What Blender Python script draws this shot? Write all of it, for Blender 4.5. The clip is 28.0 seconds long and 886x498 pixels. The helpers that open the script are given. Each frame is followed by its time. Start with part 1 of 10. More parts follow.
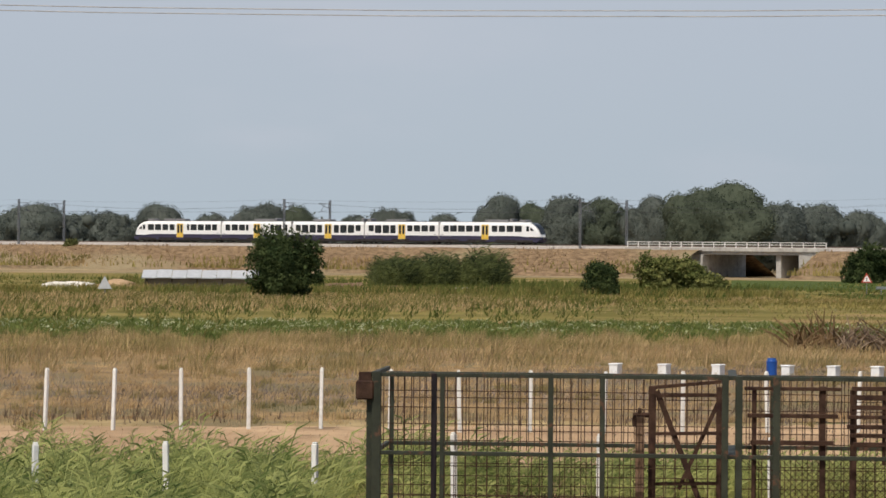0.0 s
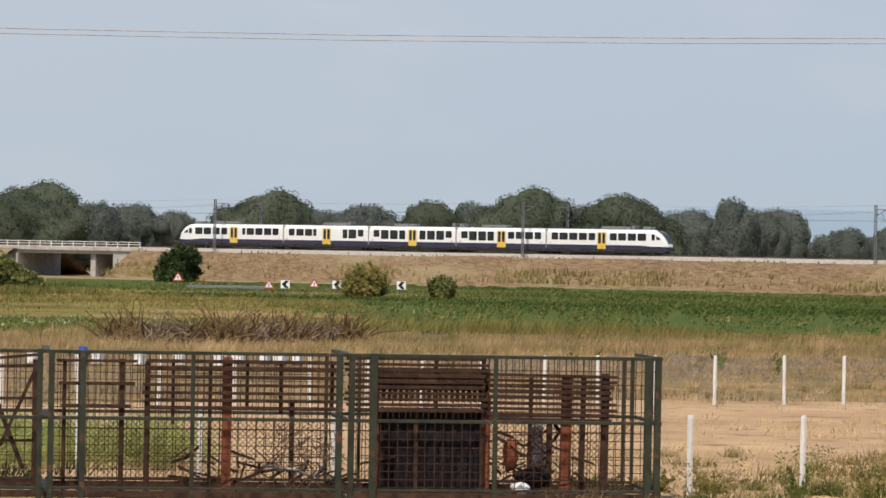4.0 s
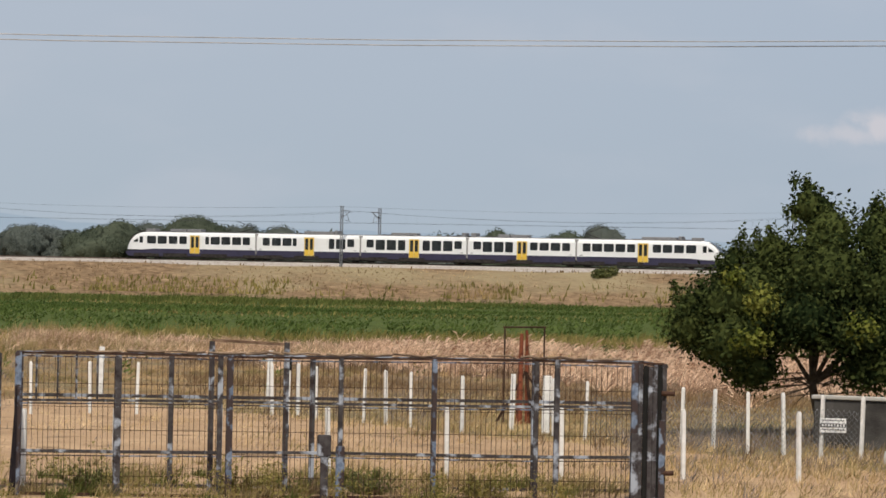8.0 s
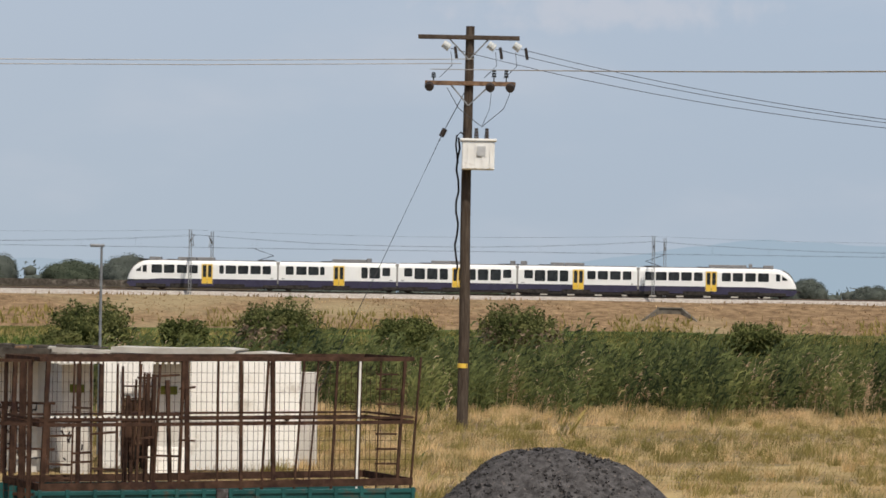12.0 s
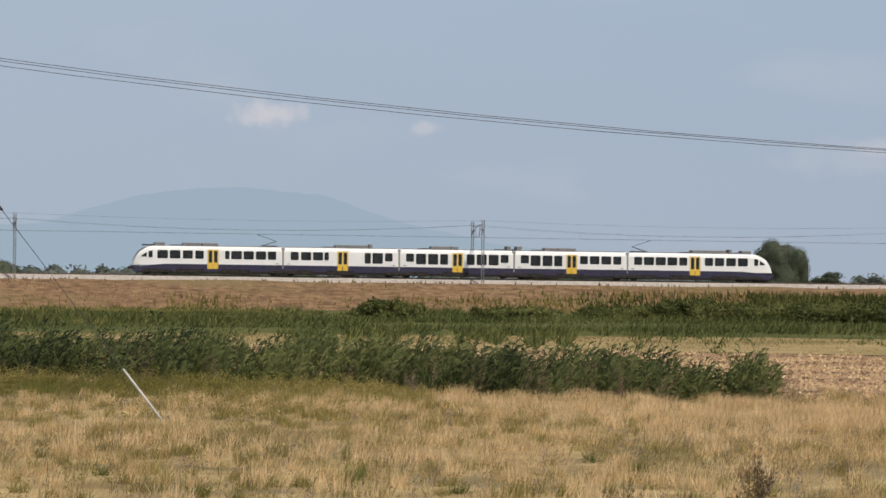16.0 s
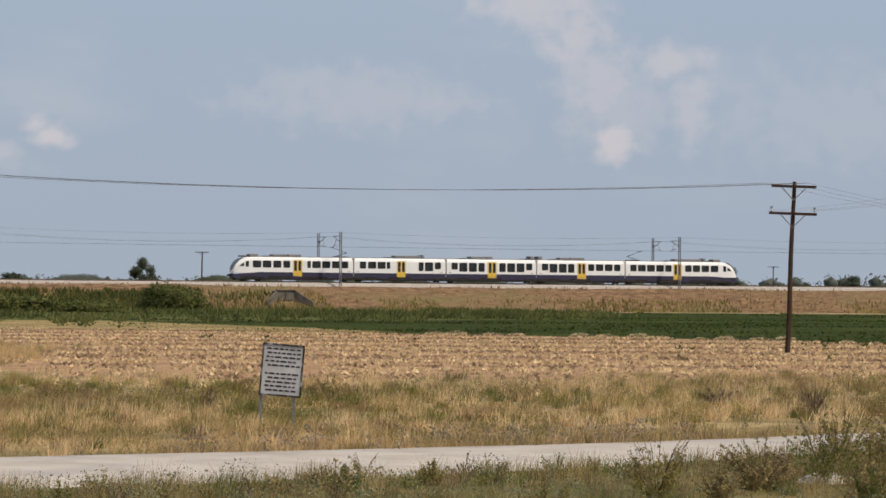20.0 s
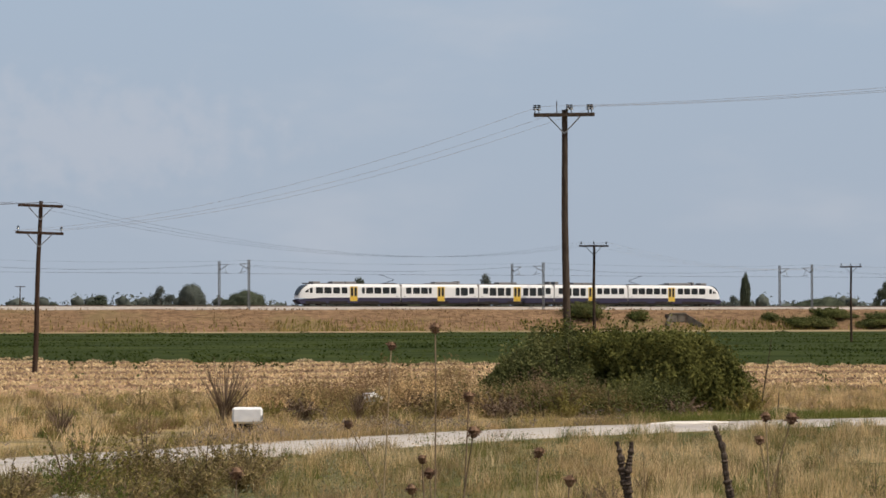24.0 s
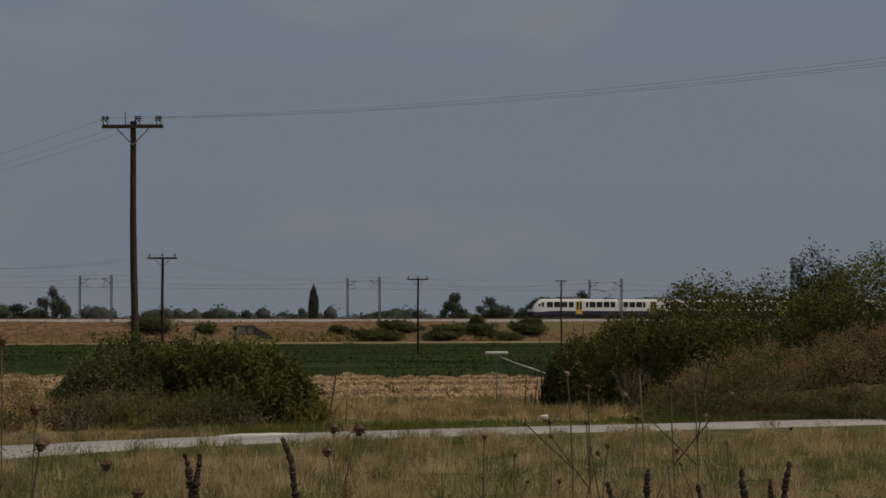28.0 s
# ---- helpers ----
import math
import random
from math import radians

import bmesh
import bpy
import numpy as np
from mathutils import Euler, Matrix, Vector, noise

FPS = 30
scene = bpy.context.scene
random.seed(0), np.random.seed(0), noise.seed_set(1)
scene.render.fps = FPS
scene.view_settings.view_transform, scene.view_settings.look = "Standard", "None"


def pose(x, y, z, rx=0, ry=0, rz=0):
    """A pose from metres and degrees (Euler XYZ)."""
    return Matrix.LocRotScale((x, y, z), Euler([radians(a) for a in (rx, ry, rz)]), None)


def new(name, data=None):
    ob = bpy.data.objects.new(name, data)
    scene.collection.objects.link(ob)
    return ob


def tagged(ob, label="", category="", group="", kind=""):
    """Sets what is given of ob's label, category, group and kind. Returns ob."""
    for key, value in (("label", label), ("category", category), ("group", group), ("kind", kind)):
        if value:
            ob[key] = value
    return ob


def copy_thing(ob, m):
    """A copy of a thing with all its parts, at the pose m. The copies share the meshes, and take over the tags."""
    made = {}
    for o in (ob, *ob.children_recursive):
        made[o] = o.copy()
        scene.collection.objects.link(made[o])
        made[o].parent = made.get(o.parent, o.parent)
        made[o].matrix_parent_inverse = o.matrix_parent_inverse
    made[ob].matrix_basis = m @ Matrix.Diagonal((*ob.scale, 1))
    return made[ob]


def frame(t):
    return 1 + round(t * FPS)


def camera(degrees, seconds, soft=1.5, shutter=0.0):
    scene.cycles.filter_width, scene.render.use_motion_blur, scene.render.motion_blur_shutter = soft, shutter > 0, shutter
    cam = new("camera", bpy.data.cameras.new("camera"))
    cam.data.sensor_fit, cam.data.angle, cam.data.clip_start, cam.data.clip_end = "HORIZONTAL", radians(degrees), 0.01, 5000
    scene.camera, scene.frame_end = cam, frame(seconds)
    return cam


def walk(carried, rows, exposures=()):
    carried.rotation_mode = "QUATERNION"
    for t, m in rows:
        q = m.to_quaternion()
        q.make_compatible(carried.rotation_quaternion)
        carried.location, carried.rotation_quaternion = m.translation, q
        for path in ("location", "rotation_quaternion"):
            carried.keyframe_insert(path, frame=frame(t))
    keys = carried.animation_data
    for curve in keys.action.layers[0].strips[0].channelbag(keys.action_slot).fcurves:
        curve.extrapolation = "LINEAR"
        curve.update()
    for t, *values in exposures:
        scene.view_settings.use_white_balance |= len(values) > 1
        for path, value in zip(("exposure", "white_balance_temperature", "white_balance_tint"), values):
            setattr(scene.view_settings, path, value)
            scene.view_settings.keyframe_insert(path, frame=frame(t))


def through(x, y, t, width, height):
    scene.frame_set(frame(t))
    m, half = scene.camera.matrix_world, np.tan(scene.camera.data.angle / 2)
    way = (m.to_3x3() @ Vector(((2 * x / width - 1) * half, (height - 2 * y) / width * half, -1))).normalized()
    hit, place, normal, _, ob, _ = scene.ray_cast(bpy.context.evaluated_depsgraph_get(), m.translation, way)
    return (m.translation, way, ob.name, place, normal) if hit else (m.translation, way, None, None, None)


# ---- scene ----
# The eye's way: seconds, x, y, z, azimuth, pitch, roll (degrees).
PATH = (
    (0.00, -8.994, 7.442, 4.490, -63.210, -0.085, 0.45),
    (0.50, -8.994, 7.442, 4.490, -61.830, -0.090, 0.50),
    (1.00, -8.994, 7.442, 4.490, -60.311, -0.078, 0.55),
    (1.50, -8.994, 7.442, 4.490, -58.910, -0.051, 0.60),
    (1.70, -8.069, 6.864, 4.490, -58.322, -0.040, 0.66),
    (1.90, -6.624, 5.961, 4.490, -57.721, -0.026, 0.72),
    (2.10, -5.178, 5.058, 4.490, -57.123, -0.004, 0.78),
    (2.30, -3.733, 4.154, 4.489, -56.529, 0.027, 0.84),
    (2.50, -2.287, 3.251, 4.485, -55.903, 0.052, 0.90),
    (2.80, -1.362, 2.673, 4.474, -54.920, 0.067, 0.92),
    (3.50, -1.362, 2.673, 4.433, -52.578, 0.068, 0.98),
    (4.50, -1.362, 2.673, 4.400, -48.847, 0.086, 1.06),
    (5.00, -1.362, 2.673, 4.400, -46.518, 0.132, 1.10),
    (5.50, -1.362, 2.673, 4.400, -44.639, 0.105, 1.11),
    (6.00, -1.362, 2.673, 4.400, -42.686, 0.100, 1.12),
    (6.50, -1.362, 2.673, 4.400, -40.808, 0.148, 1.12),
    (7.00, -1.362, 2.673, 4.400, -38.407, 0.242, 1.13),
    (7.50, -1.362, 2.673, 4.400, -36.423, 0.274, 1.14),
    (8.00, -1.362, 2.673, 4.400, -34.244, 0.299, 1.15),
    (8.50, -1.362, 2.673, 4.400, -31.714, 0.350, 1.07),
    (9.00, -1.362, 2.673, 4.400, -29.302, 0.344, 1.00),
    (9.50, -1.362, 2.673, 4.400, -27.304, 0.418, 0.99),
    (10.00, -1.362, 2.673, 4.400, -24.280, 0.690, 0.97),
    (10.50, -1.362, 2.673, 4.400, -22.089, 0.682, 0.96),
    (10.70, -0.939, 1.843, 4.400, -21.157, 0.658, 0.96),
    (10.80, -0.681, 1.337, 4.400, -20.680, 0.643, 0.95),
    (11.00, -0.165, 0.324, 4.400, -19.718, 0.626, 0.95),
    (11.10, 0.000, 0.000, 4.400, -19.234, 0.626, 0.94),
    (11.50, 0.000, 0.000, 4.400, -17.280, 0.671, 0.93),
    (12.00, 0.000, 0.000, 4.400, -14.871, 0.831, 0.90),
    (12.50, 0.000, 0.000, 4.400, -12.527, 0.927, 0.88),
    (13.50, 0.000, 0.000, 4.400, -8.127, 1.157, 0.83),
    (14.50, 0.000, 0.000, 4.400, -3.266, 1.396, 0.79),
    (15.00, 0.000, 0.000, 4.400, 0.000, 1.511, 0.77),
    (15.50, 0.000, 0.000, 4.400, 2.844, 0.710, 0.76),
    (15.70, 0.000, 0.000, 4.400, 3.786, 0.597, 0.76),
    (15.80, -0.124, -1.010, 4.374, 4.221, 0.581, 0.75),
    (15.90, -0.495, -4.032, 4.297, 4.649, 0.578, 0.75),
    (16.00, -0.971, -7.909, 4.197, 5.083, 0.578, 0.75),
    (16.10, -1.447, -11.786, 4.098, 5.520, 0.585, 0.75),
    (16.20, -1.923, -15.664, 3.998, 5.951, 0.607, 0.75),
    (16.30, -2.399, -19.541, 3.899, 6.381, 0.636, 0.74),
    (16.40, -2.875, -23.418, 3.799, 6.816, 0.668, 0.74),
    (16.50, -3.351, -27.295, 3.700, 7.261, 0.695, 0.74),
    (16.60, -3.827, -31.172, 3.601, 7.723, 0.720, 0.74),
    (16.70, -4.304, -35.049, 3.501, 8.200, 0.746, 0.74),
    (16.80, -4.780, -38.926, 3.402, 8.679, 0.771, 0.73),
    (16.90, -5.256, -42.804, 3.302, 9.147, 0.794, 0.73),
    (17.00, -5.732, -46.681, 3.203, 9.590, 0.813, 0.73),
    (17.10, -6.208, -50.558, 3.103, 9.994, 0.828, 0.72),
    (17.20, -6.579, -53.580, 3.026, 10.366, 0.840, 0.71),
    (17.30, -6.703, -54.590, 3.000, 10.752, 0.848, 0.70),
    (17.50, -6.703, -54.590, 3.000, 11.523, 0.863, 0.68),
    (18.00, -6.703, -54.590, 3.000, 13.987, 0.870, 0.64),
    (18.50, -6.703, -54.590, 3.000, 15.188, 0.530, 0.59),
    (19.00, -6.703, -54.590, 3.000, 17.234, 0.583, 0.54),
    (19.50, -6.703, -54.590, 3.000, 19.344, 0.746, 0.50),
    (20.00, -6.703, -54.590, 3.000, 21.222, 0.783, 0.45),
    (20.50, -6.703, -54.590, 3.000, 23.229, 0.872, 0.30),
    (21.00, -6.703, -54.590, 3.000, 24.965, 0.948, 0.15),
    (21.50, -6.703, -54.590, 3.000, 26.830, 0.959, 0.12),
    (22.50, -6.703, -54.590, 3.000, 30.028, 1.058, 0.06),
    (23.50, -6.703, -54.590, 3.000, 33.128, 1.162, 0.00),
    (24.00, -6.703, -54.590, 3.000, 34.795, 1.182, -0.03),
    (24.50, -6.703, -54.590, 3.000, 36.557, 1.209, -0.07),
    (25.00, -6.703, -54.590, 3.000, 38.131, 1.271, -0.10),
    (25.50, -6.703, -54.590, 3.000, 38.655, 1.318, -0.10),
    (26.00, -6.703, -54.590, 3.000, 39.823, 1.363, -0.10),
    (26.50, -6.703, -54.590, 3.000, 41.038, 1.377, -0.10),
    (27.00, -6.703, -54.590, 3.000, 41.975, 1.369, -0.10),
    (27.50, -6.703, -54.590, 3.000, 42.321, 1.378, -0.10),
    (28.00, -6.703, -54.590, 3.000, 42.594, 1.395, -0.10),
)

TRACK = (430.386, 41.309, -49.119, 2.962, -5.341)
MASTS = (-770.0, -707.8, -647.1, -585.2, -520.9, -457.0, -399.4, -338.9, -277.2, -210.5, -144.9, -82.5, -21.6, 42.9, 105.7, 164.7, 225.5, 287.2, 348.4, 408.1, 465.9, 535.5, 597.7, 659.9)

# The train's middle along the line, by time.
TRAIN = (
    (0.0, -577.1),
    (2.0, -495.6),
    (2.5, -477.3),
    (4.5, -402.2),
    (5.0, -382.5),
    (7.0, -306.1),
    (8.0, -267.0),
    (9.0, -226.2),
    (11.0, -146.7),
    (12.0, -108.8),
    (12.5, -90.5),
    (14.5, -16.6),
    (15.0, 3.0),
    (16.5, 58.5),
    (17.0, 80.2),
    (18.0, 117.2),
    (20.0, 192.7),
    (21.0, 230.9),
    (23.5, 325.2),
    (24.0, 344.5),
    (25.0, 382.2),
    (27.0, 454.8),
    (28.0, 491.9),
)

RAIL = 4.6


def aim(x, y, z, az, pitch, roll):
    return pose(x, y, z, 90 + pitch, 0, -az) @ pose(0, 0, 0, 0, 0, roll)


cam = camera(15.937, 28.0, soft=1.6)
walk(cam, [(r[0], aim(*r[1:])) for r in PATH],
     exposures=((0, 0.02, 6420, 10.4), (2.5, 0.08, 6423, 10.3), (5, 0.18, 6426, 10.3), (7, 0.08, 6428, 10.2), (8, 0.00, 6430, 10.2), (9, 0.10, 6453, 10.2), (10, 0.20, 6476, 10.2), (12, 0.10, 6500, 10.1), (15, 0.00, 6500, 10.0), (17, 0.05, 6546, 10.5), (19, -0.04, 6640, 11.4), (21, 0.00, 6680, 11.3), (25, 0.06, 6700, 11.1), (27.5, 0.06, 6700, 11.0), (27.65, -0.45, 6700, 11.0), (27.8, -0.95, 6700, 11.0), (28, -1.27, 6700, 11.0)))

# ---------------------------------------------------------------- light
SUN_EL, SUN_AZ = 58.0, 145.0


def build_world():
    w = bpy.data.worlds.new("world")
    scene.world = w
    w.use_nodes = True
    nt = w.node_tree
    N, K = nt.nodes, nt.links
    N.clear()
    out = N.new("ShaderNodeOutputWorld")
    bg = N.new("ShaderNodeBackground")
    K.new(bg.outputs[0], out.inputs[0])
    sky = N.new("ShaderNodeTexSky")
    sky.sky_type = "NISHITA"
    sky.sun_disc = False
    sky.sun_elevation = radians(SUN_EL)
    sky.sun_rotation = radians(SUN_AZ)
    sky.air_density, sky.dust_density = 1.2, 2.5

    def val(op, a, b=None, c=None):
        n = N.new("ShaderNodeMath")
        n.operation = op
        for i, q in enumerate((a, b, c)):
            if q is None:
                continue
            if isinstance(q, (int, float)):
                n.inputs[i].default_value = q
            else:
                K.new(q, n.inputs[i])
        return n.outputs[0]

    def blend(f, a, b):
        n = N.new("ShaderNodeMix")
        n.data_type = "RGBA"
        K.new(f, n.inputs[0]) if not isinstance(f, float) else None
        for i, q in ((6, a), (7, b)):
            if isinstance(q, tuple):
                n.inputs[i].default_value = (*q, 1)
            else:
                K.new(q, n.inputs[i])
        return n.outputs[2]

    dim = N.new("ShaderNodeVectorMath")
    dim.operation = "SCALE"
    K.new(sky.outputs[0], dim.inputs[0])
    dim.inputs["Scale"].default_value = 0.085
    co = N.new("ShaderNodeTexCoord")
    xyz = N.new("ShaderNodeSeparateXYZ")
    K.new(co.outputs["Generated"], xyz.inputs[0])
    el = val("MULTIPLY", val("ARCSINE", xyz.outputs[2]), 57.2958)
    az = val("MULTIPLY", val("ARCTAN2", xyz.outputs[0], xyz.outputs[1]), 57.2958)
    up = N.new("ShaderNodeMapRange")
    up.inputs["From Min"].default_value, up.inputs["From Max"].default_value = 0.0, 6.0
    K.new(el, up.inputs[0])
    rightward = N.new("ShaderNodeMapRange")
    rightward.inputs["From Min"].default_value, rightward.inputs["From Max"].default_value = -60.0, 15.0
    K.new(az, rightward.inputs[0])
    low = blend(rightward.outputs[0], (0.43, 0.50, 0.555), (0.365, 0.432, 0.525))
    high = blend(rightward.outputs[0], (0.475, 0.52, 0.595), (0.362, 0.457, 0.578))
    hazy = blend(up.outputs[0], low, high)
    # thin drifting cloud
    v = N.new("ShaderNodeCombineXYZ")
    K.new(val("MULTIPLY", az, 0.16), v.inputs[0])
    K.new(val("MULTIPLY", el, 0.42), v.inputs[1])
    thin = N.new("ShaderNodeTexNoise")
    thin.inputs["Scale"].default_value, thin.inputs["Detail"].default_value = 1.0, 5.0
    K.new(v.outputs[0], thin.inputs["Vector"])
    veil = N.new("ShaderNodeMapRange")
    veil.interpolation_type = "SMOOTHSTEP"
    veil.inputs["From Min"].default_value, veil.inputs["From Max"].default_value = 0.5, 0.75
    veil.inputs["To Max"].default_value = 0.4
    K.new(thin.outputs[0], veil.inputs[0])
    hazy = blend(veil.outputs[0], hazy, (0.52, 0.55, 0.61))
    # heaped clouds low over the plain: azimuth, height, half width, half height, density
    v2 = N.new("ShaderNodeCombineXYZ")
    K.new(az, v2.inputs[0])
    K.new(el, v2.inputs[1])
    puff = N.new("ShaderNodeTexNoise")
    puff.inputs["Scale"].default_value, puff.inputs["Detail"].default_value = 2.2, 8.0
    K.new(v2.outputs[0], puff.inputs["Vector"])
    total = None
    for a, e, ra, re, d in CLOUDS:
        dx = val("DIVIDE", val("SUBTRACT", az, a), ra)
        dy = val("DIVIDE", val("SUBTRACT", el, e), re)
        rr = val("SQRT", val("ADD", val("MULTIPLY", dx, dx), val("MULTIPLY", dy, dy)))
        m = val("ADD", val("SUBTRACT", 1.0, rr), val("MULTIPLY", val("SUBTRACT", puff.outputs[0], 0.5), 1.7))
        n = N.new("ShaderNodeMapRange")
        n.interpolation_type = "SMOOTHSTEP"
        n.inputs["From Min"].default_value, n.inputs["From Max"].default_value = -0.1, 0.85
        n.inputs["To Max"].default_value = d
        K.new(m, n.inputs[0])
        total = n.outputs[0] if total is None else val("MAXIMUM", total, n.outputs[0])
    hazy = blend(total, hazy, (0.62, 0.60, 0.63))
    fade = N.new("ShaderNodeMapRange")
    fade.interpolation_type = "SMOOTHSTEP"
    fade.inputs["From Min"].default_value, fade.inputs["From Max"].default_value = 7.0, 35.0
    K.new(el, fade.inputs[0])
    K.new(blend(fade.outputs[0], hazy, dim.outputs[0]), bg.inputs["Color"])
    bg.inputs["Strength"].default_value = 1.0


CLOUDS = ((-26.4, 2.7, 0.6, 0.4, 0.85), (-27.0, 2.5, 1.0, 0.24, 0.6), (1.9, 2.98, 0.75, 0.3, 0.85), (4.7, 2.75, 0.35, 0.15, 0.45),
          (14.15, 2.72, 0.55, 0.3, 0.8), (13.85, 2.98, 0.32, 0.3, 0.75), (13.0, 2.45, 1.0, 0.25, 0.4), (24.3, 2.75, 0.6, 0.5, 0.8),
          (22.9, 5.2, 1.5, 0.7, 0.6), (23.6, 4.7, 0.8, 0.8, 0.6), (24.0, 3.9, 1.0, 1.1, 0.5), (25.3, 4.2, 0.9, 0.4, 0.55),
          (25.7, 3.4, 0.6, 0.9, 0.45), (24.4, 3.3, 1.3, 1.1, 0.35), (19.6, 3.5, 2.9, 0.8, 0.3), (12.5, 2.3, 1.8, 0.45, 0.2), (28.5, 3.2, 4.0, 1.2, 0.2),
          (-12.0, 5.2, 3.2, 0.5, 0.35))
build_world()
sun_data = bpy.data.lights.new("sun", "SUN")
sun_data.energy, sun_data.angle, sun_data.color = 3.9, radians(0.8), (1.0, 0.92, 0.80)
sun = new("sun", sun_data)
sun.rotation_euler = Euler((radians(90 - SUN_EL), 0, radians(-SUN_AZ + 180)))


# ---------------------------------------------------------------- materials
def material(name, dark, light, rough=0.85, metal=0.0, scale=3.0, detail=4.0, bump=0.0, bump_scale=20.0,
             island=0.0, spots=None, spot_scale=1.0, spot_at=(0.55, 0.65), through=0.0, random_ob=0.0, stretch=(1, 1, 1)):
    """Two-tone noise colour, optional spots of a third colour, bump and variation from piece to piece."""
    m = bpy.data.materials.new(name)
    m.use_nodes = True
    nt = m.node_tree
    N, K = nt.nodes, nt.links
    b = N["Principled BSDF"]
    b.inputs["Roughness"].default_value = rough
    b.inputs["Metallic"].default_value = metal
    b.inputs["Specular IOR Level"].default_value = 0.3 if rough < 0.8 else 0.03
    geo = N.new("ShaderNodeNewGeometry")
    mp = N.new("ShaderNodeMapping")
    mp.inputs["Scale"].default_value = stretch
    tc = N.new("ShaderNodeTexCoord")
    K.new(tc.outputs["Object"], mp.inputs[0])
    n1 = N.new("ShaderNodeTexNoise")
    n1.inputs["Scale"].default_value, n1.inputs["Detail"].default_value = scale, detail
    n1.inputs["Roughness"].default_value = 0.65
    K.new(mp.outputs[0], n1.inputs["Vector"])
    fac = N.new("ShaderNodeMapRange")
    fac.inputs["From Min"].default_value, fac.inputs["From Max"].default_value = 0.32, 0.68
    K.new(n1.outputs[0], fac.inputs[0])
    f = fac.outputs[0]

    def shift(sock, amount):
        a = N.new("ShaderNodeMath")
        a.operation = "MULTIPLY_ADD"
        K.new(sock, a.inputs[0])
        a.inputs[1].default_value, a.inputs[2].default_value = amount, -0.5 * amount
        c = N.new("ShaderNodeMath")
        c.operation, c.use_clamp = "ADD", True
        K.new(f, c.inputs[0])
        K.new(a.outputs[0], c.inputs[1])
        return c.outputs[0]

    if island:
        f = shift(geo.outputs["Random Per Island"], island)
    if random_ob:
        oi = N.new("ShaderNodeObjectInfo")
        f = shift(oi.outputs["Random"], random_ob)
    mix = N.new("ShaderNodeMix")
    mix.data_type = "RGBA"
    K.new(f, mix.inputs[0])
    mix.inputs[6].default_value, mix.inputs[7].default_value = (*dark, 1), (*light, 1)
    col = mix.outputs[2]
    if spots:
        n2 = N.new("ShaderNodeTexNoise")
        n2.inputs["Scale"].default_value, n2.inputs["Detail"].default_value = spot_scale, 6.0
        n2.inputs["Roughness"].default_value = 0.6
        K.new(mp.outputs[0], n2.inputs["Vector"])
        r = N.new("ShaderNodeMapRange")
        r.inputs["From Min"].default_value, r.inputs["From Max"].default_value = spot_at
        K.new(n2.outputs[0], r.inputs[0])
        m2 = N.new("ShaderNodeMix")
        m2.data_type = "RGBA"
        K.new(r.outputs[0], m2.inputs[0])
        K.new(col, m2.inputs[6])
        m2.inputs[7].default_value = (*spots, 1)
        col = m2.outputs[2]
    K.new(col, b.inputs["Base Color"])
    if bump:
        n3 = N.new("ShaderNodeTexNoise")
        n3.inputs["Scale"].default_value, n3.inputs["Detail"].default_value = bump_scale, 5.0
        K.new(mp.outputs[0], n3.inputs["Vector"])
        bp = N.new("ShaderNodeBump")
        bp.inputs["Strength"].default_value, bp.inputs["Distance"].default_value = bump, 0.6 / bump_scale
        K.new(n3.outputs[0], bp.inputs["Height"])
        K.new(bp.outputs[0], b.inputs["Normal"])
    if through:
        t = N.new("ShaderNodeBsdfTranslucent")
        K.new(col, t.inputs[0])
        ms = N.new("ShaderNodeMixShader")
        ms.inputs[0].default_value = through
        K.new(b.outputs[0], ms.inputs[1])
        K.new(t.outputs[0], ms.inputs[2])
        K.new(ms.outputs[0], N["Material Output"].inputs[0])
    return m


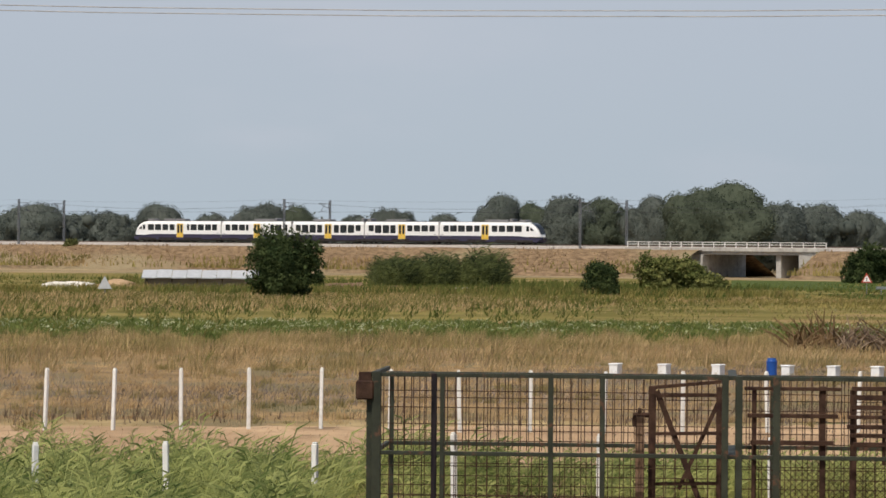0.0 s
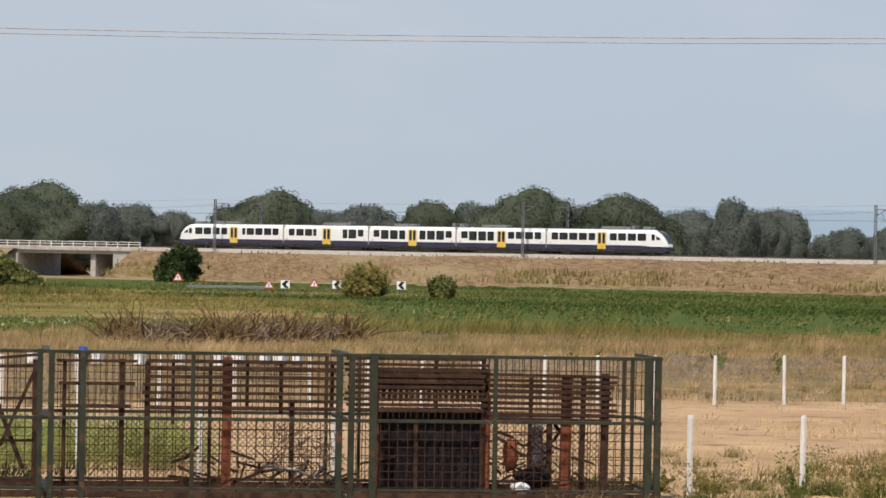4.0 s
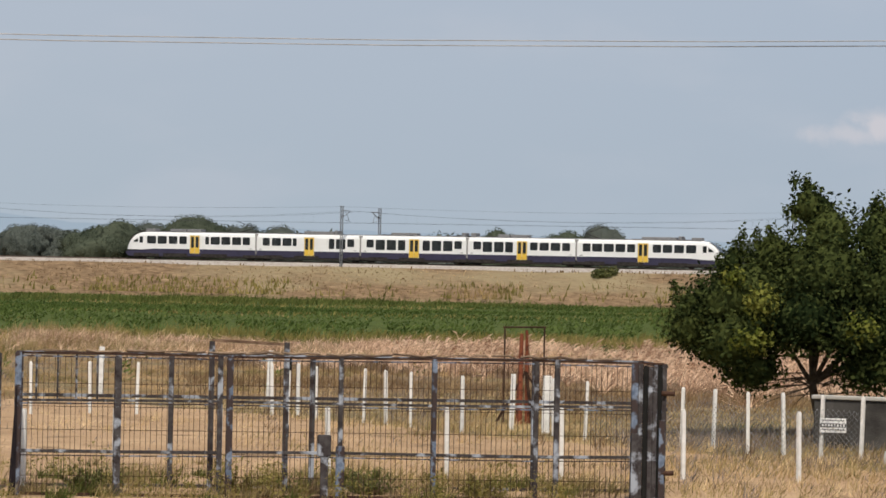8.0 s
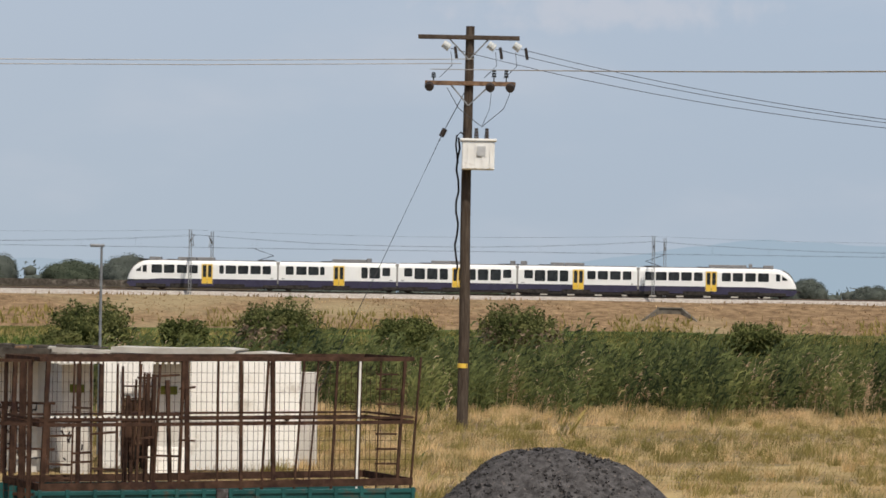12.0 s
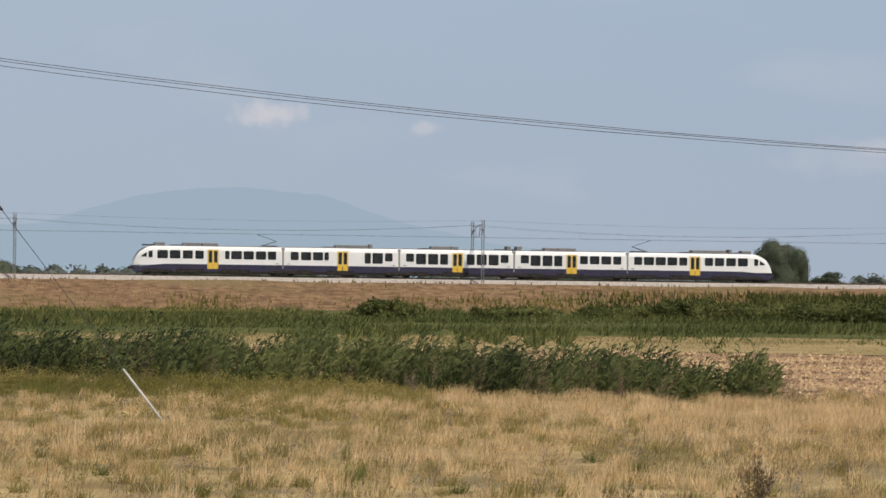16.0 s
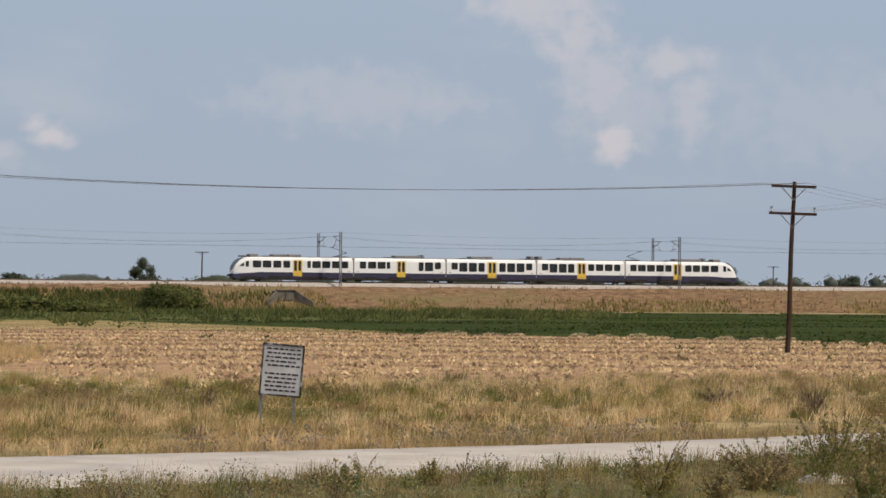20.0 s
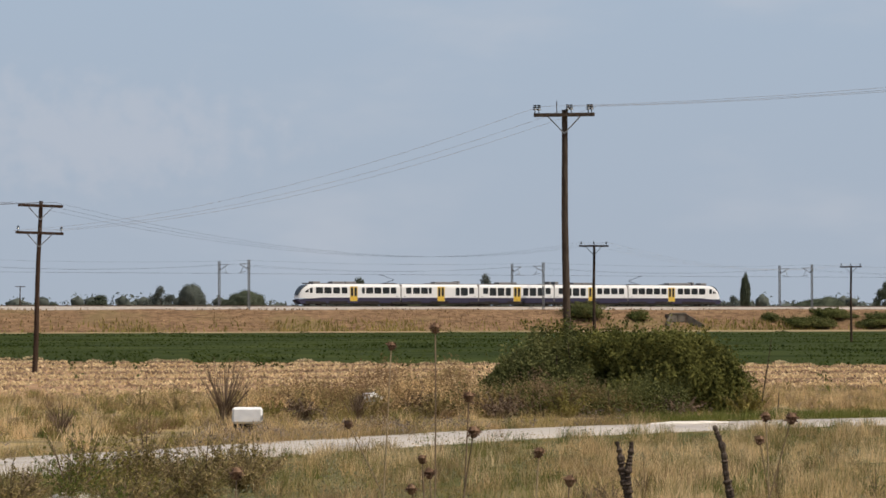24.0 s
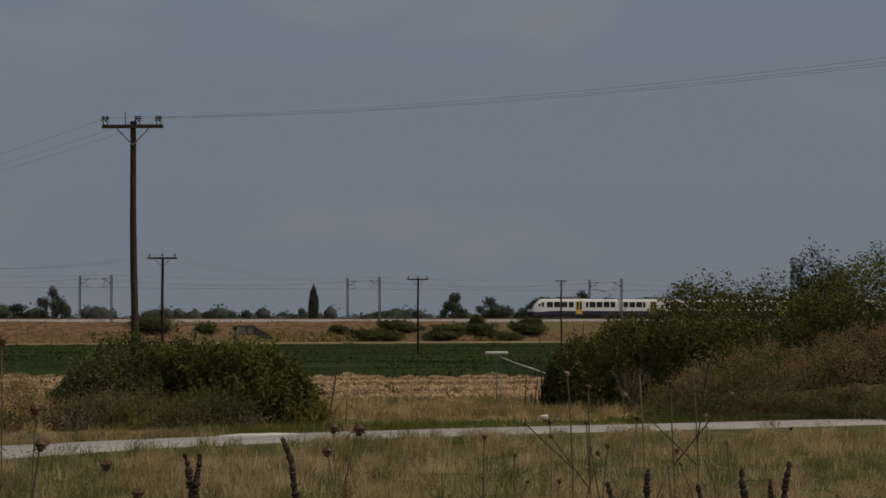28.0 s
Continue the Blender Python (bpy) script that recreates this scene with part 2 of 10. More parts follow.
M = {
    "soil": material("dry_soil", (0.20, 0.15, 0.09), (0.36, 0.27, 0.15), scale=0.05, bump=0.6, bump_scale=2.0,
                     spots=(0.15, 0.15, 0.06), spot_scale=0.03),
    "straw": material("stubble_straw", (0.319, 0.211, 0.123), (0.492, 0.342, 0.206), scale=0.25, bump=0.7, bump_scale=4.0,
                      spots=(0.25, 0.169, 0.101), spot_scale=0.6),
    "plough": material("ploughed_stubble", (0.159, 0.0922, 0.054), (0.516, 0.341, 0.198), scale=1.4, detail=6, bump=1.0, bump_scale=1.5,
                       spots=(0.218, 0.138, 0.09), spot_scale=0.12, stretch=(0.25, 1, 1)),
    "crop": material("green_crop", (0.0442, 0.0635, 0.0169), (0.101, 0.127, 0.0364), scale=0.5, bump=1.0, bump_scale=3.0, island=0.5),
    "crop_row": material("crop_leaves", (0.0442, 0.0737, 0.0182), (0.13, 0.171, 0.0468), scale=0.05, island=0.6, through=0.35),
    "olive": material("weedy_green", (0.153, 0.145, 0.0408), (0.378, 0.307, 0.108), scale=0.08, island=0.6, through=0.4, spots=(0.425, 0.302, 0.144), spot_scale=0.05, spot_at=(0.54, 0.64)),
    "meadow": material("meadow_green", (0.0767, 0.102, 0.0264), (0.195, 0.203, 0.06), scale=0.06, island=0.6, through=0.4),
    "dry": material("dry_grass", (0.37, 0.247, 0.121), (0.759, 0.554, 0.302), scale=0.3, island=0.5, through=0.4,
                    spots=(0.26, 0.217, 0.0857), spot_scale=0.22, spot_at=(0.5, 0.56)),
    "drygreen": material("half_dry_grass", (0.135, 0.117, 0.0454), (0.502, 0.382, 0.177), scale=0.25, island=0.6, through=0.4,
                         spots=(0.29, 0.205, 0.121), spot_scale=0.3, spot_at=(0.5, 0.6)),
    "greygreen": material("grey_weeds", (0.168, 0.14, 0.125), (0.357, 0.29, 0.237), scale=0.1, island=0.9, through=0.15,
                          spots=(0.137, 0.14, 0.075), spot_scale=0.1),
    "gold": material("golden_straw", (0.54, 0.378, 0.176), (0.88, 0.679, 0.411), scale=0.3, island=0.6, through=0.4),
    "strawblade": material("cut_straw", (0.379, 0.253, 0.144), (0.656, 0.472, 0.297), scale=0.3, island=0.9, through=0.4),
    "ploughstraw": material("broken_straw", (0.532, 0.392, 0.216), (0.855, 0.676, 0.405), scale=0.3, island=0.9, through=0.4),
    # Copy of the crop leaves with shade darkened into both tones.
    "cropshade": material("shaded_crop_leaves", (0.022, 0.036, 0.01), (0.076, 0.098, 0.028), scale=0.05, island=0.6, through=0.35),
    "greyweed": material("grey_green_weeds", (0.13, 0.107, 0.042), (0.5, 0.385, 0.19), scale=0.5, island=0.9, through=0.4,
                         spots=(0.34, 0.26, 0.13), spot_scale=0.25, spot_at=(0.52, 0.62)),
    "herbgrey": material("silver_herbs", (0.132, 0.138, 0.0788), (0.33, 0.33, 0.2), scale=0.4, island=0.8, through=0.35),
    "lime": material("mown_green", (0.172, 0.14, 0.0574), (0.327, 0.248, 0.123), scale=0.06, island=0.8, bump=0.5, bump_scale=3.0),
    "ditch": material("ditch_weeds", (0.055, 0.072, 0.023), (0.165, 0.17, 0.062), scale=0.04, island=0.9, through=0.35),
    "penturf": material("pen_turf", (0.15, 0.0984, 0.0465), (0.355, 0.242, 0.122), scale=0.35, detail=7, bump=0.8, bump_scale=5.0,
                     spots=(0.193, 0.152, 0.0824), spot_scale=0.2, spot_at=(0.5, 0.58)),
    # Turf colour also darkened for shade in the gaps of the grass.
    "turf": material("dry_turf", (0.183, 0.133, 0.0628), (0.433, 0.327, 0.165), scale=0.35, detail=7, bump=0.8, bump_scale=5.0,
                     spots=(0.193, 0.152, 0.0824), spot_scale=0.2, spot_at=(0.5, 0.58)),
    # Base tones darkened to carry the shade between the bank's tufts.
    "bankturf": material("bank_turf", (0.081, 0.0714, 0.0294), (0.226, 0.179, 0.0821), scale=0.5, detail=7, bump=0.9, bump_scale=8.0,
                         spots=(0.09, 0.0956, 0.0389), spot_scale=0.3, spot_at=(0.48, 0.62)),
    "reedfresh": material("fresh_reed_leaves", (0.105, 0.147, 0.0385), (0.478, 0.5, 0.179), rough=0.5, scale=0.3, island=0.9, through=0.3),
    # Near-black low blades that paint the shade in gaps between reeds.
    "reedshade": material("reed_undergrowth", (0.02, 0.034, 0.012), (0.065, 0.085, 0.032), scale=0.4, island=0.8),
    "bankweed": material("bank_weeds", (0.155, 0.0956, 0.0524), (0.383, 0.259, 0.137), scale=0.05, island=0.5, through=0.45),
    "potato": material("flowering_crop", (0.078, 0.114, 0.0286), (0.247, 0.273, 0.091), scale=0.3, island=0.7, through=0.35),
    "clod": material("earth_clods", (0.09, 0.055, 0.034), (0.24, 0.16, 0.10), scale=0.5, island=0.7),
    # Dark render: the neighbouring tree's shade is painted into the wall colour.
    "wallshade": material("shaded_render", (0.03, 0.028, 0.026), (0.11, 0.104, 0.096), scale=0.8, bump=0.4, spots=(0.19, 0.18, 0.165), spot_scale=0.7, spot_at=(0.56, 0.7)),
    "blossom": material("pale_blossom", (0.42, 0.44, 0.22), (0.66, 0.66, 0.46), scale=2, island=0.5, through=0.3),
    "deadreed": material("dead_reeds", (0.308, 0.172, 0.105), (0.95, 0.701, 0.486), scale=0.2, island=1.0, through=0.3),
    "reed": material("reed_leaves", (0.017, 0.03, 0.01), (0.17, 0.195, 0.066), rough=0.6, scale=0.12, island=1.0, through=0.25),
    # Lighter copy of the reed leaves with sunlight brightened into the colour.
    "reedmid": material("lit_reed_leaves", (0.06, 0.08, 0.024), (0.25, 0.26, 0.09), rough=0.6, scale=0.3, island=0.9, through=0.3),
    "leafd": material("dark_leaves", (0.024, 0.04, 0.016), (0.085, 0.11, 0.042), scale=0.4, island=0.9, through=0.3),
    "leafp": material("pear_leaves", (0.016, 0.026, 0.009), (0.082, 0.1, 0.03), scale=0.4, island=1.0, through=0.3),
    # Far leaves: distance haze is paled into both colours, more in leafh.
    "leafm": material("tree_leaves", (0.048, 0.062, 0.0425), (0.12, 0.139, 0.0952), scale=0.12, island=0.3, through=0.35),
    "leafh": material("haze_paled_leaves", (0.0759, 0.0914, 0.0792), (0.161, 0.178, 0.154), scale=0.08, island=0.3, through=0.35),
    "leafy": material("yellowing_leaves", (0.10, 0.12, 0.02), (0.22, 0.22, 0.05), scale=0.5, island=0.9, through=0.3),
    "bushg": material("bright_bush_leaves", (0.0743, 0.094, 0.0281), (0.23, 0.231, 0.0788), scale=0.3, island=0.9, through=0.25),
    "bushd": material("dull_bush_leaves", (0.055, 0.068, 0.025), (0.19, 0.19, 0.075), scale=0.3, island=0.9, through=0.35),
    "deadcane": material("dead_cane_leaves", (0.153, 0.0935, 0.0495), (0.543, 0.374, 0.209), scale=0.5, detail=3, island=0.9, through=0.35, spots=(0.189, 0.176, 0.066), spot_scale=0.5, spot_at=(0.5, 0.58)),
    "bramble": material("bramble_leaves", (0.0466, 0.0552, 0.0166), (0.192, 0.187, 0.0554), scale=0.5, island=1.0, through=0.35),
    "twig": material("dry_twigs", (0.10, 0.07, 0.05), (0.26, 0.19, 0.13), scale=2.0, island=0.8),
    "bark": material("bark", (0.05, 0.038, 0.028), (0.12, 0.095, 0.07), scale=8, bump=0.6, bump_scale=30),
    "bank": material("dry_bank", (0.1, 0.066, 0.039), (0.29, 0.2, 0.118), scale=1.5, detail=7, bump=0.9, bump_scale=2.5,
                     spots=(0.26, 0.21, 0.125), spot_scale=0.08, spot_at=(0.5, 0.66), stretch=(0.4, 0.7, 2.0)),
    # Redder earth, also darkened for how sunlight falls on this stretch.
    "bankeast": material("red_brown_bank", (0.078, 0.049, 0.03), (0.27, 0.172, 0.1), scale=1.5, detail=7, bump=0.9, bump_scale=2.5,
                         spots=(0.165, 0.131, 0.064), spot_scale=0.08, spot_at=(0.5, 0.66), stretch=(0.4, 0.7, 2.0)),
    "ballast": material("ballast", (0.26, 0.23, 0.2), (0.44, 0.4, 0.36), scale=2.5, bump=1.0, bump_scale=6.0),
    "rail": material("rail_steel", (0.09, 0.06, 0.045), (0.2, 0.15, 0.12), rough=0.5, metal=0.6),
    "concrete": material("concrete", (0.33, 0.31, 0.28), (0.50, 0.48, 0.44), scale=1.2, bump=0.3, bump_scale=10,
                         spots=(0.22, 0.2, 0.18), spot_scale=0.6, spot_at=(0.56, 0.7)),
    "galv": material("galvanised_steel", (0.17, 0.175, 0.18), (0.28, 0.29, 0.30), rough=0.55, metal=0.5, scale=4),
    "wire": material("wire_metal", (0.05, 0.05, 0.055), (0.09, 0.09, 0.1), rough=0.5, metal=0.6),
    # Paler copy of the wire metal, sunlight brightened into its colour.
    "cable": material("lit_wire_metal", (0.3, 0.285, 0.265), (0.45, 0.43, 0.41), rough=0.5, metal=0.3),
    "pole": material("creosoted_wood", (0.035, 0.022, 0.016), (0.085, 0.06, 0.045), scale=3, bump=0.5, bump_scale=25, stretch=(4, 4, 0.5)),
    "polegrey": material("weathered_wood", (0.045, 0.033, 0.025), (0.1, 0.08, 0.064), scale=3, bump=0.5, bump_scale=25, stretch=(4, 4, 0.5)),
    "arm": material("crossarm_wood", (0.10, 0.06, 0.04), (0.26, 0.17, 0.11), scale=5, bump=0.4, bump_scale=25),
    "insdark": material("dark_glazed_porcelain", (0.012, 0.014, 0.016), (0.03, 0.032, 0.035), rough=0.25, scale=6.0),
    "oldconcrete": material("stained_concrete", (0.085, 0.075, 0.062), (0.19, 0.168, 0.14), scale=0.8, detail=6, bump=0.4, bump_scale=8.0),
    "porcelain": material("insulator_glaze", (0.02, 0.015, 0.015), (0.05, 0.04, 0.035), rough=0.6),
    "glassins": material("pale_insulator", (0.45, 0.47, 0.45), (0.62, 0.62, 0.6), rough=0.25),
    "whitemetal": material("white_enamel", (0.66, 0.66, 0.64), (0.80, 0.80, 0.78), rough=0.45, scale=1.5,
                           spots=(0.42, 0.38, 0.33), spot_scale=2.5, spot_at=(0.62, 0.75)),
    "whitepost": material("whitewashed_post", (0.60, 0.58, 0.54), (0.82, 0.81, 0.78), scale=4, bump=0.2,
                          spots=(0.36, 0.32, 0.27), spot_scale=3.5, spot_at=(0.6, 0.72)),
    "green": material("green_paint", (0.018, 0.021, 0.013), (0.042, 0.046, 0.03), rough=0.55, scale=3,
                      spots=(0.10, 0.05, 0.03), spot_scale=5, spot_at=(0.58, 0.66)),
    "rust": material("rusty_steel", (0.03, 0.019, 0.0145), (0.088, 0.05, 0.035), rough=0.9, scale=5, bump=0.4, bump_scale=40,
                     spots=(0.035, 0.02, 0.018), spot_scale=3),
    "rustred": material("red_oxide_paint", (0.14, 0.045, 0.026), (0.27, 0.088, 0.048), scale=3, spots=(0.08, 0.03, 0.02), spot_scale=4),
    "darkrust": material("dark_tarred_sheet", (0.01, 0.0095, 0.012), (0.03, 0.024, 0.026), scale=3, stretch=(6, 6, 1)),
    "flake": material("flaking_blue_paint", (0.07, 0.10, 0.16), (0.30, 0.36, 0.45), rough=0.7, scale=6, detail=6, bump=0.3,
                      spots=(0.045, 0.03, 0.028), spot_scale=3, spot_at=(0.44, 0.5)),
    "flakedark": material("flaking_dark_frame", (0.03, 0.024, 0.024), (0.085, 0.078, 0.078), rough=0.8, scale=6,
                          spots=(0.34, 0.37, 0.42), spot_scale=2.6, spot_at=(0.53, 0.62)),
    "teal": material("teal_truck_paint", (0.006, 0.045, 0.046), (0.014, 0.085, 0.082), rough=0.5, scale=1.5,
                     spots=(0.05, 0.06, 0.05), spot_scale=4, spot_at=(0.56, 0.66)),
    "render": material("stained_render", (0.469, 0.442, 0.4), (0.69, 0.655, 0.604), scale=0.9, bump=0.25, bump_scale=12,
                       spots=(0.359, 0.331, 0.294), spot_scale=0.9, spot_at=(0.58, 0.72)),
    "renderwhite": material("whitewashed_wall", (0.84, 0.81, 0.76), (0.93, 0.91, 0.87), scale=1.0, bump=0.2,
                            spots=(0.5, 0.45, 0.38), spot_scale=1.2, spot_at=(0.58, 0.72)),
    "slab": material("grey_roof_slab", (0.028, 0.024, 0.02), (0.1, 0.088, 0.075), scale=1.5, bump=0.5, spots=(0.16, 0.145, 0.125), spot_scale=0.5),
    "black": material("dark_opening", (0.012, 0.012, 0.012), (0.025, 0.024, 0.022), rough=0.9),
    "gravel": material("dark_gravel", (0.03, 0.028, 0.028), (0.10, 0.095, 0.095), scale=6, bump=1.0, bump_scale=14,
                       spots=(0.15, 0.13, 0.12), spot_scale=9, spot_at=(0.6, 0.7)),
    "road": material("worn_road", (0.351, 0.317, 0.279), (0.468, 0.431, 0.385), scale=0.7, detail=7, bump=0.2, bump_scale=20,
                     spots=(0.328, 0.311, 0.298), spot_scale=0.4, spot_at=(0.55, 0.7)),
    "sand": material("white_gravel", (0.55, 0.50, 0.43), (0.75, 0.71, 0.64), scale=3, bump=0.8, bump_scale=8),
    "signback": material("faded_sign_sheet", (0.36, 0.37, 0.38), (0.50, 0.51, 0.52), rough=0.6, scale=2),
    "ink": material("faded_black_ink", (0.018, 0.018, 0.02), (0.06, 0.058, 0.06)),
    "blue": material("blue_plastic", (0.012, 0.06, 0.26), (0.02, 0.09, 0.36), rough=0.4),
    "signred": material("sign_red", (0.38, 0.05, 0.03), (0.5, 0.10, 0.06), rough=0.5),
    "plastic": material("white_plastic", (0.72, 0.72, 0.72), (0.85, 0.85, 0.84), rough=0.6, scale=5),
    "thistle": material("dry_thistle", (0.048, 0.0259, 0.0182), (0.208, 0.13, 0.084), scale=20, island=0.9),
    "stem": material("dry_stem", (0.22, 0.16, 0.10), (0.40, 0.31, 0.20), scale=5, island=0.8),
    "greystem": material("mullein_stem", (0.04, 0.03, 0.025), (0.11, 0.085, 0.068), scale=20, bump=0.8, bump_scale=60),
    # train
    "tw": material("train_white", (0.74, 0.74, 0.73), (0.80, 0.80, 0.79), rough=0.3, scale=0.6, spots=(0.62, 0.60, 0.57), spot_scale=0.7, spot_at=(0.6, 0.8)),
    "tb": material("train_navy", (0.03, 0.027, 0.052), (0.046, 0.042, 0.078), rough=0.4, scale=0.8),
    "ty": material("train_yellow", (0.66, 0.42, 0.05), (0.74, 0.5, 0.08), rough=0.4),
    # Mottled paler tone paints faint reflections into the dark panes.
    "tg": material("train_dark_glass", (0.012, 0.014, 0.016), (0.036, 0.04, 0.042), rough=0.12, scale=1.2),
    "cream": material("door_surround_cream", (0.6, 0.53, 0.36), (0.7, 0.62, 0.44), rough=0.4),
    "bellows": material("bellows_grey", (0.2, 0.19, 0.185), (0.33, 0.32, 0.31), rough=0.8, scale=4),
    "tr": material("roof_grey", (0.13, 0.13, 0.135), (0.24, 0.24, 0.245), rough=0.7),
    "tu": material("underframe", (0.02, 0.018, 0.017), (0.055, 0.05, 0.045), rough=0.8),
}


# Flat self-glowing tone for distant ridges, haze already mixed into the colour.
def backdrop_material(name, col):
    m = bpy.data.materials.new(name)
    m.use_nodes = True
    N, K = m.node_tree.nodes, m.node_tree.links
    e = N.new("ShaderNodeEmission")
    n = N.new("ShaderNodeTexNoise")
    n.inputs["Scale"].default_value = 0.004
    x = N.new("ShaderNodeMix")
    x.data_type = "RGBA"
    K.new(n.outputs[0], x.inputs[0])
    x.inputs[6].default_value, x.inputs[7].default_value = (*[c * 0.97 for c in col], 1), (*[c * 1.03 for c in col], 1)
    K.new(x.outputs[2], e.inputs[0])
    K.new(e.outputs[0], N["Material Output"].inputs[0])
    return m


# ---------------------------------------------------------------- mesh tools
class Geo:
    """Collects boxes, tubes, prisms and blades into one mesh."""

    def __init__(self):
        self.v, self.f, self.n = [], [], 0

    def add(self, verts, faces):
        self.v.extend([tuple(q) for q in verts])
        self.f.extend([tuple(i + self.n for i in q) for q in faces])
        self.n += len(verts)
        return self

    def box(self, x0, y0, z0, x1, y1, z1, m=None, bev=0.0):
        if bev:
            bm = bmesh.new()
            bmesh.ops.create_cube(bm, size=1)
            for q in bm.verts:
                q.co = Vector(((x0 + x1) / 2 + q.co.x * (x1 - x0), (y0 + y1) / 2 + q.co.y * (y1 - y0), (z0 + z1) / 2 + q.co.z * (z1 - z0)))
            bmesh.ops.bevel(bm, geom=bm.edges[:], offset=bev, segments=1, affect="EDGES")
            bm.verts.index_update()
            vs, fs = [q.co.copy() for q in bm.verts], [[w.index for w in q.verts] for q in bm.faces]
            bm.free()
        else:
            vs = [Vector(q) for q in ((x0, y0, z0), (x1, y0, z0), (x1, y1, z0), (x0, y1, z0), (x0, y0, z1), (x1, y0, z1), (x1, y1, z1), (x0, y1, z1))]
            fs = [(3, 2, 1, 0), (4, 5, 6, 7), (0, 1, 5, 4), (1, 2, 6, 5), (2, 3, 7, 6), (3, 0, 4, 7)]
        return self.add([m @ q for q in vs] if m else vs, fs)

    def tube(self, a, b, r0, r1=None, n=8, caps=True):
        a, b = Vector(a), Vector(b)
        r1 = r0 if r1 is None else r1
        d = (b - a).normalized()
        u = d.orthogonal().normalized()
        w = d.cross(u)
        vs = [a + (u * math.cos(t) + w * math.sin(t)) * r0 for t in (2 * math.pi * i / n for i in range(n))]
        vs += [b + (u * math.cos(t) + w * math.sin(t)) * r1 for t in (2 * math.pi * i / n for i in range(n))]
        fs = [(i, (i + 1) % n, n + (i + 1) % n, n + i) for i in range(n)]
        if caps:
            fs += [tuple(range(n - 1, -1, -1)), tuple(range(n, 2 * n))]
        return self.add(vs, fs)

    def bar(self, a, b, w, h=None):
        """A rectangular bar between two points; h is the upright side."""
        a, b = Vector(a), Vector(b)
        h = w if h is None else h
        d = (b - a).normalized()
        s = d.cross(Vector((0, 0, 1)))
        s = Vector((1, 0, 0)) if s.length < 1e-3 else s.normalized()
        u = s.cross(d)
        vs = [p + s * i * w / 2 + u * j * h / 2 for p in (a, b) for i, j in ((-1, -1), (1, -1), (1, 1), (-1, 1))]
        return self.add(vs, [(3, 2, 1, 0), (4, 5, 6, 7), (0, 1, 5, 4), (1, 2, 6, 5), (2, 3, 7, 6), (3, 0, 4, 7)])

    def line(self, pts, r, n=4):
        return self.sweep_tube(pts, r, n)

    def sweep_tube(self, pts, radii, n=6):
        """One connected tube through the points."""
        P = [Vector(q) for q in pts]
        vs = []
        for i, q in enumerate(P):
            d = (P[min(i + 1, len(P) - 1)] - P[max(i - 1, 0)]).normalized()
            u = d.orthogonal().normalized() if abs(d.z) > 0.9 else d.cross(Vector((0, 0, 1))).normalized()
            w = d.cross(u)
            r = radii[i] if isinstance(radii, (list, tuple)) else radii
            vs += [q + (u * math.cos(t) + w * math.sin(t)) * r for t in (2 * math.pi * k / n for k in range(n))]
        fs = [(i * n + k, i * n + (k + 1) % n, (i + 1) * n + (k + 1) % n, (i + 1) * n + k) for i in range(len(P) - 1) for k in range(n)]
        fs += [tuple(range(n - 1, -1, -1)), tuple(range((len(P) - 1) * n, len(P) * n))]
        return self.add(vs, fs)

    def prism(self, poly, y0, y1, m=None):
        """poly: outline in x and z, pushed from y0 to y1."""
        n = len(poly)
        vs = [Vector((x, y0, z)) for x, z in poly] + [Vector((x, y1, z)) for x, z in poly]
        fs = [tuple(range(n)), tuple(range(2 * n - 1, n - 1, -1))] + [(i, i + n, (i + 1) % n + n, (i + 1) % n) for i in range(n)]
        return self.add([m @ q for q in vs] if m else vs, fs)

    def mesh(self, name, mat, smooth=False):
        me = bpy.data.meshes.new(name)
        me.from_pydata(self.v, [], self.f)
        me.materials.append(M[mat] if isinstance(mat, str) else mat)
        if smooth:
            me.shade_smooth()
        me.update()
        return me


def part(name, g, mat, parent=None, label="", smooth=False):
    ob = new(name, g.mesh(name, mat, smooth))
    if parent is not None:
        ob.parent = parent
    if label:
        tagged(ob, label)
    return ob


def thing(name, label, category, m=None, group="", kind=""):
    ob = new(name)
    ob.empty_display_size = 0.3
    if m is not None:
        ob.matrix_basis = m
    return tagged(ob, label, category, group, kind)


def arrays_mesh(name, verts, tris, mat):
    """A mesh straight from arrays of triangles."""
    me = bpy.data.meshes.new(name)
    nv, nf = len(verts), len(tris)
    me.vertices.add(nv)
    me.vertices.foreach_set("co", np.ascontiguousarray(verts, dtype=np.float32).ravel())
    me.loops.add(nf * 3)
    me.loops.foreach_set("vertex_index", np.ascontiguousarray(tris, dtype=np.int32).ravel())
    me.polygons.add(nf)
    me.polygons.foreach_set("loop_start", np.arange(0, nf * 3, 3, dtype=np.int32))
    me.polygons.foreach_set("loop_total", np.full(nf, 3, dtype=np.int32))
    me.materials.append(M[mat] if isinstance(mat, str) else mat)
    me.update(calc_edges=True)
    return me


E1, E2, E3, E4 = (-9.0, 7.4), (-1.4, 2.7), (0.0, 0.0), (-6.7, -54.6)


def smooth01(v, a, b):
    t = np.clip((np.asarray(v, dtype=float) - a) / (b - a), 0, 1)
    return t * t * (3 - 2 * t)


def ground_z(x, y):
    """The plain: a bank by the last standpoint, a dip towards the line in the west."""
    x, y = np.asarray(x, dtype=float), np.asarray(y, dtype=float)
    near = np.hypot(x - E4[0], y - E4[1])
    r = np.hypot(x, y)
    z = 1.35 * (1 - smooth01(near, 7, 34))
    z = z - 0.8 * smooth01(r, 230, 400) * smooth01(-x, 60, 200)
    return z


